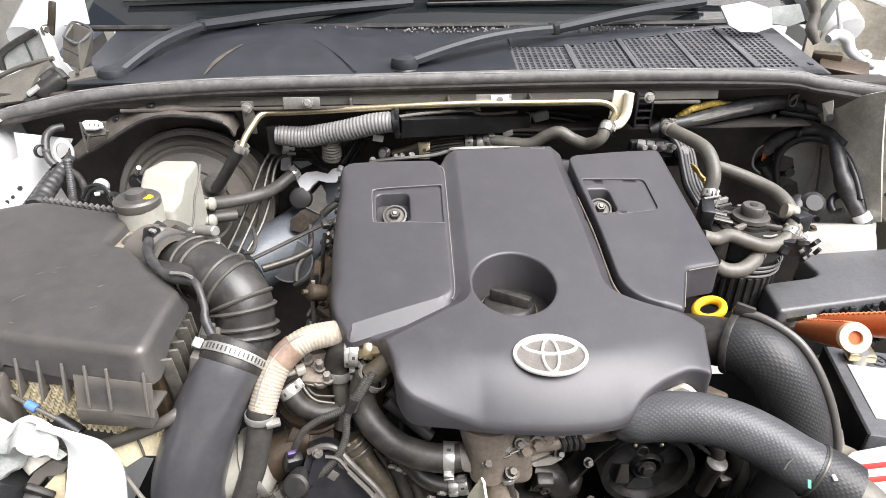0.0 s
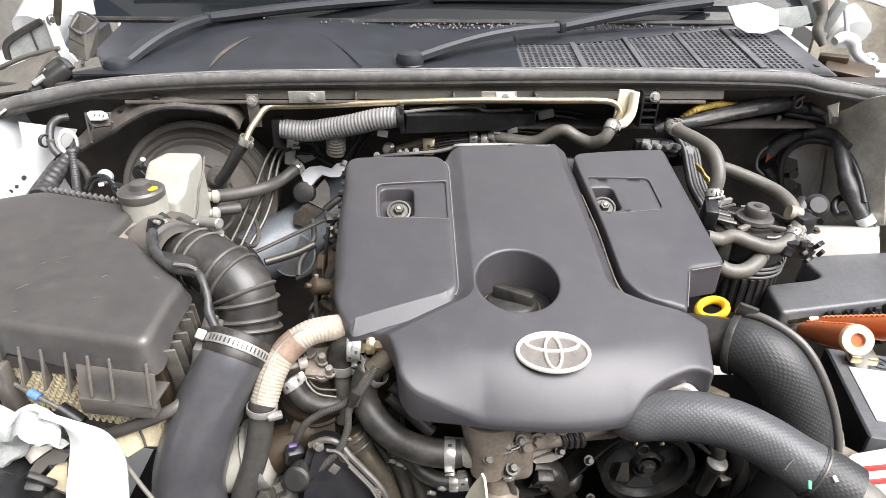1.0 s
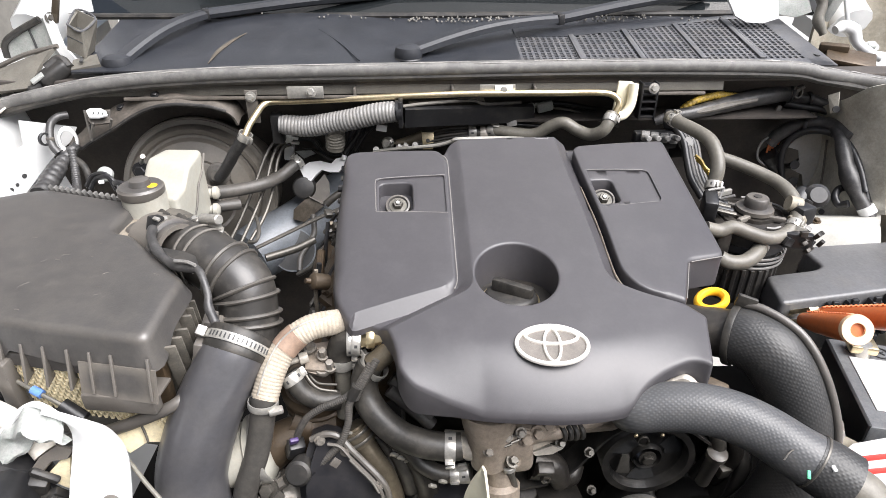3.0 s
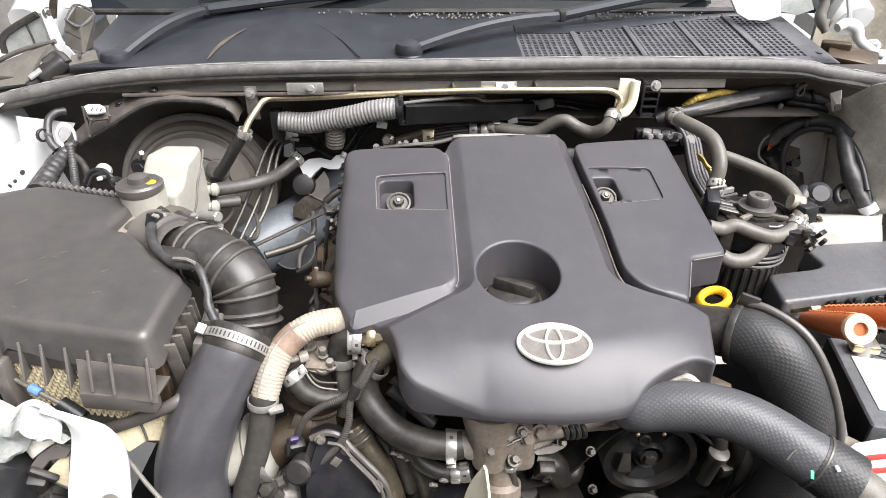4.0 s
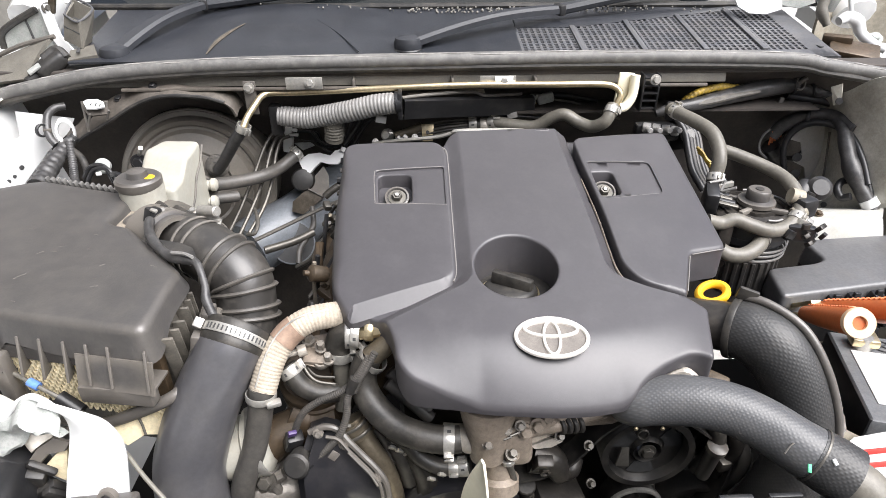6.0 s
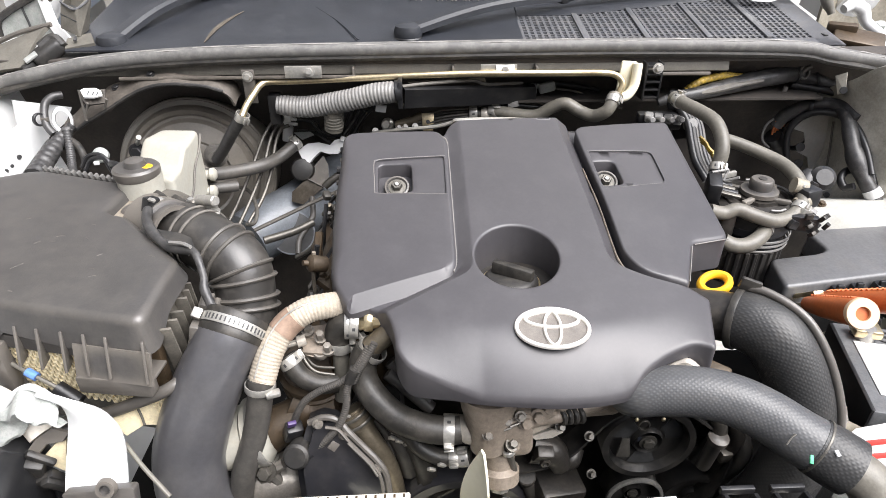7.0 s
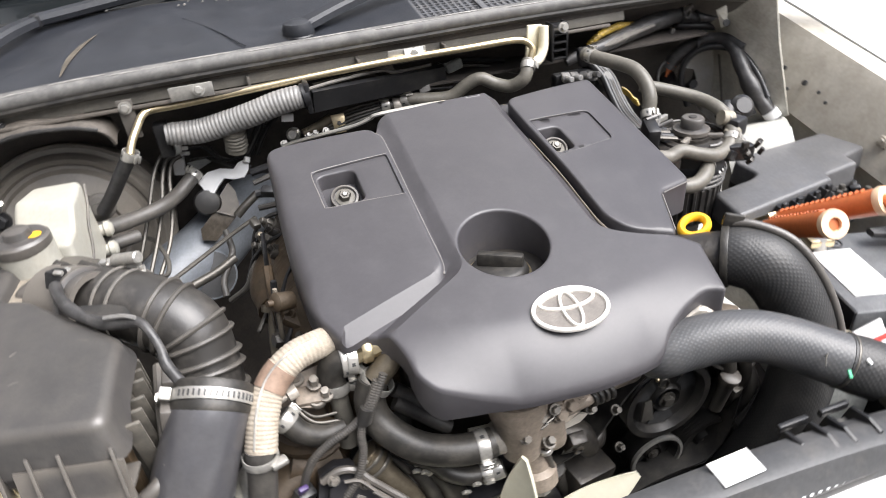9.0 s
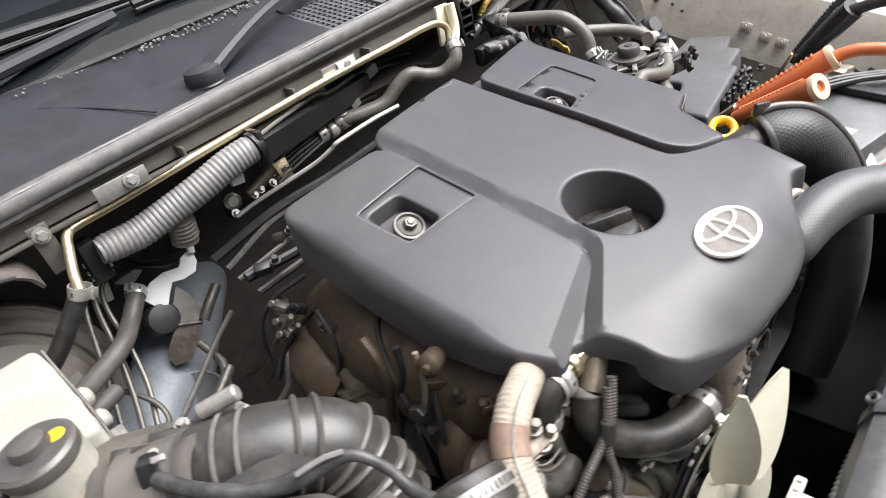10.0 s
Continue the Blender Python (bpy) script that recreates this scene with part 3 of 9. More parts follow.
for s in (-1, 1):
    pl = tube(B(), [(0.09 + s * 0.80, 1.26, 1.07), (0.09 + s * 0.73, 1.75, 1.40), (0.09 + s * 0.66, 2.15, 1.66)], 0.045, n=12)
    part("pillar", pl, PAINT, car)
cab = B()
box(cab, (0.09, 2.9, 1.69), (1.40, 1.5, 0.06), 0.03, seg=3)
part("roof", cab, PAINT, car)
dash = box(B(), (0.09, 1.75, 1.02), (1.40, 0.80, 0.12), 0.03)
part("dashboard", dash, UNDERCOAT, car)
# the raised bonnet, hinged at the cowl; out of view, its lean set for the light
def bonnet(u, v):
    return Vector((0.12 + (u - 0.5) * (1.60 - 0.10 * v), 1.42 - 0.12 * v, 1.22 + 1.05 * v + 0.05 * math.sin(math.pi * v) * (1 - 0.5 * (2 * u - 1) ** 2)))
part("bonnet", thick(grid(B(), bonnet, 12, 12), 0.02), PAINT, car, "raised white bonnet")
# added reflector: its paleness is set to brighten cowl and firewall
pad = grid(B(), lambda u, v: bonnet(0.12 + 0.76 * u, 0.08 + 0.84 * v) + Vector((0, -0.030, -0.004)), 10, 10)
part("bonnet_pad", thick(pad, 0.008), PAD, car, "unseen pale sheet under the bonnet that bounces light into the bay")

# front panel: radiator support, slam panel, latch opening
sp = grid(B(), lambda u, v: Vector((-0.62 + 1.52 * u, 0.296 - 0.36 * v, 0.789 - 0.045 * v - 0.10 * max(0, v - 0.6) - 0.06 * abs(2 * u - 1) ** 3)), 30, 10)
part("slam_panel", thick(sp, 0.004), PAINT, car, "bright white front panel ahead of the radiator")
fr = grid(B(), lambda u, v: Vector((-0.70 + 1.68 * u, -0.045 - 0.03 * v, 0.735 - 0.55 * v)), 10, 6)
part("grille_panel", thick(fr, 0.01), PAINT, car)

# black radiator support cover
sup = thing("radiator_support", (0.1, 0.335, 0.79), "satin black moulded tube across the top of the radiator", "radiator support")
b = B()
prof = [(0.020, -0.030), (0.027, -0.005), (0.020, 0.014), (0.004, 0.022), (-0.014, 0.018), (-0.026, 0.002), (-0.028, -0.028)]
grid(b, lambda u, v: Vector((-0.02 + 0.54 * u, 0.326 + prof[round(v * 6)][0] - 0.03 * (u - 0.3) ** 2, 0.8015 - 0.03 * (u - 0.4) ** 2 * 2 + prof[round(v * 6)][1])), 30, 6)
part("support_tube", thick(b, 0.003), SUPPORT, sup)
b = grid(B(), lambda u, v: Vector((0.070 + 0.016 * u + 0.010 * v, 0.326 + prof[round(v * 6)][0] * 1.05, 0.8000 + (prof[round(v * 6)][1] * 1.05 + 0.003 * math.sin(u * math.pi)))), 6, 6)
part("support_step", thick(b, 0.003), SUPPORT, sup, "raised collar across the tube")
part("step_socket", lathe(B(), aim((0.086, 0.350, 0.8165), (-0.25, 0.55, 0.8)), [(0.002, -0.004), (0.006, -0.004), (0.006, 0.001), (0.0045, 0.002), (0.002, 0.0005)], 18, closed=True), SUPPORT, sup)
part("label_sticker", box(B(), (0.219, 0.330, 0.8237), (0.042, 0.024, 0.0012), 0.0004, rot=(4, 0, 2)), LABEL, sup, "blank white paper sticker")
b = B()
for k in range(60):
    box(b, (-0.01 + k * 0.0086, 0.2995, 0.801 - 0.0001 * k), (0.0042, 0.005, 0.0050), 0.0008)
part("edge_teeth", b, PAINT, sup, "pale notched sealing strip")
b = box(B(), (0.25, 0.2985, 0.792), (0.54, 0.006, 0.012), 0.001)
part("edge_strip", b, RUBBER, sup)
b = tube(B(), [(-0.10, 0.352, 0.787), (0.15, 0.348, 0.787), (0.28, 0.344, 0.785)], 0.004, n=8, ribs=(0.006, 0.0015))
part("rear_trim", b, SEAL, sup, "ribbed grey edge trim")
b = grid(B(), lambda u, v: Vector((-0.175 + 0.165 * u, 0.368 - 0.10 * v + 0.004 * u, 0.791 - 0.01 * v + 0.004 * math.sin(v * 3))), 12, 4)
part("end_plate", thick(b, 0.004), PAINT, sup, "white painted end plate")
part("end_bar", box(B(), (-0.088, 0.3725, 0.7945), (0.176, 0.008, 0.006), 0.0015, rot=(0, 0, 0.8)), DULLPAINT, sup, "off-white perforated end bar")
for k in range(19):
    part("end_slot", box(B(), (-0.168 + k * 0.0090, 0.3716 + 0.00012 * k, 0.7972), (0.0022, 0.0040, 0.0014), 0), RUST, sup)
for x in (0.303, 0.350):
    c = B()
    for dx in (-0.014, 0.014):
        slab(c, [(-0.024, -0.012), (0.016, -0.012), (0.012, 0.006), (-0.006, 0.010), (-0.020, 0.006)], -0.002, 0.002, 0.0006, pose(x + dx, 0.336, 0.812, 90, 0, 90))
    box(c, (x, 0.354, 0.815), (0.032, 0.005, 0.008), 0.001)
    part("support_clip", c, BLACK, sup, "black moulded bracket with open ribs")
    part("clip_pad", box(B(), (x, 0.336, 0.802), (0.024, 0.026, 0.005), 0.001), STEEL, sup)

# radiator behind it
rad = thing("radiator", (0.13, 0.37, 0.40), "dark radiator core with fine fins standing before the fan", "radiator")
part("radiator_core", box(B(), (0.13, 0.300, 0.58), (0.66, 0.035, 0.40), 0.003), BLACK, rad)
part("radiator_tank", box(B(), (0.13, 0.302, 0.748), (0.64, 0.04, 0.035), 0.010, seg=3), BLACK, rad)
b = B()
for k in range(44):
    box(b, (-0.19 + k * 0.0148, 0.320, 0.58), (0.0015, 0.006, 0.38), 0)
part("radiator_fins", b, IRON, rad)
# added black sheets paint the deep shade between radiator and engine
part("shade_sheet", box(B(), (0.13, 0.345, 0.56), (0.70, 0.012, 0.40), 0.004), MATTE, rad, "black sheet added for the deep shade behind the radiator")
part("shade_ledge", box(B(), (0.455, 0.41, 0.50), (0.30, 0.13, 0.012), 0.004), MATTE, rad)
part("shade_end", box(B(), (0.595, 0.40, 0.56), (0.012, 0.14, 0.34), 0.004), MATTE, rad)
neck = tube(B(), [(0.440, 0.352, 0.800), (0.432, 0.362, 0.812), (0.415, 0.374, 0.820)], 0.022, n=18)
part("inlet_neck", neck, GREYHOSE, rad)

# hood latch in its opening
lat = thing("bonnet_latch", (0.22, 0.24, 0.78), "greasy steel bonnet latch in a dark opening", "latch")
# dark plate on the panel stands for the shade in the recess
b = slab(B(), rounded([(-0.058, -0.12, 0.05), (0.058, -0.12, 0.05), (0.055, 0.052, 0.05), (-0.055, 0.052, 0.05)], 5), 0, 0.004, 0.001, pose(0.215, 0.205, 0.7835, 7.1, 0, 8))
part("latch_opening", b, IRON, lat, "dark oval plate standing for the opening")
b = B()
box(b, (0.205, 0.235, 0.792), (0.030, 0.085, 0.005), 0.001, rot=(6, 0, 22))
box(b, (0.178, 0.225, 0.791), (0.010, 0.090, 0.012), 0.002, rot=(6, 0, 12))
box(b, (0.232, 0.215, 0.790), (0.014, 0.050, 0.010), 0.002, rot=(6, 0, -14))
hexbolt(b, (0.212, 0.246, 0.796), (0, 0, 1), 0.007, 0.006)
hexbolt(b, (0.200, 0.205, 0.793), (0, 0, 1), 0.007, 0.006)
tube(b, [(0.165, 0.250, 0.795), (0.190, 0.210, 0.803), (0.235, 0.180, 0.795)], 0.003, n=8)
part("latch_plate", b, BROWN, lat)

# added to darken the bay from below
part("shade_tray", box(B(), (0.12, 0.62, 0.34), (1.30, 0.90, 0.02), 0.005), MATTE, car, "dark tray added to keep the depths of the bay black")

# ---- cowl: seal, plastic panel, grille ----
seal = solo("cowl_seal", tube(B(), [(x, y, z - 0.003) for x, y, z in SEAL_LINE], 0.0120, n=14, per=10), SEAL, "long weathered grey rubber seal along the cowl edge", "seal", kind="structure")
for dz, r, k0 in ((0.0082, 0.0018, 0), (0.0062, 0.0013, 1)):
    for q in range(k0, 30, 2):
        pa = spline([(x, y - 0.004 - 0.003 * k0, z + dz) for x, y, z in SEAL_LINE], 10)
        i = 8 + q * 3
        if i + 3 < len(pa):
            part("seal_wear", tube(B(), [pa[i], pa[i + 1], pa[i + 3]], [r * 0.4, r, r * 0.3], n=6, wobble=0.6), WORNSEAL, seal)
sb = tube(B(), [(x, y - 0.004, z - 0.015) for x, y, z in SEAL_LINE[1:-1]], 0.006, n=8)
solo("seal_lip", sb, RUBBERDUST, "thin rubber lip under the cowl seal", "seal", kind="structure")

cowl = thing("cowl_panel", (0.09, 1.15, 1.04), "black plastic cowl panel below the windscreen", "cowl")
GRID_X0, GRID_X1 = 0.20, 0.705


def cowl_surface(x, y):
    bulge = 0.010 * max(0, 1 - ((x + 0.21) / 0.16) ** 2) * max(0.0, min(1.0, (y - 1.05) / 0.12))
    return cowl_z(y) + bulge


c = B()
grid(c, lambda u, v: Vector((-0.555 + (GRID_X0 + 0.555) * u, 1.045 + 0.235 * v, cowl_surface(-0.555 + (GRID_X0 + 0.555) * u, 1.045 + 0.235 * v))), 60, 16)
part("cowl_sheet", thick(c, 0.003), COWL, cowl)
c = grid(B(), lambda u, v: Vector((GRID_X0 + 0.54 * u, 1.045 + 0.030 * v, cowl_z(1.045 + 0.03 * v))), 10, 2)
part("front_strip", thick(c, 0.003), GRILLE, cowl)


def grille_back(x):
    return 1.180 + 0.085 * min(1.0, max(0.0, (x - 0.30) / 0.34))


c = grid(B(), lambda u, v: Vector((GRID_X0 + 0.54 * u, grille_back(GRID_X0 + 0.54 * u) + (1.305 - grille_back(GRID_X0 + 0.54 * u)) * v, cowl_z(grille_back(GRID_X0 + 0.54 * u) + (1.305 - grille_back(GRID_X0 + 0.54 * u)) * v) + 0.004 * math.sin(v * 9))), 16, 8)
part("rear_strip", thick(c, 0.003), COWL, cowl)
c = grid(B(), lambda u, v: Vector((GRID_X1 + 0.04 * u, 1.045 + 0.225 * v, cowl_z(1.045 + 0.225 * v))), 2, 6)
part("end_strip", thick(c, 0.003), GRILLE, cowl)
part("drain_slot", box(B(), (0.728, 1.085, cowl_z(1.085) + 0.001), (0.007, 0.012, 0.002), 0.0005), DARKINK, cowl)
# open grid of bars in five bays
bars = B()
pitch = 0.0112
k = 0
x = GRID_X0
while x < GRID_X1:
    y0, y1 = 1.074, grille_back(x)
    box(bars, (x, (y0 + y1) / 2, cowl_z((y0 + y1) / 2) - 0.002), (0.0046, y1 - y0, 0.004), 0, rot=(9.6, 0, 0))
    x += pitch
part("grille_bars_long", bars, GRILLE, cowl, "fine ribs of the air intake grille")
bars = B()
for j in range(1, 20):
    y = 1.074 + j * 0.0112
    xs = GRID_X0 if y < 1.18 else 0.30 + (y - 1.18) / 0.085 * 0.34
    if y > 1.262:
        break
    box(bars, ((xs + GRID_X1) / 2, y, cowl_z(y) - 0.002), (GRID_X1 - xs, 0.0046, 0.004), 0)
part("grille_bars_cross", bars, GRILLE, cowl)
for x in (0.305, 0.412, 0.520, 0.625):
    y1 = grille_back(x)
    part("grille_divider", box(B(), (x, (1.074 + y1) / 2, cowl_z((1.074 + y1) / 2)), (0.010, y1 - 1.07, 0.007), 0.001, rot=(9.6, 0, 0)), GRILLE, cowl)
box_under = grid(B(), lambda u, v: Vector((0.18 + 0.56 * u, 1.05 + 0.25 * v, 0.955)), 4, 4)
part("plenum_floor", thick(box_under, 0.004), UNDERCOAT, cowl)
part("screen_gasket", tube(B(), [(-0.62, 1.290, 1.092), (-0.2, 1.284, 1.092), (0.3, 1.284, 1.092), (0.80, 1.292, 1.092)], 0.006, n=8), RUBBER, cowl)
# dried dust streak and a moulded line on the panel
arc = spline([(-0.337, 1.068, 0), (-0.330, 1.114, 0), (-0.316, 1.150, 0), (-0.294, 1.184, 0)], 5)
b = grid(B(), lambda u, v: Vector((arc[round(u * 15)].x + (v - 0.5) * 0.009 * math.sin(math.pi * (0.04 + 0.92 * u)), arc[round(u * 15)].y, cowl_surface(arc[round(u * 15)].x, arc[round(u * 15)].y) + 0.0020)), 15, 2)
part("dust_streak", thick(b, 0.001), BROWNDUST, cowl, "dried dust streak")
part("moulded_line", tube(B(), [(-0.165, 1.200, 1.083), (-0.12, 1.14, 1.070), (-0.082, 1.070, 1.056)], 0.0012, n=6), COWL, cowl)
# gravel and debris caught at the glass
deb = B()
rng = random.Random(5)
for k in range(220):
    x = rng.gauss(0.22, 0.16)
    y = 1.262 + rng.uniform(-0.014, 0.014)
    bmesh.ops.create_icosphere(deb, subdivisions=1, radius=rng.uniform(0.0012, 0.0028), matrix=pose(x, y, cowl_surface(x, y) + 0.0035))
solo("leaf_grit", deb, GRIT, "scattered pale grit caught below the windscreen", "grit", kind="stuff")


def wiper(pivot, bend, tip, blade0, blade1):
    p, q, e = Vector(pivot), Vector(bend), Vector(tip)
    w = thing("windscreen_wiper", (p.x, p.y, p.z - 0.03), "satin black windscreen wiper resting on the cowl", "wiper", "windscreen wipers")
    part("pivot_base", lathe(B(), Matrix.Translation(p - Vector((0, 0, 0.024))), [(0, 0), (0.026, 0), (0.026, 0.014), (0.022, 0.018), (0, 0.018)], 24), BLACK, w)
    d = (q - p).normalized()
    cap = B()
    lathe(cap, Matrix.Translation(p - Vector((0, 0, 0.008))), [(0, 0), (0.024, 0), (0.0250, 0.008), (0.022, 0.017), (0.012, 0.021), (0, 0.022)], 28)
    part("pivot_cap", cap, ARM, w)
    arm = B()
    side = d.cross(Vector((0, 0, 1))).normalized()
    n = 14
    rows = []
    for i in range(n + 1):
        t = i / n
        c = p.lerp(q, t) + Vector((0, 0, 0.012 * math.sin(math.pi * t)))
        hw = 0.018 - 0.007 * t
        rows.append([arm.verts.new(c + side * s * hw + Vector((0, 0, h))) for s, h in ((-1, -0.006), (-1, 0.003), (-0.7, 0.008), (0.7, 0.008), (1, 0.003), (1, -0.006))])
    for r0, r1 in zip(rows, rows[1:]):
        for i in range(6):
            arm.faces.new((r0[i], r0[(i + 1) % 6], r1[(i + 1) % 6], r1[i]))
    arm.faces.new(rows[0]), arm.faces.new(rows[-1][::-1])
    part("arm", arm, ARM, w, angle=25)
    part("arm_joint", box(B(), None, (0.026, 0.020, 0.014), 0.003, m=aim(q, (e - q)) @ pose(0, 0, 0)), BLACK, w)
    part("arm_tip", tube(B(), [q, q.lerp(e, 0.5) + Vector((0, 0, 0.004)), e], 0.0105, n=8), ARM, w)
    a, b2 = Vector(blade0), Vector(blade1)
    bl = tube(B(), [a, a.lerp(b2, 0.5) + Vector((0, 0, 0.008)), b2], [0.006, 0.011, 0.006], n=8)
    blade = part("blade", bl, BLACK, w)
    part("blade_rubber", tube(B(), [a - Vector((0, 0.006, 0.008)), b2 - Vector((0, 0.006, 0.008))], 0.003, n=6), RUBBER, blade)
    return w


wiper((0.002, 1.095, 1.064), (0.285, 1.205, 1.098), (0.62, 1.325, 1.128), (0.05, 1.335, 1.135), (0.68, 1.345, 1.142))
wiper((-0.492, 1.082, 1.054), (-0.385, 1.262, 1.100), (0.02, 1.345, 1.128), (-0.56, 1.355, 1.142), (0.06, 1.36, 1.143))

# ---- engine cover ----
def deck(x, y):
    return 0.897 + 0.245 * (y - 0.5) - 0.25 * (x - 0.1) ** 2


cover = thing("engine_cover", (0.15, 0.65, 0.84), "dark grey moulded plastic engine cover, lightly dusty, with a metal badge", "engine cover")
T_RIM = rounded([(0.0743, 0.92, 0), (0.2185, 0.92, 0), (0.2225, 0.82, 0.02), (0.2312, 0.69, 0.03), (0.2345, 0.592, 0.030), (0.270, 0.5720, 0.02), (0.345, 0.551, 0), (0.40, 0.40, 0), (-0.05, 0.38, 0), (-0.050, 0.514, 0),
                 (-0.0137, 0.531, 0.01), (0.0450, 0.5630, 0.02), (0.0748, 0.580, 0.03)], 6)
T_RIM = T_RIM if area(T_RIM) > 0 else T_RIM[::-1]
T_FOOT = inset(T_RIM, -0.0165)


def nose_line(x):
    """The front edge of the cover, as y."""
    return 0.4365 + 1.30 * (x - 0.148) ** 2


def shell_top(x, y):
    g = gap((x, y), T_RIM)
    s = max(0.0, min(1.0, (g + 0.0165) / 0.0165))
    low = 0.0072 + 0.0045 * max(0.0, min(1.0, (0.64 - y) / 0.08)) + (0.0050 if x > 0.15 else 0.0)
    groove = 0.008 * max(0.0, min(1.0, (-0.0165 - g) / 0.003)) if x > 0.15 else 0.0
    well = max(max(0.0, min(1.0, (1.0 - max(abs(x - cx) / 0.028, abs(y - cy) / 0.034)) / 0.12)) for cx, cy in ((-0.017, 0.752), (0.272, 0.760)))
    return deck(x, y) - low + (low + 0.0005) * s - groove - nose_drop(x, y, 0.066, 7.8) * corner_fade(x) - 0.016 * well * (1 - s)


def nose_drop(x, y, reach, steep):
    """How far the rolled front of the cover falls below the deck."""
    nose = max(0.0, nose_line(x) + reach - y)
    return steep * nose ** 2 * (1 if x < 0.22 else max(0.35, 1 - (x - 0.22) * 10)) * max(0.0, min(1.0, (0.318 - x) / 0.035))


def corner_fade(x):
    """The left front corner keeps a flat top and a crisp upright edge."""
    return 0.22 + 0.78 * max(0.0, min(1.0, (x + 0.010) / 0.085))


def shell_skirt(x, y):
    full = 0.019 + 0.014 * max(0.0, min(1.0, (y - 0.48) / 0.06)) + nose_drop(x, y, 0.052, 8.6)
    corner = 0.017 * max(0.0, min(1.0, (x - 0.298) / 0.016)) if y < 0.55 else 0.0
    if y < 0.50:
        corner += 0.010 * max(0.0, min(1.0, (0.045 - x) / 0.05))
    return max(0.006, full - nose_drop(x, y, 0.066, 7.8) * corner_fade(x)) + corner


SHELL = rounded([(0.060, 0.868, 0.01), (0.230, 0.880, 0.01), (0.382, 0.884, 0.01), (0.386, 0.652, 0.01), (0.335, 0.632, 0.01), (0.312, 0.566, 0.006), (0.338, 0.543, 0.008), (0.3355, 0.534, 0.004), (0.321, 0.476, 0.006),
                 (0.303, 0.486, 0.010), (0.272, 0.476, 0.02), (0.243, 0.460, 0.012), (0.229, 0.4460, 0.02), (0.195, 0.4393, 0.03), (0.150, 0.4362, 0.04), (0.084, 0.4415, 0.04), (0.040, 0.4510, 0.03), (0.000, 0.465, 0.014),
                 (-0.013, 0.482, 0.010), (-0.0150, 0.500, 0.008), (-0.0195, 0.5166, 0.008), (-0.0271, 0.5322, 0.006), (-0.0353, 0.5406, 0.004), (-0.058, 0.550, 0.01),
                 (-0.080, 0.590, 0.02), (-0.082, 0.838, 0.01), (0.05, 0.840, 0.01)])
WELL = [Vector((0.1265 + 0.0490 * math.cos(a), 0.600 + 0.0485 * math.sin(a))) for a in (2 * math.pi * k / 48 for k in range(48))]
part("cover_shell", moulded(B(), SHELL, shell_top, 0.0038, shell_skirt, holes=[(WELL, 0.003, 0.055)], step=0.0042, fine=0.004, creases=[T_RIM, T_FOOT]), COVER, cover, "matt grey moulded shell with a round filler well", 33)

LEFT = rounded([(-0.093, 0.857, 0.022), (0.046, 0.8465, 0.020), (0.0562, 0.82, 0.008), (0.0562, 0.590, 0.024), (0.044, 0.569, 0.012), (-0.067, 0.537, 0.010), (-0.090, 0.585, 0.04), (-0.097, 0.70, 0.06)])
RIGHT = rounded([(0.243, 0.858, 0.016), (0.397, 0.896, 0.012), (0.402, 0.648, 0.012), (0.348, 0.632, 0.010), (0.322, 0.5645, 0.006), (0.272, 0.581, 0.020), (0.2555, 0.606, 0.03), (0.254, 0.700, 0.03), (0.246, 0.80, 0.02)])


def left_edge(x, y):
    """The front edge of the left panel is a broad bright facet, the others are rounded."""
    f = max(0.0, min(1.0, 1 - (y - (0.569 + 0.288 * (x - 0.044))) / 0.018)) if x > -0.066 else 0.0
    g = max(0.0, min(1.0, (-0.074 - x) / 0.012)) * max(0.0, min(1.0, (y - 0.570) / 0.05)) * max(0.0, min(1.0, (0.845 - y) / 0.05))
    return 0.0055 + 0.0085 * f + 0.011 * g, 0.0060 + 0.0060 * f + 0.012 * g, f


POCKET_L = rounded([(-0.0410, 0.7790, 0.010), (0.0045, 0.7765, 0.010), (0.0060, 0.7200, 0.008), (-0.0385, 0.7205, 0.008)])
POCKET_R = rounded([(0.2545, 0.7815, 0.006), (0.2865, 0.7860, 0.010), (0.2900, 0.7380, 0.008), (0.2595, 0.7305, 0.006)])
INSET_L = rounded([(-0.0455, 0.786, 0.008), (0.0492, 0.7865, 0.005), (0.0492, 0.7085, 0.005), (-0.0425, 0.718, 0.008)])
INSET_R = rounded([(0.2532, 0.801, 0.005), (0.347, 0.8115, 0.010), (0.349, 0.744, 0.010), (0.2582, 0.7215, 0.005)])


def right_edge(x, y):
    f = 1.0 if x < 0.30 and y < 0.85 else 0.0
    return 0.0055 - 0.0030 * f, 0.0055 - 0.0025 * f, 0.0


def left_skirt(x, y):
    return 0.020 + 0.034 * max(0.0, min(1.0, (y - 0.545) / 0.12))


pl = part("side_panel", moulded(B(), LEFT, deck, left_edge, left_skirt, holes=[(INSET_L, 0.0008, 0.006, True)], step=0.010, fine=0.004, k=5), COVER, cover, "raised plastic side panel with a sunk bolt pad", 26)
pr = part("side_panel", moulded(B(), RIGHT, deck, right_edge, 0.045, holes=[(INSET_R, 0.0008, 0.006, True)], step=0.010, fine=0.004, k=5), COVER, cover, "raised plastic side panel with a sunk bolt pad", 26)
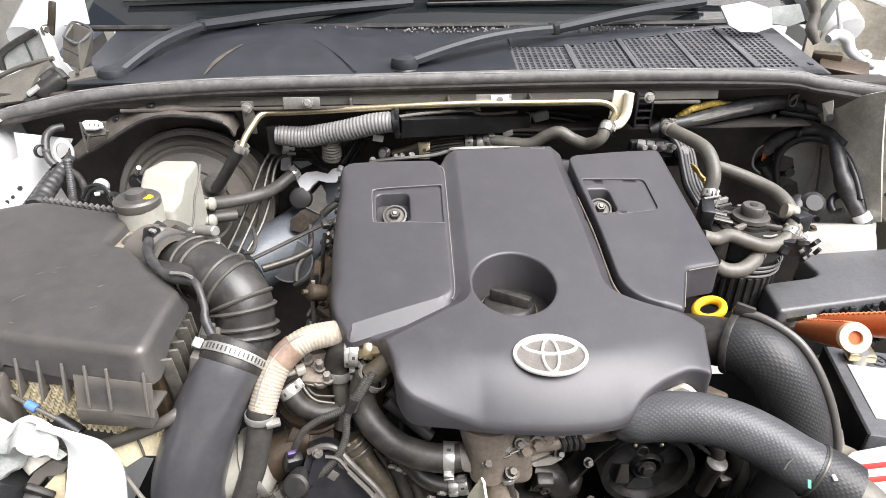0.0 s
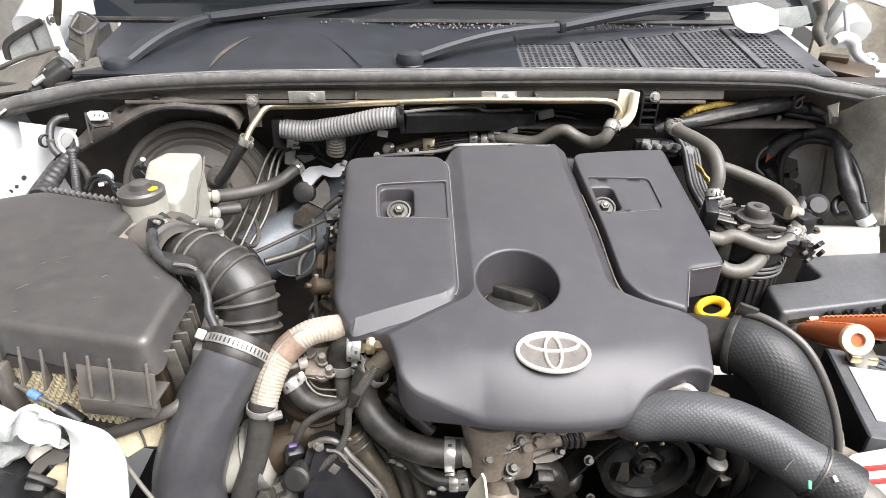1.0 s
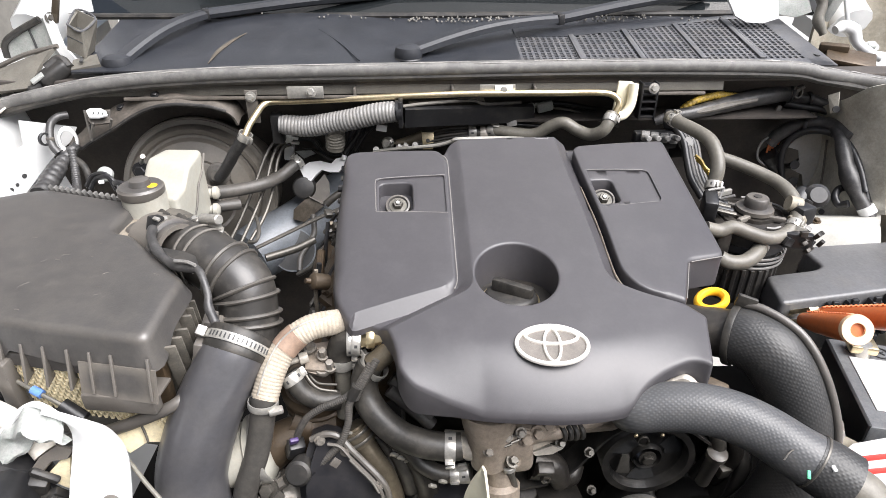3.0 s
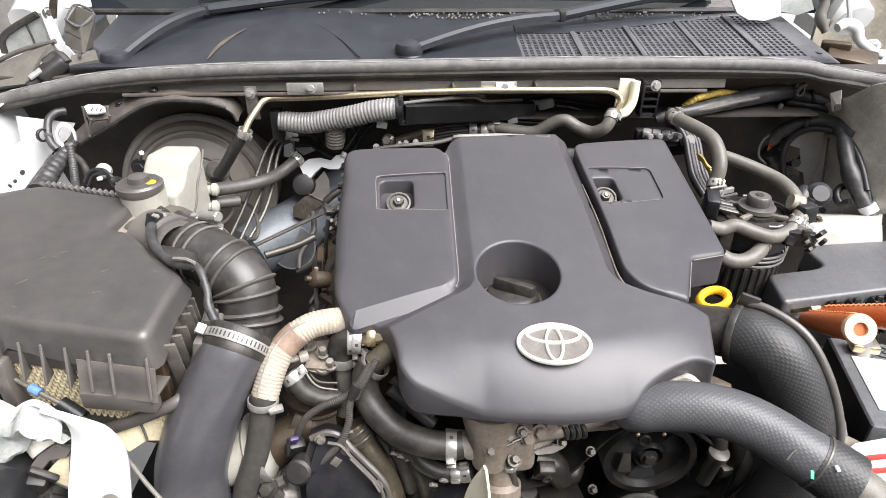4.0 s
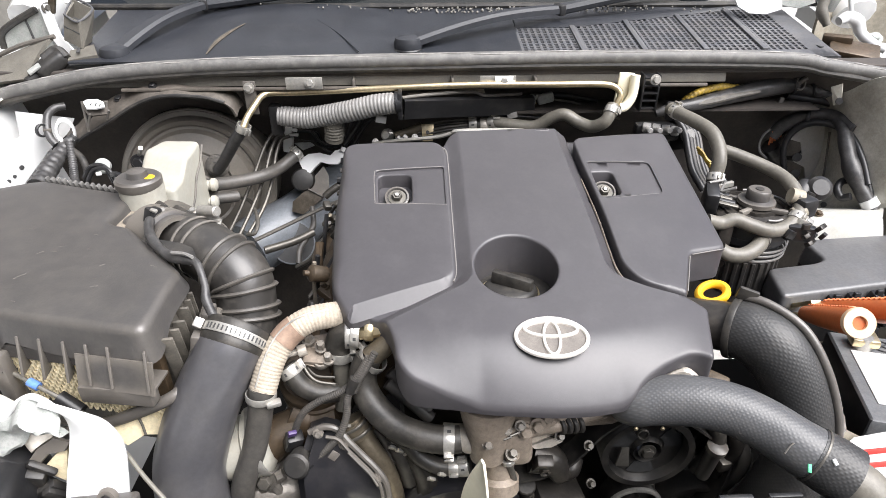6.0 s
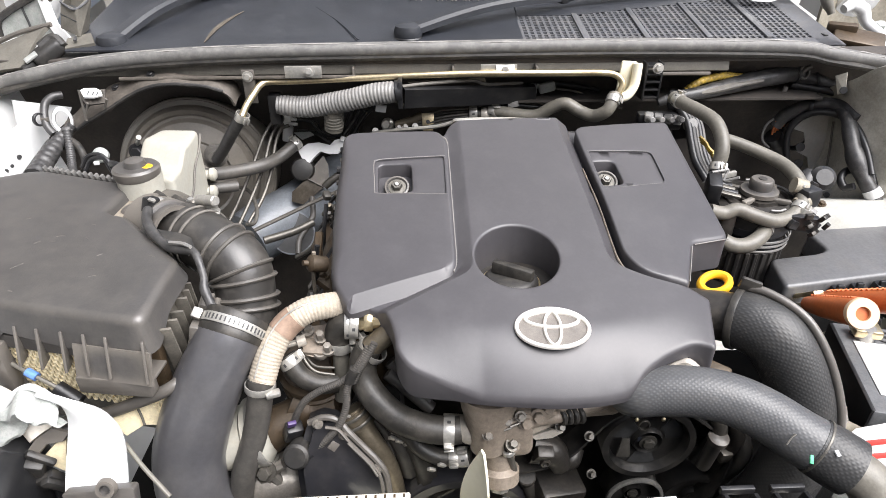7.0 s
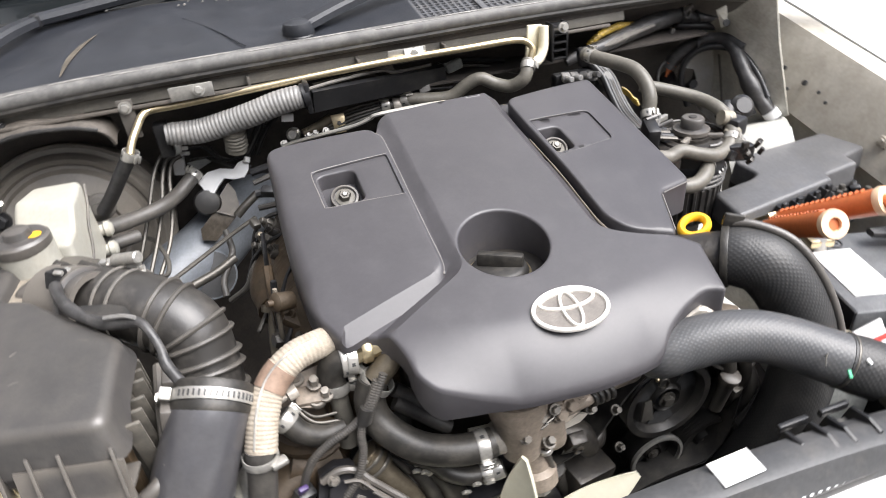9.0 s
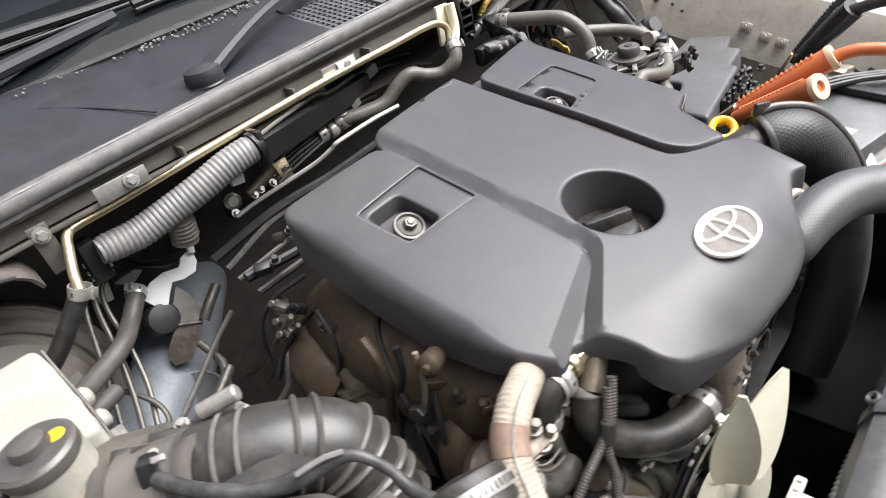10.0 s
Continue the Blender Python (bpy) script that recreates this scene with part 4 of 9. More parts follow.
for owner, loop, pocket in ((pl, INSET_L, POCKET_L), (pr, INSET_R, POCKET_R)):
    if area(loop) < 0:
        loop.reverse()
    part("bolt_pad", moulded(B(), inset(even(loop, 0.004), -0.0008), lambda x, y: deck(x, y) - 0.0028, 0.0004, 0.004, holes=[(pocket, 0.0022, 0.019)], step=0.01, fine=0.004, k=2), COVER, owner, "sunk pad with a square bolt pocket", 50)
for px, py, owner in ((-0.0150, 0.750, pl), (0.2700, 0.760, pr)):
    z = deck(px, py) - 0.0205
    m = aim((px, py, z), (0, -0.62, 1))
    part("rubber_grommet", lathe(B(), m, [(0, 0.001), (0.0165, 0.001), (0.0175, 0.004), (0.0165, 0.0075), (0.0140, 0.0080), (0.0125, 0.0055), (0, 0.0050)], 28), GRIME, owner, "dusty rubber grommet")
    part("washer", lathe(B(), m, [(0, 0.004), (0.0118, 0.004), (0.0118, 0.0064), (0.0098, 0.0072), (0, 0.0072)], 24), BEIGE, owner, "dusty washer")
    b = lathe(B(), m, [(0, 0.007), (0.0074, 0.007), (0.0074, 0.0120), (0.0062, 0.0134), (0.0040, 0.0134), (0.0036, 0.0105), (0, 0.0100)], 6)
    part("cover_nut", b, LINE, owner, "tarnished hexagon nut")
    part("bolt_tip", disc(B(), m @ Vector((0, 0, 0.010)), (0, -0.62, 1), 0.0030, 0.0050, 12, 0.0008), STEEL, owner)
# pale lines paint in highlights on panel and pad edges; the tan one is seam dust
EDGEGLINT = material("painted_edge_glint", (0.17, 0.160, 0.150), 0.45, vary=0.25, stain=40.0)
SEAMDUST = material("tan_seam_dust", (0.125, 0.104, 0.082), 0.7, vary=0.4, stain=60.0)


def seam(pts, r, mat, owner, lift=0.0):
    part("seam_dust_glint", tube(B(), [(x, y, deck(x, y) + lift) for x, y in pts], r, n=6, per=5, wobble=0.3), mat, owner, "thin lines for seam dust and painted edge highlights")


seam([(0.020, 0.8492), (0.036, 0.8470), (0.0485, 0.8395), (0.0552, 0.828), (0.0562, 0.80), (0.0562, 0.72), (0.0562, 0.64), (0.0560, 0.600), (0.0520, 0.584)], 0.0012, EDGEGLINT, pl, -0.0060)
seam([(0.0510, 0.7870), (0.0, 0.7872), (-0.0400, 0.7866), (-0.0462, 0.780), (-0.0445, 0.745), (-0.0432, 0.724), (-0.0385, 0.7178), (0.0, 0.7140), (0.0510, 0.7085)], 0.0007, EDGEGLINT, pl, -0.0004)
seam([(0.2510, 0.8010), (0.300, 0.8065), (0.340, 0.8110)], 0.0005, SEAL, pr, -0.0004)
seam([(0.2565, 0.7205), (0.300, 0.7315), (0.343, 0.7425)], 0.0005, SEAL, pr, -0.0004)
seam([(0.2412, 0.775), (0.2470, 0.700), (0.2480, 0.640), (0.2500, 0.605), (0.258, 0.586), (0.275, 0.576), (0.318, 0.5625)], [0.0010, 0.0014, 0.0012, 0.0014, 0.0016, 0.0014, 0.0010], SEAMDUST, pr, -0.0098)
seam([(0.350, 0.630), (0.376, 0.6385), (0.400, 0.6465)], 0.0007, EDGEGLINT, pr, -0.0010)
seam([(0.3465, 0.628), (0.335, 0.598), (0.324, 0.570)], 0.0008, EDGEGLINT, pr, -0.0020)
# badge of three crossed rings
EM = pose(0.1500, 0.4945, deck(0.15, 0.4945) + 0.0026, math.degrees(math.atan(0.245)), 0, -4)


def oval(bm, cx, cy, a, b, w, h=0.0028, n=48, pinch=0.0):
    vs = []
    for k in range(n):
        t = 2 * math.pi * k / n
        c, s = math.cos(t), math.sin(t)
        nx, ny = c * b, s * a
        ln = math.hypot(nx, ny)
        nx, ny = nx / ln, ny / ln
        ww = w * (1 - pinch * abs(c))
        vs.append([bm.verts.new(EM @ Vector((cx + a * c - nx * o, cy + b * s - ny * o, z))) for o, z in ((0, 0), (0.0003, h * 0.8), (0.0009, h), (ww - 0.0009, h), (ww - 0.0003, h * 0.8), (ww, 0))])
    for k in range(n):
        p, q = vs[k], vs[(k + 1) % n]
        for i in range(6):
            bm.faces.new((p[i], q[i], q[(i + 1) % 6], p[(i + 1) % 6]))


emb = B()
oval(emb, 0, 0, 0.0400, 0.0272, 0.0047)
oval(emb, 0, 0.0105, 0.0300, 0.0120, 0.0042, 0.0030)
oval(emb, 0, -0.001, 0.0104, 0.0230, 0.0037, 0.0033)
part("badge", emb, CHROME, cover, "bright metal oval badge of crossed rings")
fill = slab(B(), [(0.0375 * math.cos(2 * math.pi * k / 40), 0.0248 * math.sin(2 * math.pi * k / 40)) for k in range(40)], 0.0, 0.0008, 0, EM)
part("badge_recess", fill, BADGEDUST, cover, "dusty grey-beige badge recess")
box_rim = lathe(B(), Matrix.Translation((0.1265, 0.600, 0.0)), [(0.049, deck(0.1265, 0.6) - 0.05), (0.0485, deck(0.1265, 0.6) - 0.075), (0.0, deck(0.1265, 0.6) - 0.075)], 36)
part("well_floor", box_rim, BLACK, cover)

cap = thing("oil_filler_cap", (0.122, 0.604, 0.875), "dusty dark plastic oil filler cap in its well", "cap")
CZ = 0.8765
part("cap_disc", lathe(B(), pose(0.122, 0.604, CZ, -6, 0, 0), [(0, 0), (0.033, 0), (0.0335, 0.005), (0.031, 0.011), (0.027, 0.0135), (0, 0.0135)], 40, lobes=lambda a: 1 + 0.012 * math.cos(18 * a)), RUBBER, cap)
part("cap_grip", box(B(), None, (0.052, 0.013, 0.016), 0.003, m=pose(0.124, 0.605, CZ + 0.019, -8, 0, -32)), RUBBERDUST, cap, "raised bar grip")
part("cap_rim", ring(B(), (0.122, 0.604, CZ + 0.001), (0, 0, 1), 0.0335, 0.003, 0.006, 36), BRASS, cap)

# ---- engine under the cover ----
eng = thing("engine", (0.15, 0.65, 0.35), "grimy dark diesel engine block below its cover", "engine")
b = B()
box(b, (0.155, 0.745, 0.66), (0.34, 0.39, 0.36), 0.02)
box(b, (0.155, 0.745, 0.855), (0.30, 0.36, 0.05), 0.02)
part("block", b, IRON, eng)
# exposed intake side: a broad oily casting with brackets, unions and a few bent lines
rng = random.Random(11)
b = B()
tube(b, [(-0.045, 0.560, 0.800), (-0.056, 0.62, 0.806), (-0.066, 0.70, 0.812), (-0.070, 0.78, 0.816), (-0.060, 0.87, 0.812)], [0.050, 0.056, 0.060, 0.058, 0.050], n=22, wobble=0.10)
tube(b, [(-0.070, 0.885, 0.800), (-0.108, 0.868, 0.792), (-0.122, 0.838, 0.780), (-0.118, 0.800, 0.768)], [0.030, 0.034, 0.036, 0.034], n=18, wobble=0.08)
box(b, (-0.110, 0.800, 0.790), (0.036, 0.050, 0.030), 0.008, rot=(8, 30, 10), seg=3)
part("intake_manifold", b, RUST, eng, "oily brown cast intake manifold")
b = B()
tube(b, [(-0.105, 0.790, 0.800), (-0.112, 0.760, 0.775), (-0.116, 0.735, 0.745), (-0.112, 0.715, 0.70)], [0.026, 0.030, 0.031, 0.030], n=20)
lathe(b, aim((-0.110, 0.775, 0.790), (-0.2, -0.6, -1)), [(0.026, 0), (0.036, 0), (0.036, 0.008), (0.026, 0.010)], 24, closed=True)
part("exhaust_gas_pipe", b, BRONZE, eng, "tarnished bronze gas pipe with a flange")
b = plate([(-0.112, 0.735, 0.835), (-0.106, 0.712, 0.838), (-0.120, 0.690, 0.790), (-0.124, 0.680, 0.700), (-0.130, 0.696, 0.700), (-0.128, 0.712, 0.790)], 0.002)
part("support_strap", b, IRON, eng, "dark steel strap with a paler edge")
part("strap_edge", tube(B(), [(-0.107, 0.711, 0.838), (-0.121, 0.689, 0.790), (-0.125, 0.679, 0.700)], 0.0014, n=6), BRONZE, eng)
b = B()
box(b, (-0.108, 0.650, 0.790), (0.030, 0.052, 0.052), 0.010, rot=(10, 22, 0), seg=3)
tube(b, [(-0.100, 0.640, 0.80), (-0.118, 0.632, 0.775), (-0.122, 0.625, 0.73)], [0.020, 0.024, 0.022], n=16)
part("breather_box", b, RUST, eng, "oily brown housing")
for x, y, z in ((-0.124, 0.655, 0.800), (-0.122, 0.632, 0.778), (-0.118, 0.668, 0.770)):
    part("housing_screw", hexbolt(B(), (x, y, z), (-0.9, -0.2, 0.5), 0.0055, 0.006), LINE, eng)
un = [(-0.118, 0.898, 0.822), (-0.108, 0.912, 0.836), (-0.126, 0.884, 0.815)]
for k, c in enumerate(un):
    b = hexbolt(B(), c, (-0.7, -0.3, 0.8), 0.0075, 0.012, k * 20)
    disc(b, Vector(c) + Vector((-0.006, -0.003, 0.008)), (-0.7, -0.3, 0.8), 0.005, 0.012, 10)
    part("fuel_union", b, LINE, eng, "dull steel pipe union")
for pts, r in (([(-0.126, 0.884, 0.815), (-0.146, 0.868, 0.800), (-0.162, 0.862, 0.775), (-0.190, 0.872, 0.752)], 0.0042),
               ([(-0.118, 0.898, 0.822), (-0.130, 0.872, 0.806), (-0.142, 0.836, 0.775), (-0.146, 0.815, 0.745)], 0.0046),
               ([(-0.112, 0.820, 0.800), (-0.132, 0.796, 0.785), (-0.155, 0.774, 0.760)], 0.0034),
               ([(-0.104, 0.795, 0.812), (-0.126, 0.780, 0.798), (-0.140, 0.752, 0.775), (-0.142, 0.735, 0.735), (-0.136, 0.715, 0.69)], 0.0030),
               ([(-0.112, 0.828, 0.790), (-0.140, 0.800, 0.770), (-0.158, 0.786, 0.748)], 0.0030)):
    part("injector_pipe", tube(B(), pts, r, n=8), LINE, eng, "thin bent steel pipe")
for pts in ([(-0.050, 0.75, 0.872), (-0.090, 0.745, 0.868), (-0.120, 0.70, 0.838), (-0.132, 0.655, 0.79), (-0.128, 0.630, 0.74)], [(-0.06, 0.84, 0.862), (-0.105, 0.85, 0.850), (-0.140, 0.872, 0.815), (-0.160, 0.888, 0.77)],
            [(-0.05, 0.68, 0.868), (-0.100, 0.660, 0.852), (-0.126, 0.640, 0.815), (-0.132, 0.628, 0.76)], [(-0.07, 0.90, 0.86), (-0.110, 0.915, 0.850), (-0.136, 0.925, 0.82), (-0.15, 0.92, 0.76)]):
    part("engine_wire", tube(B(), pts, 0.0032, n=7), BLACK, eng)
for k in range(10):
    x, y, z = -0.080 - rng.uniform(0, 0.035), 0.60 + 0.030 * k, 0.850 - rng.uniform(0, 0.02)
    b = box(B(), (x, y, z), (rng.uniform(0.012, 0.024), rng.uniform(0.012, 0.026), 0.012), 0.003, rot=(rng.uniform(-25, 25), rng.uniform(10, 40), rng.uniform(-40, 40)))
    hexbolt(b, (x - 0.004, y, z + 0.004), (-0.5, 0, 1), 0.0045, 0.008, k * 17)
    part("casting_lug", b, (RUST, IRON)[k % 2], eng)
# pale bent pipes, a clip, a canister and taped leads on the intake side
for pts, r, m in (([(-0.125, 0.857, 0.857), (-0.130, 0.912, 0.800), (-0.135, 1.010, 0.702), (-0.140, 1.068, 0.657)], 0.0034, BRONZE),
                  ([(-0.125, 0.848, 0.848), (-0.130, 0.925, 0.764), (-0.135, 1.011, 0.666)], 0.0030, LINE),
                  ([(-0.120, 0.800, 0.888), (-0.124, 0.782, 0.857), (-0.128, 0.789, 0.815), (-0.130, 0.828, 0.748)], 0.0030, BLACK),
                  ([(-0.118, 0.682, 0.890), (-0.122, 0.680, 0.861), (-0.126, 0.702, 0.804), (-0.130, 0.714, 0.735)], 0.0036, BLACK),
                  ([(-0.118, 0.655, 0.897), (-0.122, 0.653, 0.854), (-0.126, 0.677, 0.785)], 0.0026, TANPLATE),
                  ([(-0.122, 0.729, 0.882), (-0.124, 0.712, 0.861), (-0.126, 0.706, 0.826), (-0.128, 0.720, 0.776)], 0.0060, RUST)):
    part("side_pipe", tube(B(), pts, r, n=8, wobble=0.06), m, eng)
for p, q, m in (((-0.128, 0.861, 0.871), (0.012, 0.016, 0.010), LINE), ((-0.128, 0.876, 0.825), (0.010, 0.014, 0.010), STEEL), ((-0.122, 0.862, 0.799), (0.012, 0.040, 0.024), RUST), ((-0.124, 0.750, 0.798), (0.010, 0.030, 0.020), BRONZE)):
    part("side_fitting", box(B(), p, q, 0.003, rot=(18, 12, 24)), m, eng)
part("side_canister", lathe(B(), aim((-0.112, 0.643, 0.887), (-0.8, -0.4, 0.35)), [(0, -0.01), (0.010, -0.01), (0.011, 0.010), (0.008, 0.013), (0.004, 0.014), (0.0035, 0.020), (0, 0.020)], 20), RUST, eng, "tarnished round canister")
part("canister_nut", hexbolt(B(), (-0.124, 0.667, 0.819), (-0.9, -0.3, 0.3), 0.009, 0.010, 15), IRON, eng)
# pipes seen through the gap under the left front corner of the cover
part("corner_pipe", tube(B(), [(-0.042, 0.552, 0.857), (-0.014, 0.565, 0.844), (0.025, 0.585, 0.821)], [0.0095, 0.0085, 0.0085], n=12), BRASS, eng, "yellow zinc pipe under the cover")
part("corner_casting", plate([(0.008, 0.600, 0.796), (0.045, 0.605, 0.791), (0.056, 0.590, 0.752), (0.032, 0.585, 0.745), (0.007, 0.590, 0.768)], 0.02), TANPLATE, eng, "dusty tan casting under the cover")
for a, c, e in (((-0.024, 0.548, 0.810), (-0.003, 0.540, 0.791), (0.022, 0.525, 0.767)), ((-0.027, 0.540, 0.800), (-0.005, 0.532, 0.782), (0.024, 0.520, 0.759))):
    part("corner_hose", tube(B(), [a, c, e], 0.0085, n=10), HOSEDARK, eng)
# dark pipes and fittings behind the cover
for k in range(5):
    y0, z0 = 0.925 + 0.024 * k, 0.862 + 0.006 * k
    pts = [(-0.12 + q * 0.10, y0 + rng.uniform(-0.012, 0.012), z0 + rng.uniform(-0.010, 0.010)) for q in range(6)]
    part("rear_pipe", tube(B(), pts, (0.0045, 0.0065, 0.0035)[k % 3], n=8), (RUBBERDUST, BLACK, LINE)[k % 3], eng)
for k in range(9):
    x, y, z = -0.10 + 0.05 * k, 0.945 + rng.uniform(-0.015, 0.03), 0.888 + rng.uniform(-0.014, 0.014)
    b = box(B(), (x, y, z), (rng.uniform(0.014, 0.028), 0.014, 0.014), 0.003, rot=(rng.uniform(-30, 30), rng.uniform(-20, 20), rng.uniform(-50, 50)))
    hexbolt(b, (x + 0.012, y - 0.012, z + 0.006), (0, -0.4, 1), 0.0045, 0.008, k * 17)
    part("rear_fitting", b, (BLACK, IRON, GRIME)[k % 3], eng)

# front of the engine: water outlet, pulleys, belt, covers
b = B()
lathe(b, aim((0.036, 0.4855, 0.7665), (1, -0.12, 0)), [(0.0, 0), (0.0150, 0), (0.0150, 0.022), (0.0175, 0.026), (0.0185, 0.040), (0.0, 0.040)], 24)
part("outlet_neck", b, NECK, eng, "bright machined water outlet neck")
b = B()
box(b, (0.100, 0.492, 0.770), (0.062, 0.062, 0.074), 0.020, seg=4)
box(b, (0.170, 0.505, 0.790), (0.14, 0.05, 0.040), 0.014, rot=(0, -4, 0), seg=3)
lathe(b, aim((0.10, 0.49, 0.77), (0, -0.35, -1)), [(0, 0), (0.020, 0), (0.018, 0.055), (0.024, 0.06), (0.024, 0.075), (0, 0.075)], 20)
for x, y, z in ((0.125, 0.463, 0.795), (0.138, 0.466, 0.800), (0.112, 0.462, 0.760), (0.150, 0.474, 0.804), (0.165, 0.476, 0.806), (0.180, 0.480, 0.806)):
    hexbolt(b, (x, y, z), (0, -1, 0.4), 0.006, 0.007, spin=x * 900)
lathe(b, aim((0.086, 0.484, 0.822), (0, -0.18, -1)), [(0, 0), (0.034, 0), (0.030, 0.022), (0.023, 0.050), (0.020, 0.075), (0, 0.075)], 24)
slab(b, [(0.085, 0.812), (0.160, 0.800), (0.140, 0.784), (0.108, 0.762), (0.088, 0.758)], -0.466, -0.480, 0.002, Matrix(((1, 0, 0, 0), (0, 0, -1, 0), (0, 1, 0, 0), (0, 0, 0, 1))))
part("water_housing", b, HOUSING, eng, "dusty cast alloy water housing with flange bolts", 35)
b = B()
lathe(b, aim((0.100, 0.462, 0.716), (0, -0.3, -1)), [(0, 0), (0.012, 0), (0.012, 0.022), (0, 0.022)], 8)
box(b, (0.090, 0.482, 0.742), (0.022, 0.014, 0.030), 0.002, rot=(10, 0, 6))
part("drain_fitting", b, STEEL, eng)


def pulley(name, c, r, w, mat, grooves=5, spokes=0, label=""):
    prof = [(r * 0.22, -w * 0.2), (r * 0.30, w * 0.35), (r * 0.34, w * 0.1), (r * 0.80, w * 0.05), (r * 0.86, w * 0.5), (r, w * 0.5)]
    for k in range(grooves):
        s = w * 0.5 - w * (k + 0.5) / grooves
        prof += [(r - w * 0.12, s), (r, s - w * 0.5 / grooves)]
    prof += [(r * 0.8, -w * 0.5), (r * 0.22, -w * 0.5)]
    b = lathe(B(), aim(c, (0, -1, 0)), prof, 40, closed=True)
    p = part(name, b, mat, eng, label)
    cc = Vector(c)
    part("pulley_bolt", hexbolt(B(), cc + Vector((0, -w * 0.3, 0)), (0, -1, 0), min(0.008, r * 0.13), r * 0.10, 20), LINE, p)
    if spokes:
        for k in range(spokes):
            h = B()
            a = 2 * math.pi * k / spokes + 0.5
            arc = [(q, rr) for rr, qs in ((0.76, range(-5, 6)), (0.40, range(5, -6, -1))) for q in qs]
            slab(h, [(r * rr * math.cos(a + q * 0.085), r * rr * math.sin(a + q * 0.085)) for q, rr in arc], 0, 0.002, 0, aim(cc + Vector((0, -w * 0.06, 0)), (0, -1, 0)))
            part("pulley_opening", h, DARKINK, p)
    return p


ps = pulley("power_steering_pulley", (0.281, 0.500, 0.722), 0.056, 0.026, PULLEY, 5, 3, "black pressed-steel belt pulley with openings")
part("hub_ring", ring(B(), (0.268, 0.486, 0.758), (0, -1, 0.1), 0.0058, 0.0014, 0.004, 20), LINE, ps)
for p in ((0.258, 0.486, 0.768), (0.289, 0.486, 0.767)):
    part("pulley_rivet", disc(B(), p, (0, -1, 0.1), 0.0026, 0.003, 10), BRASS, ps)
# lighter slab that paints in the highlight on one spoke
part("pulley_spoke", slab(B(), [(-0.009, -0.014), (0.008, -0.016), (0.005, 0.012), (-0.004, 0.012)], 0, 0.003, 0.0008, aim((0.251, 0.488, 0.722), (0, -1, 0.15))), LINE, ps, "pulley spoke with its highlight put into a lighter grey")
pi = pulley("idler_pulley", (0.284, 0.512, 0.612), 0.037, 0.028, PULLEY, 1, 0, "black idler pulley with a bright steel rim")
part("idler_rim", ring(B(), (0.284, 0.496, 0.612), (0, -1, 0), 0.0330, 0.0042, 0.006, 36), STEEL, pi)
pulley("tensioner_pulley", (0.363, 0.510, 0.601), 0.045, 0.030, PULLEY, 7)
pulley("fan_pulley", (0.061, 0.500, 0.604), 0.084, 0.056, GLOSSBLACK, 9, 0, "ribbed black fan pulley")
pulley("alternator_pulley", (0.372, 0.52, 0.72), 0.032, 0.03, PULLEY, 6)
# ribbed belt
belt = B()
pts = [(0.06, 0.50, 0.676), (0.17, 0.50, 0.690), (0.230, 0.50, 0.765), (0.284, 0.50, 0.790), (0.346, 0.50, 0.752), (0.39, 0.50, 0.70), (0.36, 0.49, 0.605), (0.268, 0.49, 0.590), (0.06, 0.49, 0.532), (-0.012, 0.49, 0.604), (0.06, 0.49, 0.677)]
path = spline(pts, 6)
prev = None
for p in path:
    row = [belt.verts.new(p + Vector((0, dy, 0))) for dy in (-0.012, 0.020)]
    if prev:
        belt.faces.new((prev[0], prev[1], row[1], row[0]))
    prev = row
part("drive_belt", thick(belt, 0.003), RUBBER, eng, "black ribbed drive belt")
b = B()
box(b, (0.176, 0.505, 0.622), (0.062, 0.056, 0.066), 0.006, rot=(8, 10, 14))
tube(b, [(0.144, 0.500, 0.714), (0.168, 0.495, 0.708), (0.180, 0.490, 0.685)], [0.022, 0.018, 0.012], n=14)
tube(b, [(0.182, 0.500, 0.678), (0.194, 0.500, 0.685), (0.202, 0.510, 0.696)], [0.010, 0.012, 0.010], n=12)
part("front_bracket", b, IRON, eng, "dark grey cast bracket block")
b = box(B(), (0.152, 0.478, 0.724), (0.020, 0.014, 0.026), 0.002, rot=(28, 8, 4))
lathe(b, aim((0.155, 0.474, 0.714), (0.1, -0.9, -0.1)), [(0, -0.004), (0.0065, -0.004), (0.0065, 0.003), (0.0040, 0.0036), (0.0034, 0.0008), (0, 0.0008)], 6)
part("bracket_nut", b, IRON, eng, "worn square boss with a socket screw")
# tan gasket plate and machined ledge beside the water outlet
b = plate([(0.101, 0.470, 0.762), (0.107, 0.474, 0.766), (0.143, 0.480, 0.774), (0.164, 0.484, 0.776), (0.165, 0.480, 0.770), (0.135, 0.472, 0.764), (0.113, 0.468, 0.762)], 0.006)
part("gasket_plate", b, TANPLATE, eng, "dusty tan gasket plate under the cover")
part("plate_groove", tube(B(), [(0.115, 0.468, 0.771), (0.135, 0.472, 0.775), (0.158, 0.478, 0.778)], 0.0012, n=6), RUST, eng)
part("machined_ledge", plate([(0.137, 0.482, 0.749), (0.162, 0.488, 0.753), (0.177, 0.492, 0.743), (0.163, 0.486, 0.741), (0.142, 0.480, 0.746)], 0.004), NECK, eng, "bright machined ledge")
for p, r in (((0.103, 0.462, 0.799), 0.0062), ((0.118, 0.462, 0.805), 0.0058), ((0.083, 0.455, 0.786), 0.0062)):
    part("outlet_bolt", hexbolt(B(), p, (0.05, -0.85, 0.5), r * 0.72, 0.006, 12), ALLOY, eng, "bright flange bolt")
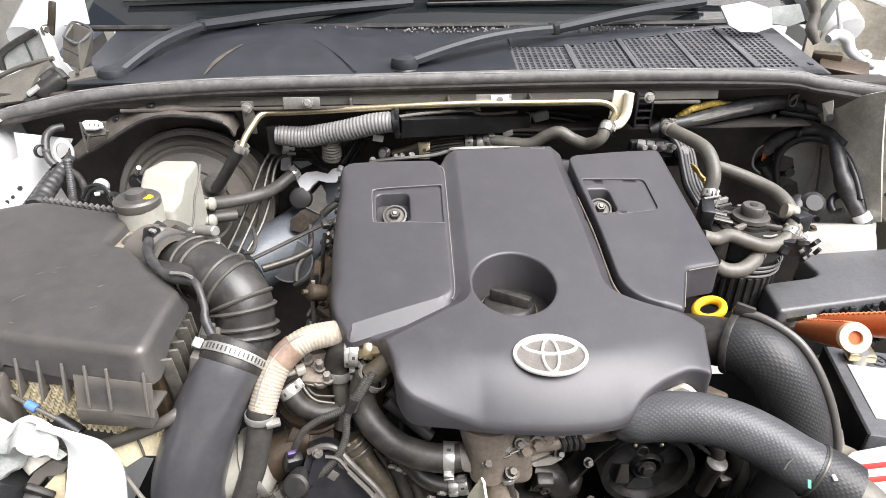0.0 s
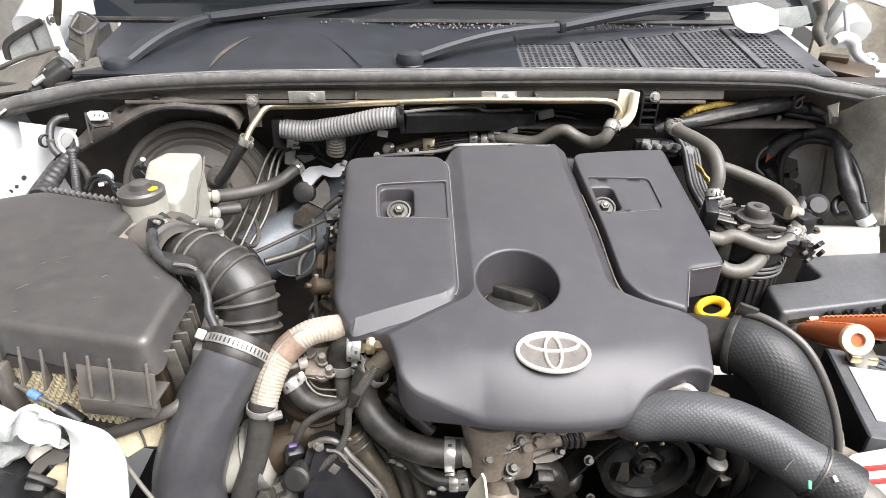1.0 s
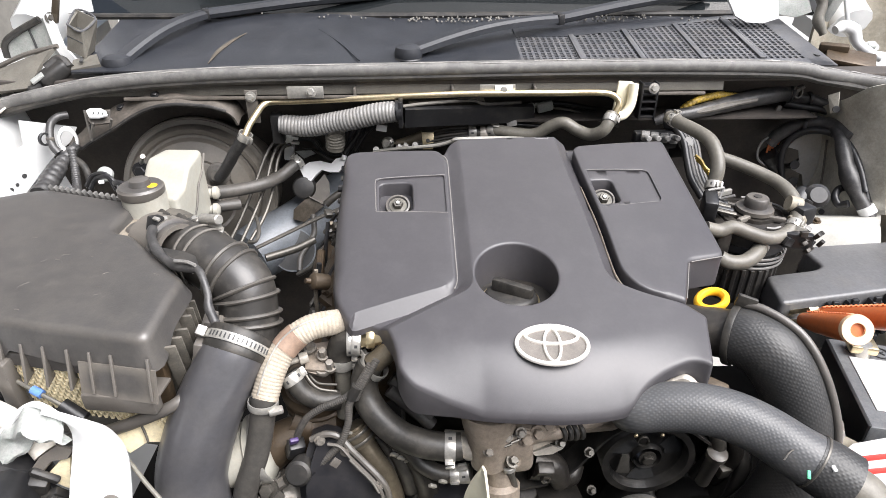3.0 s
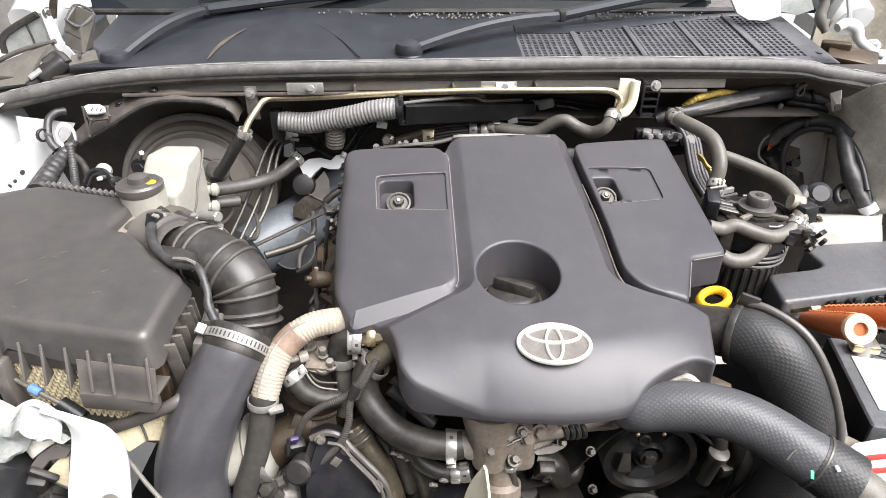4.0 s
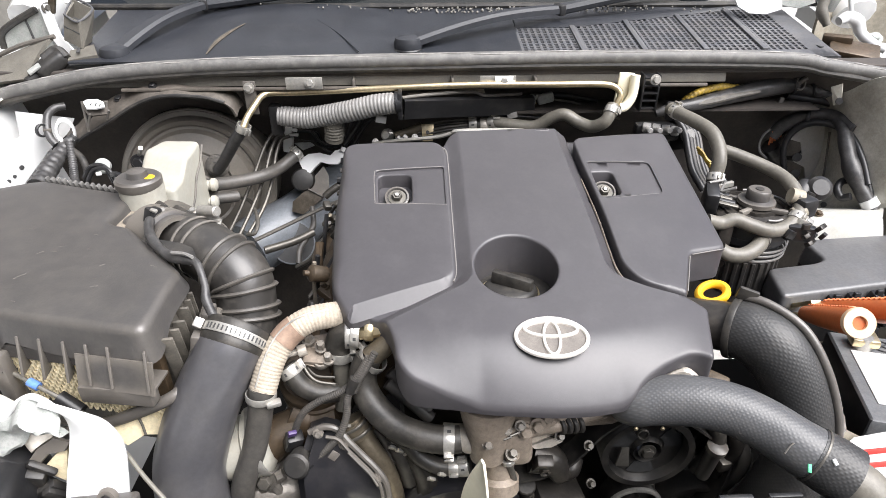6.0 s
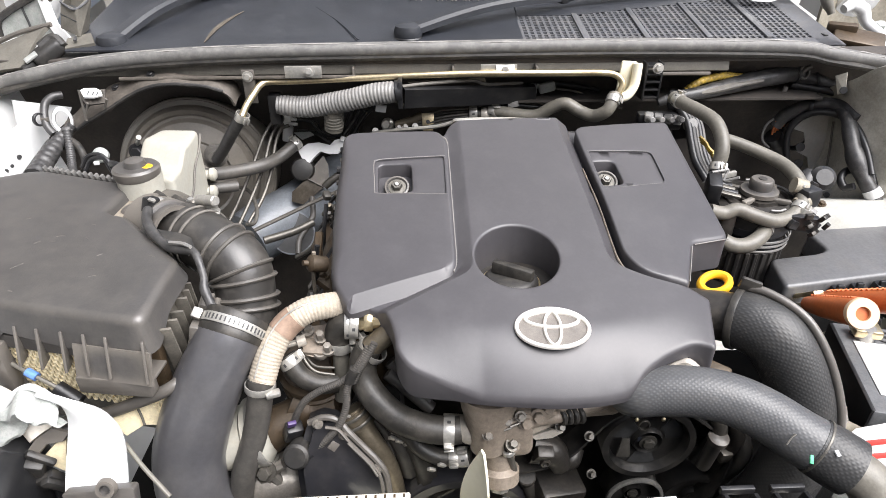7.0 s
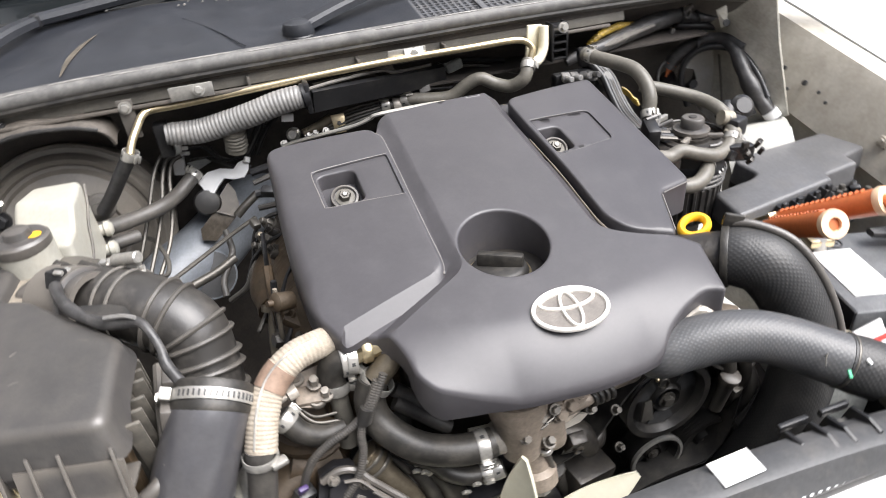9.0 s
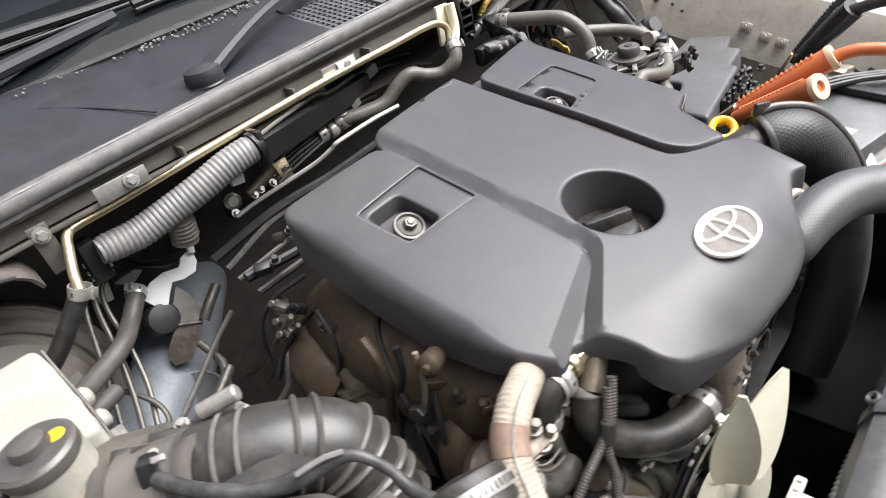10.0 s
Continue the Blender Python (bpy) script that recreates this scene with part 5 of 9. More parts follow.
for p, q in (((0.107, 0.458, 0.793), (0.120, 0.462, 0.795)), ((0.100, 0.456, 0.790), (0.109, 0.458, 0.792))):
    part("clip_wire", tube(B(), [p, q], 0.0014, n=6), LINE, eng)
# adjuster screw with its rod
ad = part("adjuster_rod", tube(B(), [(0.108, 0.462, 0.748), (0.113, 0.462, 0.731), (0.120, 0.462, 0.704)], 0.0040, n=10), LINE, eng, "thin plated adjuster rod")
part("adjuster_nut", hexbolt(B(), (0.110, 0.458, 0.764), (0.3, -0.5, 0.9), 0.0050, 0.007, 10), LINE, ad)
part("adjuster_collar", ring(B(), (0.108, 0.460, 0.751), (0.25, -0.2, -1), 0.0040, 0.0036, 0.006, 14), STEEL, ad)
part("adjuster_stud", lathe(B(), aim((0.107, 0.470, 0.711), (0.1, -0.4, 1)), [(0, -0.016), (0.0085, -0.016), (0.0085, -0.004), (0.0060, -0.002), (0.0060, 0.012), (0, 0.013)], 14), IRON, ad)
for p in ((0.166, 0.474, 0.773), (0.205, 0.485, 0.744), (0.216, 0.485, 0.677)):
    part("casting_bolt", hexbolt(B(), p, (0.1, -0.7, 0.6), 0.0040, 0.009, 25), LINE, eng)
# comb of black clips below the cover edge
for k in range(4):
    p = Vector((0.166, 0.470, 0.790)).lerp(Vector((0.186, 0.470, 0.792)), k / 3)
    b = tube(B(), [p + Vector((-0.002, 0.006, 0.010)), p + Vector((0.002, -0.002, 0.006)), p + Vector((0.003, -0.003, -0.003)), p + Vector((0.000, 0.004, -0.010))], 0.0030, n=8)
    part("flange_clip", b, RUBBER, eng)
# dark spigots right of the pulleys
part("front_spigot", lathe(B(), aim((0.360, 0.490, 0.702), (0, -0.2, 1)), [(0, -0.03), (0.009, -0.03), (0.009, 0.026), (0.012, 0.028), (0.012, 0.036), (0.008, 0.038), (0, 0.038)], 16), GRIME, eng)
part("front_spigot", box(B(), (0.378, 0.490, 0.698), (0.014, 0.014, 0.018), 0.002, rot=(10, 0, 8)), LINE, eng)
b = B()
tube(b, [(0.10, 0.474, 0.780), (0.16, 0.474, 0.790), (0.215, 0.478, 0.804)], [0.012, 0.008, 0.006], n=10, wobble=0.3)
box(b, (0.118, 0.478, 0.765), (0.036, 0.034, 0.060), 0.012, rot=(0, -6, 0), seg=3)
part("outlet_flange", b, HOUSING, eng, "dusty cast flange below the cover edge")
for k, (x, z) in enumerate(((0.352, 0.772), (0.376, 0.765), (0.392, 0.735), (0.140, 0.655), (0.132, 0.625))):
    b = B()
    tube(b, [(x, 0.50, z), (x + 0.012, 0.492, z - 0.04), (x + 0.004, 0.505, z - 0.10)], 0.010, n=10)
    disc(b, (x, 0.50, z), (0, -0.4, 1), 0.013, 0.010, 12)
    part("front_pipe", b, (RUBBERDUST, IRON, GRIME)[k % 3], eng)
# timing cover, lower left: a glossy dark plate with a stepped flange
tcm = [(-0.117, 0.500, 0.764), (-0.100, 0.500, 0.772), (-0.084, 0.497, 0.770), (-0.071, 0.490, 0.757), (-0.057, 0.485, 0.741), (-0.041, 0.478, 0.724), (-0.031, 0.472, 0.707), (-0.027, 0.465, 0.677), (-0.067, 0.455, 0.662), (-0.129, 0.455, 0.666), (-0.132, 0.470, 0.717), (-0.124, 0.480, 0.747)]
off = Vector((0.02, -0.14, 0.06))
tcover = part("timing_cover", plate([Vector(p) - off * 0.08 for p in tcm], 0.014), GLOSSBLACK, eng, "black plastic timing cover with a stepped flange")
mid = sum((Vector(p) for p in tcm), Vector()) / len(tcm)
part("raised_face", plate([mid + (Vector(p) - mid) * 0.84 + off * 0.03 for p in tcm], 0.010), GLOSSBLACK, tcover)
part("flange", tube(B(), [Vector(p) + off * 0.01 for p in tcm[0:8]], 0.0040, n=8), GRIME, tcover)
part("inner_rib", tube(B(), [mid + (Vector(p) - mid) * 0.86 + off * 0.08 for p in tcm[1:8]], 0.0020, n=6), GRIME, tcover)
# paler line that paints in the highlight on the right flange edge
part("inner_rib", tube(B(), [mid + (Vector(p) - mid) * 0.80 + off * 0.09 for p in tcm[3:7]], 0.0016, n=6), CUFF, tcover)
for p in ((-0.077, 0.488, 0.756), (-0.040, 0.472, 0.716), (-0.106, 0.495, 0.767)):
    part("flange_bolt", hexbolt(B(), p, (0.1, -0.9, 0.4), 0.0042, 0.006), ALLOY, tcover)
part("face_mark", box(B(), (-0.086, 0.468, 0.760), (0.010, 0.002, 0.010), 0.0006, rot=(-24, 45, 0)), GRIME, tcover)
part("sensor_disc", lathe(B(), aim((-0.130, 0.475, 0.738), (-0.1, -0.9, 0.5)), [(0, -0.02), (0.015, -0.02), (0.015, 0.004), (0.012, 0.007), (0, 0.007)], 24), RUBBER, eng, "round black sensor")
# pump with a flat bolted top and a banded barrel
b = B()
lathe(b, aim((-0.116, 0.575, 0.765), (-0.05, -0.25, 1)), [(0, -0.03), (0.044, -0.03), (0.044, 0.006), (0.041, 0.008), (0.041, 0.014), (0.044, 0.016), (0.044, 0.024), (0.038, 0.030), (0, 0.030)], 30)
part("vacuum_pump", b, RUST, eng, "dusty cast pump body with a flat bolted top")
b = plate([(-0.125, 0.562, 0.838), (-0.115, 0.572, 0.843), (-0.090, 0.575, 0.845), (-0.087, 0.548, 0.825), (-0.104, 0.540, 0.822), (-0.122, 0.545, 0.824)], 0.008)
box(b, (-0.107, 0.548, 0.834), (0.030, 0.020, 0.012), 0.003, rot=(24, 0, -8))
part("pump_lid", b, HOUSING, eng, "grey machined pump lid")
for p in ((-0.101, 0.550, 0.845), (-0.093, 0.542, 0.834), (-0.117, 0.560, 0.848)):
    part("pump_bolt", hexbolt(B(), p, (0, -0.4, 1), 0.0050, 0.012), ALLOY, eng)
part("bolt_ring", ring(B(), (-0.102, 0.543, 0.831), (0, -0.4, 1), 0.006, 0.003, 0.008, 16), ALLOY, eng)
part("pump_edge", tube(B(), [(-0.126, 0.550, 0.833), (-0.120, 0.538, 0.823), (-0.108, 0.532, 0.812), (-0.087, 0.532, 0.806)], 0.0018, n=8), LINE, eng, "pale machined edge")
part("pump_edge", tube(B(), [(-0.123, 0.548, 0.826), (-0.109, 0.536, 0.817), (-0.087, 0.536, 0.813)], 0.0016, n=8), LINE, eng)
part("pump_union", lathe(B(), aim((-0.119, 0.552, 0.843), (-0.9, -0.25, -0.12)), [(0, 0), (0.007, 0), (0.007, 0.010), (0.0036, 0.011), (0.0036, 0.032), (0, 0.033)], 14), NECK, eng, "bright steel rod end")
# lower castings left of the timing cover
b = B()
tube(b, [(-0.151, 0.550, 0.748), (-0.124, 0.550, 0.734), (-0.089, 0.550, 0.740)], [0.026, 0.030, 0.026], n=18, wobble=0.15)
tube(b, [(-0.187, 0.530, 0.707), (-0.164, 0.530, 0.726), (-0.137, 0.540, 0.733)], [0.026, 0.028, 0.024], n=18, wobble=0.15)
part("pump_casting", b, RUST, eng, "oily brown casting")
b = B()
box(b, (-0.174, 0.520, 0.634), (0.09, 0.08, 0.11), 0.025, seg=4, rot=(8, 5, 10))
lathe(b, aim((-0.178, 0.500, 0.684), (-0.1, -1, 0.45)), [(0, -0.01), (0.020, -0.01), (0.020, 0.008), (0.014, 0.012), (0, 0.012)], 24)
tube(b, [(-0.184, 0.490, 0.674), (-0.171, 0.490, 0.692), (-0.153, 0.495, 0.701)], 0.007, n=8)
tube(b, [(-0.153, 0.490, 0.651), (-0.163, 0.490, 0.681), (-0.174, 0.490, 0.696)], 0.007, n=8)
part("injection_pump", b, ALLOY, eng, "grimy cast alloy fuel pump with ribs")
part("pump_nut", hexbolt(B(), (-0.172, 0.486, 0.701), (-0.1, -1, 0.45), 0.0085, 0.010), LINE, eng)
# oily coolant pipe
b = tube(B(), [(-0.069, 0.515, 0.768), (-0.059, 0.508, 0.750), (-0.047, 0.500, 0.730), (-0.033, 0.495, 0.703), (-0.025, 0.492, 0.673), (-0.020, 0.490, 0.633)], [0.0135, 0.0130, 0.0122, 0.0122, 0.0122, 0.0122], n=18)
pp = part("coolant_pipe", b, BRONZE, eng, "oily brown metal coolant pipe")
part("pipe_collar", tube(B(), [(-0.068, 0.514, 0.766), (-0.058, 0.507, 0.748)], [0.0195, 0.0165], n=20), BRONZE, pp)
for p in ((-0.067, 0.513, 0.764), (-0.062, 0.509, 0.756)):
    part("pipe_band", ring(B(), p, (-0.55, 0.25, 1), 0.0185, 0.0014, 0.004, 24), LINE, pp)
for pts, r, m in (([(-0.047, 0.530, 0.748), (-0.033, 0.520, 0.731), (-0.026, 0.510, 0.707), (-0.031, 0.505, 0.678)], 0.009, RUBBER), ([(-0.032, 0.530, 0.739), (-0.022, 0.515, 0.726), (-0.011, 0.505, 0.707), (-0.003, 0.500, 0.672)], 0.011, RUBBERDUST), ([(-0.055, 0.520, 0.751), (-0.041, 0.515, 0.744), (-0.028, 0.508, 0.725)], 0.004, LINE)):
    part("lower_hose", tube(B(), pts, r, n=12), m, eng)
for p in ((-0.022, 0.495, 0.739), (-0.014, 0.492, 0.737), (-0.074, 0.500, 0.772), (0.034, 0.470, 0.720), (0.022, 0.470, 0.713), (-0.019, 0.498, 0.745)):
    part("hose_tab", box(B(), p, (0.010, 0.004, 0.006), 0.001, rot=(30, 40, 20)), STEEL, eng)

# cooling fan of six pointed blades
FX, FZ = 0.066, 0.600
fan = thing("cooling_fan", (FX, 0.455, FZ), "cream plastic cooling fan with broad pointed blades", "fan")
part("fan_hub", lathe(B(), aim((FX, 0.470, FZ), (0, -1, 0)), [(0, 0), (0.040, 0), (0.040, 0.016), (0.03, 0.024), (0, 0.024)], 28), FANMAT, fan)


def blade(a0):
    bm2 = B()
    def f(u, v):
        r = 0.04 + 0.129 * v
        wd = 0.004 + 0.046 * math.sin(math.pi * min(1.0, 0.24 + 0.74 * v ** 0.85)) ** 0.9
        off = (u - 0.5) * wd
        c, s2 = math.cos(a0), math.sin(a0)
        return Vector((FX + r * c - off * 0.54 * s2, 0.446 + off * 0.80 + 0.003 * math.sin(u * 3), FZ + r * s2 + off * 0.54 * c))
    grid(bm2, f, 6, 12)
    return thick(bm2, 0.003)


for k in range(6):
    part("fan_blade", blade(radians(86.0) + k * math.pi / 3), FANMAT, fan)

# ---- air filter box ----
air = thing("air_filter_box", (-0.40, 0.67, 0.70), "large dusty black plastic air filter box with clipped lid", "air filter")
LID = rounded([(-0.640, 0.570, 0.02), (-0.261, 0.486, 0.018), (-0.256, 0.594, 0.012), (-0.356, 0.704, 0.012), (-0.386, 0.714, 0.014), (-0.384, 0.800, 0.014), (-0.54, 0.856, 0.02), (-0.640, 0.80, 0.03)])


def lid_skirt(x, y):
    return 0.042 - 0.018 * max(0.0, min(1.0, (y - 0.500) / 0.03)) * (1 if x > -0.42 else 0)


def lid_top(x, y):
    return 0.928 - 0.05 * max(0, 0.55 - y) + 0.012 * max(0.0, -0.45 - x) - 0.03 * max(0, y - 0.75)


part("lid", moulded(B(), LID, lid_top, 0.010, lid_skirt, step=0.018, fine=0.008, draft=0.006), GRIME, air, "dusty black lid with rounded edges")
rng = random.Random(11)
for k in range(26):
    x, y = rng.uniform(-0.56, -0.29), rng.uniform(0.53, 0.72)
    if x > -0.34 and y > 0.62:
        continue
    a, ln = rng.uniform(-0.5, 0.9), rng.uniform(0.003, 0.014)
    p, q = Vector((x, y, 0)), Vector((x + ln * math.cos(a), y + ln * math.sin(a), 0))
    p.z, q.z = lid_top(p.x, p.y) - 0.0002, lid_top(q.x, q.y) - 0.0002
    part("lid_scratch", tube(B(), [p, (p + q) / 2 + Vector((0, 0.0006, 0)), q], 0.0005, n=5, per=2), CUFF, air)
rim = rounded([(-0.646, 0.566, 0.02), (-0.262, 0.482, 0.012), (-0.275, 0.52, 0.005), (-0.275, 0.596, 0.012), (-0.365, 0.700, 0.012), (-0.376, 0.722, 0.014), (-0.374, 0.806, 0.014), (-0.54, 0.864, 0.02), (-0.650, 0.81, 0.03)])
part("lid_rim", slab(B(), rim, 0.872, 0.888, 0.003), GRIME, air)
low = rounded([(-0.640, 0.625, 0.02), (-0.262, 0.545, 0.01), (-0.256, 0.595, 0.012), (-0.38, 0.715, 0.012), (-0.40, 0.80, 0.014), (-0.54, 0.84, 0.02), (-0.640, 0.79, 0.03)])
part("lower_box", slab(B(), low, 0.700, 0.902, 0.006), DUSTY, air, "lower filter housing")
def front_y(x):
    return 0.488 - 0.222 * (x + 0.261)


for x in (-0.560, -0.520, -0.431, -0.406, -0.381, -0.354, -0.329, -0.305, -0.265):
    fin = slab(B(), [(0, 0), (0.020, 0), (0.003, 0.040), (0, 0.040)], -0.0014, 0.0014, 0.0004, pose(x, front_y(x) - 0.004, 0.862, 90, 0, -82))
    part("front_fin", fin, GRIME, air)
face = grid(B(), lambda u, v: Vector((-0.342 + 0.084 * u, front_y(-0.342 + 0.084 * u) - 0.006 - 0.012 * v, 0.890 - 0.034 * v)), 6, 4)
part("front_face", thick(face, 0.003), GRIME, air)
part("front_ledge", box(B(), (-0.303, 0.484, 0.848), (0.080, 0.016, 0.022), 0.003, rot=(0, 0, -8)), GRIME, air, "step below the lid")
part("front_ledge", box(B(), (-0.300, 0.495, 0.858), (0.084, 0.030, 0.004), 0.0015, rot=(0, 0, -8)), GRIME, air)
for y in (0.535, 0.575):
    clip = B()
    box(clip, (-0.232, y, 0.868), (0.012, 0.026, 0.040), 0.003, rot=(0, 12, 0))
    box(clip, (-0.226, y, 0.850), (0.016, 0.034, 0.010), 0.002)
    part("lid_clip", clip, GRIME, air)
sides = B()
for k in range(6):
    y = 0.520 + k * 0.018
    box(sides, (-0.254 - 0.004 * max(0, k - 3), y, 0.852), (0.014, 0.0035, 0.095 - 0.006 * (k % 3)), 0.001, rot=(14, 0, 8))
part("side_ribs", sides, DUSTY, air)
for xa, za, m in ((-0.243, 0.862, GRIME), (-0.232, 0.850, GRIME), (-0.222, 0.838, DUSTY)):
    bar = tube(B(), [(xa - 0.004, 0.622, za), (xa, 0.565, za - 0.004), (xa + 0.008, 0.495, za - 0.010)], 0.0052, n=8)
    part("side_bar", bar, m, air)
# pleated mesh behind the front ledge
mesh = B()
for i in range(40):
    for j in range(8):
        cx, cz = -0.425 + i * 0.0039, 0.870 - j * 0.0122 - (i % 2) * 0.0061
        if cz < 0.800 - 0.10 * (cx + 0.36) or (cx > -0.338 and cz > 0.838):
            continue
        lathe(mesh, aim((cx, front_y(cx) + 0.000 + (0.872 - cz) * 0.10, cz), (0, -1, 0.1)) @ Matrix.Rotation(radians(0), 4, "Z") @ Matrix.Diagonal((0.60, 1.30, 1, 1)), [(0.0033, 0), (0.0049, 0), (0.0049, 0.003), (0.0033, 0.003)], 6, closed=True)
part("mesh_screen", mesh, TAN, air, "dusty tan honeycomb mesh screen")
part("mesh_backing", box(B(), (-0.350, 0.5290, 0.83), (0.17, 0.012, 0.09), 0.002, rot=(0, 0, -7.7)), RUST, air)
part("side_post", box(B(), (-0.432, 0.5120, 0.845), (0.018, 0.016, 0.075), 0.004, rot=(0, 0, -8)), GRIME, air)
part("lower_lip", tube(B(), [(-0.40, 0.505, 0.768), (-0.345, 0.495, 0.790), (-0.300, 0.488, 0.812), (-0.258, 0.488, 0.832), (-0.24, 0.50, 0.84)], 0.007, n=10), GRIME, air)
b = B()
for k in range(16):
    f = k / 15
    box(b, (-0.535 + 0.145 * f, 0.860 - 0.050 * f, 0.922), (0.004, 0.007, 0.012), 0.0008, rot=(20, 0, -18))
part("rear_teeth", b, SEAL, air, "row of grey hinge teeth")
out = B()
lathe(out, aim((-0.345, 0.738, 0.896), (0.70, -0.55, 0.08)), [(0.032, 0), (0.041, 0), (0.041, 0.045), (0.036, 0.047), (0.036, 0.06), (0.030, 0.06)], 32, closed=True)
box(out, (-0.345, 0.745, 0.885), (0.06, 0.06, 0.075), 0.012, rot=(0, 0, -30), seg=3)
part("outlet", out, GRIME, air)

maf = thing("air_flow_sensor", (-0.303, 0.69, 0.93), "dusty air flow sensor with wiring plug on the filter outlet", "sensor")
b = tube(B(), [(-0.385, 0.835, 0.862), (-0.345, 0.790, 0.872), (-0.312, 0.748, 0.884)], [0.044, 0.044, 0.043], n=30)
part("sensor_housing", b, DUSTY, maf, "dusty round sensor housing")
part("sensor_ledge", plate([(-0.388, 0.712, 0.908), (-0.386, 0.800, 0.904), (-0.345, 0.800, 0.906), (-0.325, 0.740, 0.908), (-0.325, 0.690, 0.910), (-0.352, 0.700, 0.909)], 0.008), TANPLATE, maf, "thick dusty mounting ledge")
b = box(B(), (-0.328, 0.7095, 0.9337), (0.014, 0.018, 0.030), 0.003, rot=(-18, 6, -30))
part("sensor_plug", b, BLACK, maf, "black wiring plug")
part("plug_latch", box(B(), (-0.319, 0.700, 0.950), (0.010, 0.005, 0.004), 0.001, rot=(20, 0, -30)), STEEL, maf)
b = B()
for p, q in (((-0.321, 0.735, 0.927), (0.026, 0.018, 0.014)), ((-0.303, 0.738, 0.922), (0.034, 0.020, 0.012)), ((-0.334, 0.755, 0.926), (0.018, 0.014, 0.012))):
    box(b, p, q, 0.003, rot=(20, 10, -35))
part("sensor_body", b, RUBBERDUST, maf)
for p in ((-0.311, 0.715, 0.922), (-0.289, 0.745, 0.924), (-0.318, 0.722, 0.936)):
    part("sensor_screw", hexbolt(B(), p, (0, -0.3, 1), 0.0042, 0.005), STEEL, maf)
for k in range(4):
    part("housing_rib", tube(B(), [Vector((-0.325, 0.765, 0.919)).lerp(Vector((-0.310, 0.765, 0.911)), k / 3), Vector((-0.305, 0.728, 0.916)).lerp(Vector((-0.288, 0.730, 0.911)), k / 3)], 0.0028, n=6), DUSTY, maf)
wire = [(-0.327, 0.700, 0.936), (-0.318, 0.672, 0.938), (-0.305, 0.648, 0.936), (-0.291, 0.632, 0.933), (-0.274, 0.616, 0.933), (-0.252, 0.602, 0.937), (-0.237, 0.590, 0.941), (-0.229, 0.578, 0.936), (-0.223, 0.566, 0.923), (-0.221, 0.556, 0.912), (-0.212, 0.545, 0.894)]
part("sensor_wire", tube(B(), wire, [0.0060, 0.0062, 0.0062, 0.0060, 0.0066, 0.0060, 0.0045, 0.0042, 0.0042, 0.0055, 0.0050], n=12, wobble=0.15), LOOM, maf, "taped black wiring loom")
fin = plate([(-0.303, 0.660, 0.931), (-0.273, 0.650, 0.931), (-0.257, 0.640, 0.930), (-0.248, 0.622, 0.927), (-0.254, 0.612, 0.927), (-0.277, 0.625, 0.928)], 0.006)
part("loom_guard", fin, RUBBER, maf, "dark moulded loom guard")
part("cable_tag", tube(B(), [(-0.268, 0.606, 0.944), (-0.251, 0.598, 0.947), (-0.239, 0.590, 0.947)], 0.0022, n=6), DUCTGREY, maf, "pale line on the tape")

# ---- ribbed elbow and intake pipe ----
# elbow and pipe grow along the camera's rays to fit its view
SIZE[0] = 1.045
elb = thing("intake_elbow", (-0.22, 0.65, 0.86), "ribbed black rubber intake elbow", "intake hose")
ep = [(-0.305, 0.722, 0.900), (-0.272, 0.684, 0.910), (-0.238, 0.657, 0.906), (-0.207, 0.637, 0.890), (-0.200, 0.622, 0.860), (-0.200, 0.606, 0.826), (-0.202, 0.592, 0.79)]
b = tube(B(), ep, [0.0375, 0.037, 0.0375, 0.037, 0.036, 0.036, 0.036], n=28, per=10)
part("elbow_body", b, ELBOW, elb, "smooth black rubber elbow")
path = spline(ep, 10)
for i in (23, 26, 32, 35, 41, 44, 50):
    d = (path[i + 1] - path[i - 1]).normalized()
    part("elbow_rib", lathe(B(), aim(path[i], d), [(0.034, -0.003), (0.0395, -0.0022), (0.0412, 0), (0.0395, 0.0022), (0.034, 0.003)], 30, closed=True), ELBOW, elb)
for i in (12, 15):
    d = (path[i + 1] - path[i - 1]).normalized()
    part("elbow_band", ring(B(), path[i], d, 0.0378, 0.0020, 0.0034, 36), CUFF, elb, "pale steel strap")
b = B()
box(b, (-0.2490, 0.6960, 0.9440), (0.020, 0.012, 0.014), 0.002, rot=(10, 0, -30))
disc(b, (-0.262, 0.702, 0.948), (0.8, -0.5, 0.2), 0.007, 0.032, 10)
box(b, (-0.240, 0.690, 0.936), (0.010, 0.016, 0.008), 0.002, rot=(0, 20, 10))
part("strap_screw", b, STEEL, elb)

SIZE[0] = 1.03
pipe = thing("intake_pipe", (-0.235, 0.50, 0.66), "thick smooth black rubber intake pipe, scuffed and dusty", "intake hose")
ip = [(-0.1830, 0.5310, 0.8900), (-0.1880, 0.5190, 0.8830), (-0.197, 0.508, 0.868), (-0.213, 0.494, 0.839), (-0.231, 0.477, 0.797), (-0.243, 0.463, 0.752), (-0.240, 0.450, 0.70), (-0.216, 0.44, 0.64)]
part("pipe_body", tube(B(), ip, [0.0335, 0.034, 0.0345, 0.036, 0.0375, 0.038, 0.038, 0.038], n=32, per=10, wobble=0.02), PIPEBLACK, pipe)
band_clamp(pipe, (-0.1862, 0.5235, 0.8856), (-0.35, -0.85, -0.62), 0.0350, 150, 0.010)
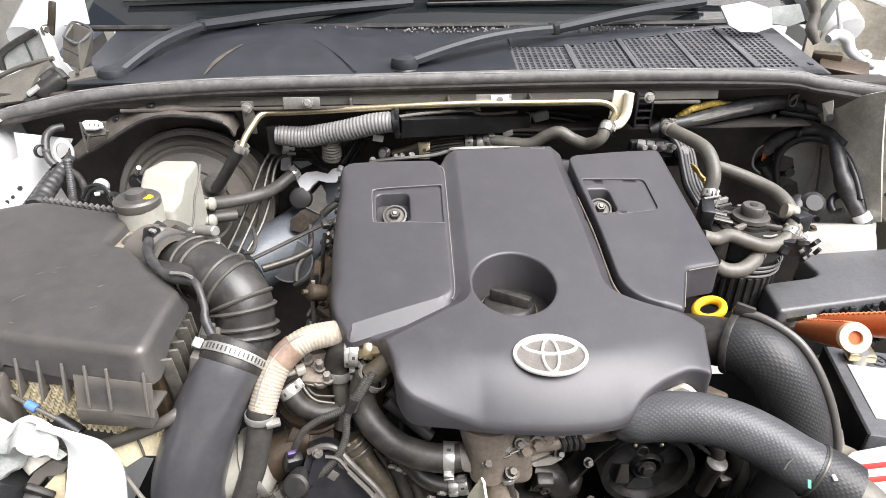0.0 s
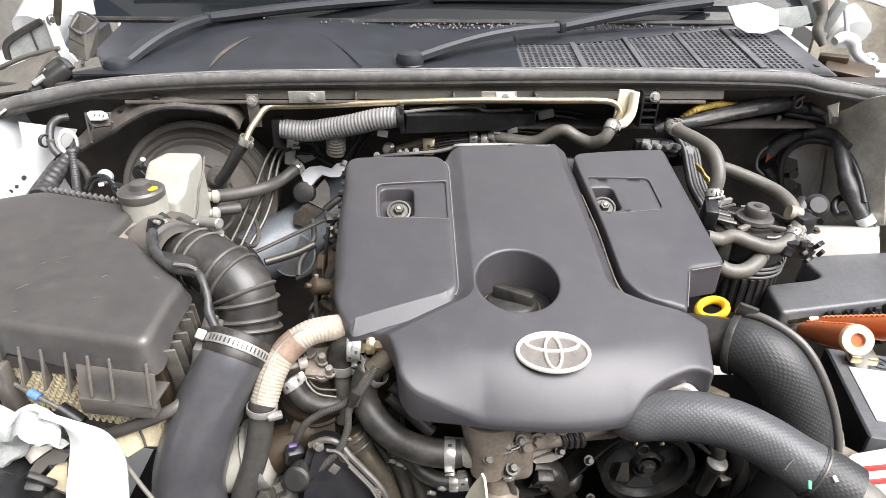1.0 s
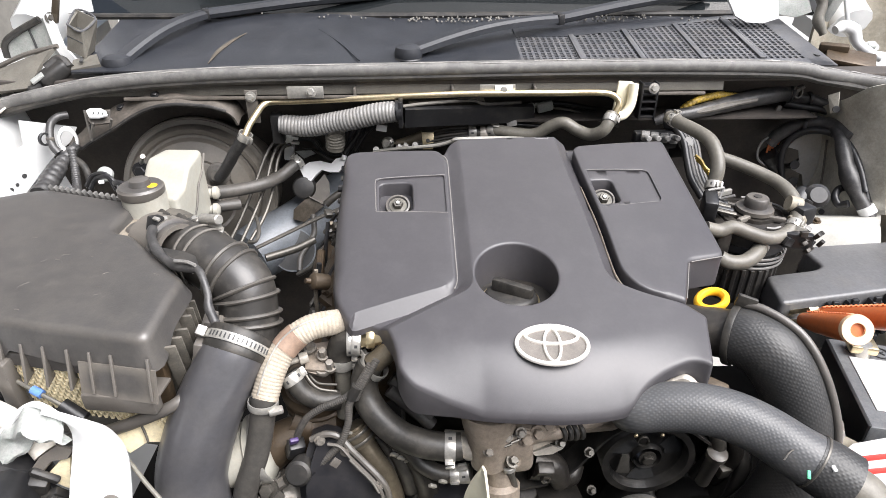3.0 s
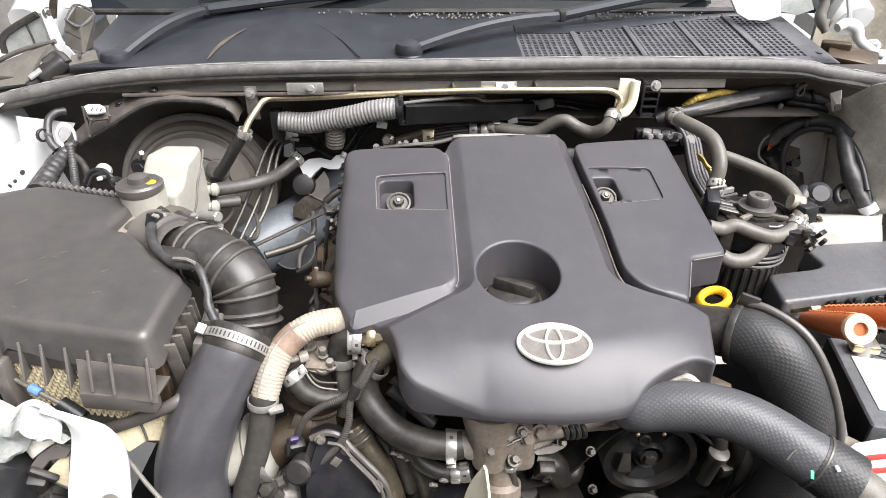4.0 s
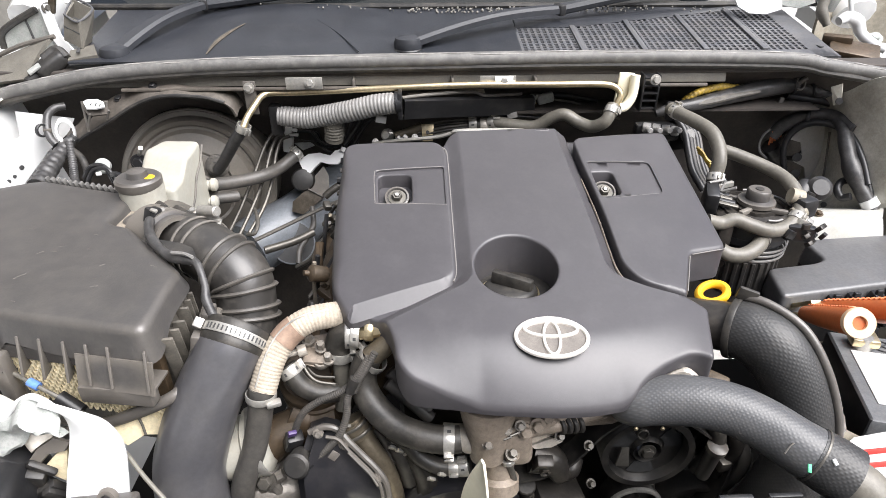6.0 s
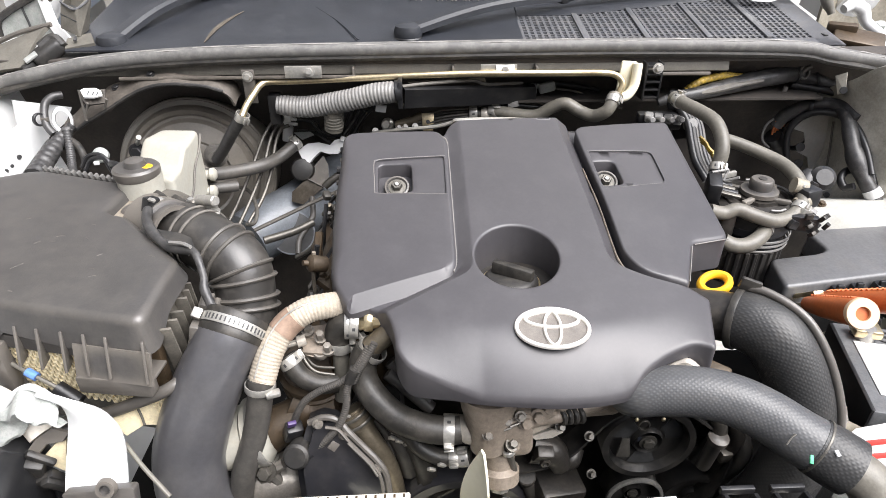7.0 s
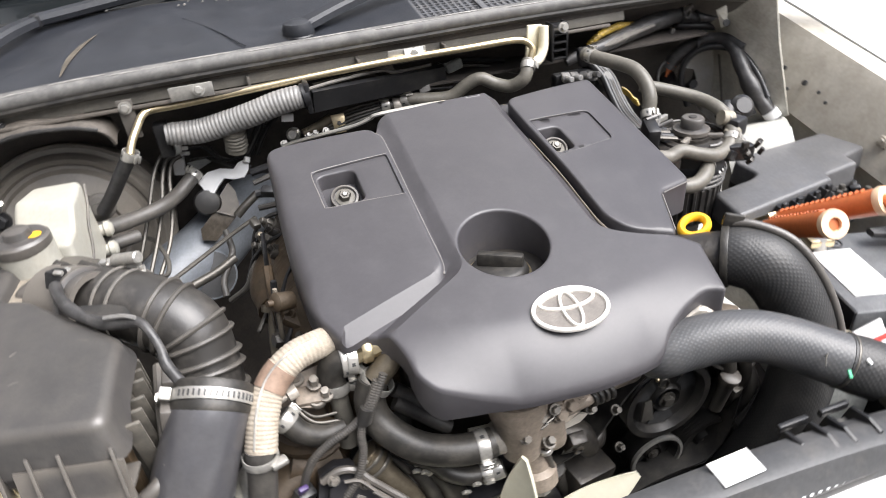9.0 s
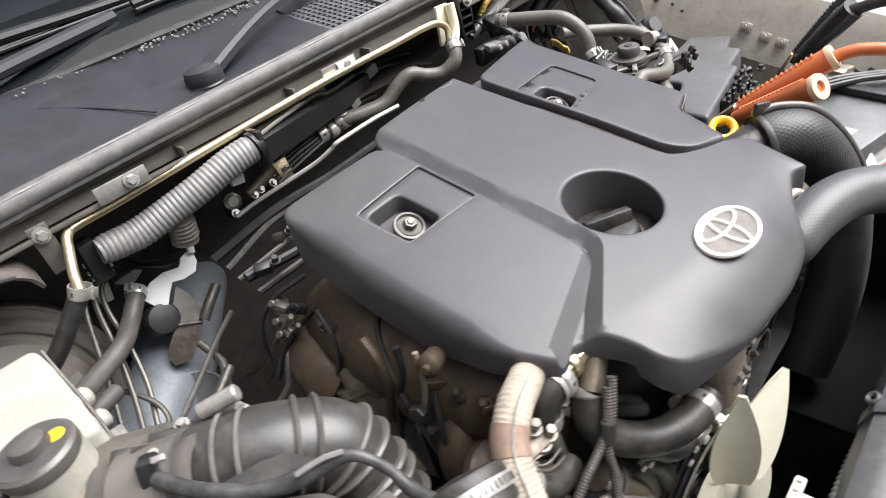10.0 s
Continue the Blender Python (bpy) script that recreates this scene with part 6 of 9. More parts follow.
part("cuff", lathe(B(), aim((-0.1830, 0.5310, 0.8900), (0.35, 0.85, 0.62)), [(0.0330, -0.008), (0.0350, -0.006), (0.0350, 0.002), (0.0338, 0.0042), (0.0315, 0.0035), (0.0315, -0.006)], 36, closed=True), RUBBERDUST, pipe, "dusty grey rubber cuff")
part("inner_pipe", lathe(B(), aim((-0.1830, 0.5310, 0.8900), (0.35, 0.85, 0.62)), [(0.0314, -0.004), (0.0314, 0.003), (0.026, 0.006), (0, 0.008)], 30), RUBBER, pipe)
part("pipe_lip", ring(B(), (-0.1885, 0.5180, 0.8815), (-0.35, -0.82, -0.70), 0.0325, 0.0025, 0.010, 32), RUBBERDUST, pipe)

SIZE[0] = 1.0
joint = thing("turbo_joint", (-0.19, 0.50, 0.68), "bright cast alloy intake joint beside the rubber pipe", "joint")
part("joint_body", lathe(B(), aim((-0.222, 0.515, 0.722), (1, 0.1, 0.25)), [(0, 0), (0.036, 0), (0.036, 0.03), (0.042, 0.034), (0.042, 0.046), (0.030, 0.055), (0, 0.055)], 30), MILK, joint)
part("joint_rim", ring(B(), (-0.178, 0.520, 0.734), (1, 0.1, 0.25), 0.041, 0.003, 0.010, 30), STEEL, joint)

# ---- beige sleeved hose ----
slv = thing("sleeved_hose", (-0.16, 0.50, 0.70), "beige corrugated heat sleeve over a grey hose", "hose")
sp1 = [(-0.030, 0.590, 0.862), (-0.062, 0.572, 0.878), (-0.090, 0.560, 0.885), (-0.116, 0.552, 0.883), (-0.139, 0.541, 0.869), (-0.153, 0.522, 0.850), (-0.162, 0.503, 0.826)]
part("fabric_sleeve", tube(B(), sp1, [0.0145, 0.0145, 0.0147, 0.0150, 0.0150, 0.0152, 0.0152], n=20, ribs=(0.0040, 0.0005)), SLEEVE, slv)
q = spline(sp1, 10)
part("tape_band", tube(B(), [q[34], q[38], q[42]], 0.0157, n=20), TAPE, slv, "worn brown tape band")
part("lower_hose", tube(B(), [(-0.162, 0.504, 0.832), (-0.168, 0.497, 0.795), (-0.178, 0.490, 0.755), (-0.197, 0.478, 0.700), (-0.208, 0.472, 0.63)], 0.0140, n=18), HOSEDARK, slv, "smooth grey rubber hose")
b = box(B(), (-0.148, 0.490, 0.820), (0.016, 0.010, 0.006), 0.002, rot=(0, 0, 20))
ring(b, (-0.1635, 0.5005, 0.822), (0.1, 0.15, 1), 0.0155, 0.0015, 0.008)
part("hose_clip", b, STEEL, slv)
part("seam_wire", tube(B(), [v + Vector((-0.004, -0.008, 0.0125)) for v in (Vector(p) for p in sp1)], 0.0012, n=6), STEEL, slv)

# ---- hoses in front of the cover ----
hose("coolant_hose", [(-0.046, 0.530, 0.848), (-0.053, 0.525, 0.829), (-0.051, 0.515, 0.810), (-0.036, 0.500, 0.794), (-0.014, 0.485, 0.783), (0.013, 0.474, 0.779), (0.040, 0.470, 0.777), (0.055, 0.470, 0.778)], [0.0150, 0.0158, 0.0160, 0.0160, 0.0160, 0.0160, 0.0158, 0.0150], RUBBERDUST, "thick dusty black coolant hose on the water outlet", ends=((0.88, 200),), n=20)
hT = thing("bypass_hose", (-0.08, 0.53, 0.80), "short black bypass hose with two steel clamps", "hose")
part("upper_hose", tube(B(), [(-0.055, 0.548, 0.867), (-0.067, 0.550, 0.867), (-0.078, 0.552, 0.860), (-0.083, 0.553, 0.848), (-0.082, 0.553, 0.834)], [0.0150, 0.0155, 0.0155, 0.0145, 0.0140], n=18), RUBBERDUST, hT)
part("pipe_stub", tube(B(), [(-0.021, 0.545, 0.877), (-0.039, 0.546, 0.873), (-0.056, 0.548, 0.869)], 0.0090, n=8), BRASS, hT, "yellow zinc pipe stub")
part("stub_collar", ring(B(), (-0.045, 0.547, 0.872), (1, 0.0, -0.05), 0.0090, 0.0035, 0.010, 16), BRASS, hT)
part("lower_hose", tube(B(), [(-0.081, 0.553, 0.829), (-0.081, 0.550, 0.810), (-0.080, 0.545, 0.783), (-0.082, 0.540, 0.760)], 0.0098, n=14), GREYHOSE, hT)
spring_clamp(hT, (-0.062, 0.549, 0.867), (1, 0.05, -0.10), 0.0158, -95, 0.010)
spring_clamp(hT, (-0.069, 0.550, 0.866), (1, 0.05, -0.05), 0.0158, -70, 0.007)
spring_clamp(hT, (-0.081, 0.553, 0.836), (0.1, 0.0, 1), 0.0142, 250, 0.013)
part("second_stub", tube(B(), [(-0.019, 0.540, 0.866), (-0.031, 0.535, 0.856), (-0.045, 0.530, 0.846)], 0.0125, n=14), BRONZE, hT, "tarnished brass pipe")
cl = spring_clamp(hT, (-0.042, 0.531, 0.843), (-0.6, 0.1, -0.8), 0.0160, 120, 0.009)
hose("small_coolant_hose", [(-0.024, 0.505, 0.756), (-0.002, 0.495, 0.743), (0.009, 0.488, 0.731), (0.028, 0.482, 0.722), (0.049, 0.480, 0.720), (0.068, 0.478, 0.724)], 0.0100, RUBBERDUST, "thin dusty coolant hose with a clamp", ends=((0.80, 160), (0.93, 100)), n=14)
hose("oil_hose", [(-0.140, 0.535, 0.834), (-0.133, 0.530, 0.824), (-0.123, 0.525, 0.811), (-0.105, 0.525, 0.799), (-0.084, 0.530, 0.795)], 0.0112, RUBBERDUST, "short dusty black oil hose", ends=((0.16, 30),), n=14)
hose("drain_hose", [(-0.005, 0.515, 0.725), (0.012, 0.50, 0.70), (0.018, 0.495, 0.66), (0.010, 0.50, 0.62)], 0.014, RUBBERDUST, "dusty hose hanging behind the fan", ends=((0.05, 40),), n=14)
lm = thing("wiring_loom", (-0.08, 0.52, 0.73), "two ribbed grey wiring conduits joined by tape", "wiring")
part("conduit", tube(B(), [(-0.044, 0.512, 0.863), (-0.053, 0.508, 0.847), (-0.063, 0.505, 0.831), (-0.070, 0.500, 0.812), (-0.072, 0.495, 0.792), (-0.081, 0.488, 0.770), (-0.096, 0.484, 0.753), (-0.111, 0.480, 0.738)], 0.0045, n=10, ribs=(0.0027, 0.0004)), HOSEDARK, lm)
part("conduit", tube(B(), [(-0.052, 0.508, 0.849), (-0.061, 0.505, 0.834), (-0.077, 0.505, 0.820), (-0.100, 0.505, 0.808), (-0.118, 0.505, 0.794), (-0.128, 0.505, 0.778), (-0.134, 0.505, 0.763)], 0.0043, n=10, ribs=(0.0027, 0.0004)), HOSEDARK, lm)
part("conduit", tube(B(), [(-0.037, 0.512, 0.869), (-0.045, 0.508, 0.855), (-0.056, 0.504, 0.836), (-0.062, 0.502, 0.823)], 0.0043, n=10, ribs=(0.0027, 0.0004)), HOSEDARK, lm)
part("conduit_plug", box(B(), (-0.138, 0.505, 0.745), (0.020, 0.016, 0.026), 0.003, rot=(20, 10, 25)), BLACK, lm)
part("plug_latch", box(B(), (-0.136, 0.497, 0.765), (0.010, 0.005, 0.008), 0.001, rot=(20, 10, 25)), VIOLET, lm, "dark violet latch")
part("conduit_plug", tube(B(), [(-0.111, 0.480, 0.738), (-0.118, 0.480, 0.731), (-0.126, 0.482, 0.723)], [0.0065, 0.0085, 0.0085], n=12), BLACK, lm)
part("tape_wrap", tube(B(), [(-0.059, 0.505, 0.839), (-0.066, 0.503, 0.823)], 0.0068, n=10), RUBBER, lm)

# ---- brake servo, master cylinder and reservoir ----
bo = thing("brake_servo", (-0.40, 1.08, 0.70), "large round dusty black brake servo on the firewall", "brake servo")
AX = Vector((0.03, -1, 0.12))
SC = Vector((-0.400, 1.098, 0.806))
part("servo_shell", lathe(B(), aim(SC, AX), [(0.140, -0.06), (0.141, 0.006), (0.139, 0.012), (0.131, 0.013), (0.129, 0.022), (0.124, 0.027), (0.117, 0.026), (0.113, 0.021), (0.108, 0.022), (0.103, 0.032), (0.074, 0.042), (0.069, 0.039), (0.064, 0.041), (0.036, 0.047), (0.033, 0.060), (0, 0.060)], 64), SERVO, bo, "stepped dusty black steel shell")
part("servo_rim", ring(B(), SC + AX * 0.006, AX, 0.138, 0.005, 0.008, 64), SERVO, bo)
part("check_valve", lathe(B(), aim((-0.349, 1.054, 0.859), AX), [(0, 0), (0.021, 0), (0.021, 0.005), (0.017, 0.007), (0.017, 0.010), (0.010, 0.012), (0.010, 0.018), (0, 0.018)], 24), CUFF, bo, "grey plastic check valve")
part("stud", hexbolt(B(), (-0.475, 1.030, 0.878), AX, 0.010, 0.010), BLACK, bo)
part("stud_pin", tube(B(), [(-0.475, 1.035, 0.887), (-0.460, 1.015, 0.910)], 0.004, n=8), STEEL, bo, "bright threaded stud")
mc = thing("master_cylinder", (-0.36, 0.91, 0.80), "cast alloy brake master cylinder on the servo", "master cylinder")
part("cylinder", lathe(B(), aim((-0.368, 0.985, 0.842), (0, -1, 0)), [(0, 0), (0.034, 0), (0.034, 0.012), (0.022, 0.016), (0.022, 0.13), (0.018, 0.135), (0, 0.135)], 24), ALLOY, mc)
part("outlet_union", disc(B(), (-0.345, 0.90, 0.84), (1, 0, -0.1), 0.010, 0.03, 6), STEEL, mc)
res = thing("brake_fluid_reservoir", (-0.37, 0.88, 0.855), "aged white plastic brake fluid reservoir with a dark cap", "reservoir")
b = moulded(B(), rounded([(-0.404, 0.825, 0.01), (-0.331, 0.802, 0.012), (-0.329, 0.90, 0.01), (-0.331, 0.940, 0.010), (-0.389, 0.944, 0.010), (-0.405, 0.90, 0.01)]), lambda x, y: 0.930 + 0.021 * max(0, min(1, (y - 0.838 + (x + 0.33) * 0.5) / 0.03)), 0.007, 0.100, step=0.01, fine=0.006)
part("tank", b, MILK, res)
b = moulded(B(), rounded([(-0.402, 0.775, 0.016), (-0.342, 0.770, 0.016), (-0.338, 0.86, 0.01), (-0.412, 0.865, 0.01)]), lambda x, y: 0.905, 0.008, 0.070, step=0.012, fine=0.006)
part("filler_chamber", b, MILK, res)
part("neck", lathe(B(), pose(-0.374, 0.800, 0.895, 0, 0, 0), [(0, 0), (0.030, 0), (0.030, 0.046), (0, 0.046)], 28), MILK, res)
cp = part("cap", lathe(B(), pose(-0.375, 0.799, 0.938), [(0, 0), (0.0295, 0), (0.0312, 0.004), (0.0312, 0.012), (0.028, 0.0150), (0.015, 0.0155), (0.013, 0.0235), (0.010, 0.025), (0, 0.025)], 40), GRIME, res, "dark screw cap with a yellow mark")
part("cap_mark", disc(B(), (-0.358, 0.796, 0.9525), (0, 0, 1), 0.0075, 0.0014, 16, 0.0004), YELLOW, cp, "yellow warning mark")
part("tank_seam", tube(B(), [(-0.3275, 0.936, 0.945), (-0.3275, 0.915, 0.925), (-0.327, 0.885, 0.912), (-0.328, 0.862, 0.885), (-0.331, 0.835, 0.868), (-0.335, 0.815, 0.850)], 0.0016, n=6), CUFF, res, "dusty moulding seam")
for x, y, z in ((-0.352, 0.938, 0.873), (-0.352, 0.925, 0.848)):
    part("outlet_nipple", lathe(B(), aim((x, y, z), (1, 0.1, 0)), [(0, 0), (0.008, 0), (0.008, 0.024), (0.011, 0.026), (0.011, 0.032), (0.006, 0.036), (0, 0.036)], 14), MILK, res)
part("float_wire", tube(B(), [(-0.405, 0.84, 0.93), (-0.43, 0.85, 0.935), (-0.45, 0.88, 0.92), (-0.47, 0.93, 0.90)], 0.004, n=8), BLACK, res)

hose("clutch_hose", [(-0.351, 0.942, 0.873), (-0.332, 0.955, 0.866), (-0.296, 0.985, 0.858), (-0.261, 1.010, 0.856), (-0.237, 1.040, 0.857), (-0.216, 1.060, 0.868), (-0.205, 1.072, 0.874)], 0.0112, HOSEDARK, "grey rubber fluid hose from the reservoir", ends=((0.05, 90), (0.96, 90)), n=14)
hose("return_hose", [(-0.358, 0.925, 0.851), (-0.339, 0.940, 0.846), (-0.296, 0.970, 0.837)], 0.0095, HOSEDARK, "short grey fluid hose below the reservoir", n=12)
bs = thing("servo_bracket", (-0.345, 1.020, 0.824), "dusty folded steel bracket below the brake servo", "bracket")
part("bracket_sheet", plate([(-0.354, 1.030, 0.845), (-0.310, 1.030, 0.850), (-0.309, 1.010, 0.817), (-0.344, 1.010, 0.814)], 0.004), GRIME, bs)
BR = [[(-0.239, 1.090, 0.909), (-0.251, 1.085, 0.904), (-0.266, 1.070, 0.883), (-0.284, 1.040, 0.842), (-0.304, 1.000, 0.800), (-0.322, 0.970, 0.768)],
      [(-0.229, 1.090, 0.903), (-0.243, 1.085, 0.898), (-0.254, 1.070, 0.878), (-0.265, 1.040, 0.841), (-0.281, 1.000, 0.805), (-0.302, 0.960, 0.767)],
      [(-0.220, 1.090, 0.900), (-0.235, 1.085, 0.894), (-0.245, 1.070, 0.872), (-0.251, 1.040, 0.835), (-0.264, 1.000, 0.799), (-0.285, 0.960, 0.770)],
      [(-0.315, 1.030, 0.807), (-0.293, 1.020, 0.803), (-0.281, 1.000, 0.799), (-0.270, 0.970, 0.787), (-0.273, 0.950, 0.775), (-0.287, 0.950, 0.772)]]
for ln in BR:
    solo("brake_line", tube(B(), ln, 0.0034, n=8), LINE, "thin bent steel brake line", "brake line", "brake lines")

vh = hose("vacuum_hose", [(-0.266, 0.972, 0.961), (-0.277, 0.975, 0.948), (-0.292, 0.985, 0.928), (-0.308, 1.000, 0.905), (-0.326, 1.020, 0.880), (-0.343, 1.035, 0.859)], 0.0100, LOOM, "dusty black taped vacuum hose to the brake servo", n=14)
spring_clamp(vh, (-0.268, 0.971, 0.959), (0.4, -0.05, 0.8), 0.0102, 230, 0.013)
vp = solo("vacuum_pipe", tube(B(), [(-0.268, 0.970, 0.960), (-0.262, 0.985, 0.973), (-0.251, 1.005, 0.988), (-0.242, 1.020, 0.997), (-0.227, 1.028, 0.999), (-0.171, 1.028, 1.000), (0.08, 1.011, 1.014), (0.25, 1.011, 1.014), (0.320, 1.010, 1.014), (0.345, 1.008, 1.010), (0.356, 1.003, 0.998), (0.350, 0.998, 0.982)], 0.0054, n=14), BRASS, "long bent yellow-zinc vacuum pipe along the firewall", "pipe")
for x in (-0.19, 0.13):
    bk = thing("pipe_bracket", (x, 1.02, 1.0), "small zinc pipe bracket with a bolt", "bracket", "pipe brackets")
    part("bracket_plate", box(B(), (x + 0.02, 1.016, 1.018), (0.06, 0.003, 0.020), 0.001), STEEL, bk)
    part("bracket_bolt", hexbolt(B(), (x + 0.03, 1.013, 1.020), (0, -1, 0.2), 0.006, 0.006), STEEL, bk)
lb = thing("label_plate", (0.155, 1.015, 1.02), "small white warning label with dark bars", "label")
part("label_sheet", box(B(), (0.160, 1.012, 1.0235), (0.030, 0.002, 0.008), 0.0006, rot=(-20, 0, 0)), LABEL, lb)
lb = thing("label_plate", (-0.505, 1.0, 0.985), "small white label on a bracket by the servo", "label")
part("label_sheet", plate([(-0.517, 0.985, 0.999), (-0.514, 0.992, 1.000), (-0.498, 0.996, 0.999), (-0.490, 0.994, 0.995), (-0.485, 0.985, 0.991), (-0.496, 0.978, 0.990), (-0.510, 0.976, 0.991)], 0.003), LABEL, lb)
for p in ((-0.505, 0.982, 0.997), (-0.498, 0.983, 0.996), (-0.492, 0.983, 0.995)):
    part("label_bar", box(B(), p, (0.0016, 0.002, 0.008), 0.0003, rot=(-35, 20, 0)), DARKINK, lb)
part("label_bracket", plate([(-0.525, 0.995, 0.998), (-0.487, 1.003, 0.997), (-0.486, 0.990, 0.979), (-0.511, 0.980, 0.979), (-0.515, 0.980, 0.986)], 0.004), SHROUD, lb, "dusty moulded bracket")
for a, c in (((-0.522, 0.990, 1.000), (-0.522, 0.985, 0.951)), ((-0.508, 0.978, 0.983), (-0.523, 0.985, 0.953)), ((-0.488, 0.998, 0.997), (-0.490, 0.995, 0.970)), ((-0.483, 0.990, 0.985), (-0.492, 0.995, 0.968))):
    part("bracket_rib", tube(B(), [a, c], 0.0020, n=6), CUFF, lb)
br = thing("hose_bracket", (-0.262, 1.02, 0.98), "dusty bracket plate with two bolts on the firewall", "bracket")
part("plate", box(B(), (-0.262, 1.025, 0.992), (0.020, 0.004, 0.056), 0.001), GRIME, br)
part("plate_bolt", hexbolt(B(), (-0.262, 1.021, 1.010), (0, -1, 0.1), 0.006, 0.007), STEEL, br)

# heat shield arching over the servo
hs = B()
upper = spline([(-0.590, 1.035, 0.925), (-0.572, 1.040, 0.942), (-0.546, 1.045, 0.960), (-0.519, 1.050, 0.977), (-0.487, 1.050, 0.994), (-0.456, 1.050, 1.006), (-0.423, 1.050, 1.011), (-0.379, 1.050, 1.009), (-0.333, 1.050, 1.006), (-0.295, 1.050, 0.998), (-0.283, 1.050, 0.970)], 4)
lower = spline([(-0.562, 1.000, 0.922), (-0.539, 1.000, 0.938), (-0.513, 1.000, 0.952), (-0.485, 1.005, 0.967), (-0.460, 1.010, 0.981), (-0.431, 1.010, 0.994), (-0.401, 1.010, 1.001), (-0.366, 1.010, 1.001), (-0.329, 1.010, 0.997), (-0.297, 1.010, 0.985), (-0.286, 1.010, 0.964)], 4)
grid(hs, lambda u, v: upper[round(u * 40)].lerp(lower[round(u * 40)], v) + Vector((0, 0, 0.005 * math.sin(v * math.pi) + 0.0015 * math.sin(u * 40))), 40, 5)
pa = upper
shr = thing("servo_shroud", (-0.44, 1.03, 0.95), "dusty black insulation shroud arching over the brake servo", "shroud")
part("shroud_sheet", thick(hs, 0.004), SHROUD, shr)
part("shroud_edge", tube(B(), [lower[k] for k in range(2, 36, 3)], 0.0030, n=8, wobble=0.2), RUBBER, shr, "ragged black edging")
for k in (8, 15, 23):
    part("shroud_clip", hexbolt(B(), upper[k].lerp(lower[k], 0.4) + Vector((0, 0, 0.005)), (0, -0.5, 1), 0.005, 0.004), BLACK, shr)

# corrugated air duct, plastic channel and hoses behind the engine
du = thing("corrugated_duct", (-0.12, 1.0, 0.95), "grey corrugated breather duct on the firewall", "duct")
dp = [(-0.224, 1.035, 0.957), (-0.212, 1.035, 0.956), (-0.176, 1.032, 0.954), (-0.137, 1.025, 0.961), (-0.097, 1.015, 0.971), (-0.058, 1.008, 0.982), (-0.030, 1.003, 0.987), (-0.018, 1.000, 0.988)]
part("duct_body", tube(B(), dp, [0.015, 0.0175, 0.0185, 0.0185, 0.0185, 0.0185, 0.018, 0.0165], n=22, ribs=(0.0062, 0.0012)), DUCTGREY, du)
part("duct_collar", tube(B(), [(-0.128, 1.030, 0.956), (-0.129, 1.035, 0.934), (-0.133, 1.040, 0.911)], 0.0165, n=18), GREYHOSE, du)
part("duct_collar", tube(B(), [(-0.129, 1.032, 0.943), (-0.131, 1.038, 0.918)], 0.0175, n=18, ribs=(0.006, 0.0015)), GREYHOSE, du)
part("duct_end", tube(B(), [(-0.020, 1.000, 0.988), (-0.011, 1.000, 0.989)], 0.0195, n=18), BLACK, du)
part("duct_tag", box(B(), (-0.047, 1.020, 0.954), (0.018, 0.006, 0.012), 0.001, rot=(0, 10, 0)), LABEL, du, "small white clip")
ch = thing("wiring_channel", (0.09, 1.0, 0.96), "black plastic wiring channel along the firewall", "wiring channel")
for k in range(6):
    f = k / 6
    part("channel_body", plate([Vector((-0.007, 1.000, 0.997)).lerp(Vector((0.219, 1.060, 0.981)), f), Vector((-0.007, 1.000, 0.997)).lerp(Vector((0.219, 1.060, 0.981)), f + 0.1667), Vector((-0.009, 1.010, 0.963)).lerp(Vector((0.223, 1.070, 0.950)), f + 0.1667), Vector((-0.009, 1.010, 0.963)).lerp(Vector((0.223, 1.070, 0.950)), f)], 0.010), BLACK, ch)
part("channel_lid", tube(B(), [(-0.009, 0.998, 0.998), (0.035, 1.010, 0.999), (0.107, 1.030, 0.997), (0.134, 1.035, 0.989), (0.198, 1.055, 0.985)], 0.0028, n=8), CUFF, ch, "pale channel edge")
part("channel_foot", tube(B(), [(-0.010, 1.005, 0.965), (0.074, 1.030, 0.962), (0.164, 1.050, 0.962), (0.211, 1.060, 0.950), (0.282, 1.080, 0.938)], 0.0022, n=8), GRIME, ch)
part("channel_end", box(B(), (-0.013, 0.998, 0.987), (0.007, 0.030, 0.044), 0.001), BLACK, ch)
part("channel_pad", plate([(-0.000, 1.022, 0.997), (0.129, 1.035, 1.001), (0.132, 1.036, 0.993), (0.112, 1.036, 0.996), (0.007, 1.022, 0.993)], 0.003), TANPLATE, ch, "dusty tan insulation strip")
b = B()
box(b, (0.217, 1.075, 0.967), (0.020, 0.012, 0.020), 0.004, rot=(0, -8, 0))
box(b, (0.246, 1.080, 0.969), (0.030, 0.014, 0.018), 0.004, rot=(0, -14, 0))
box(b, (0.233, 1.082, 0.971), (0.030, 0.010, 0.010), 0.003, rot=(0, 6, 0))
part("channel_clip", b, FLAP, ch, "grey-white plastic clip")
part("channel_seam", tube(B(), [(0.264, 1.080, 0.966), (0.302, 1.085, 0.958), (0.347, 1.090, 0.940), (0.393, 1.095, 0.923)], 0.0022, n=6), GRIME, ch)
part("channel_tag", box(B(), (0.183, 1.050, 0.948), (0.018, 0.004, 0.010), 0.001, rot=(0, -12, 0)), DUCTGREY, ch)
solo("loom_cable", tube(B(), [(0.180, 1.060, 0.972), (0.223, 1.080, 0.974), (0.281, 1.090, 0.970), (0.344, 1.090, 0.959)], 0.004, n=8), BLACK, "black cable leaving the wiring channel", "cable")
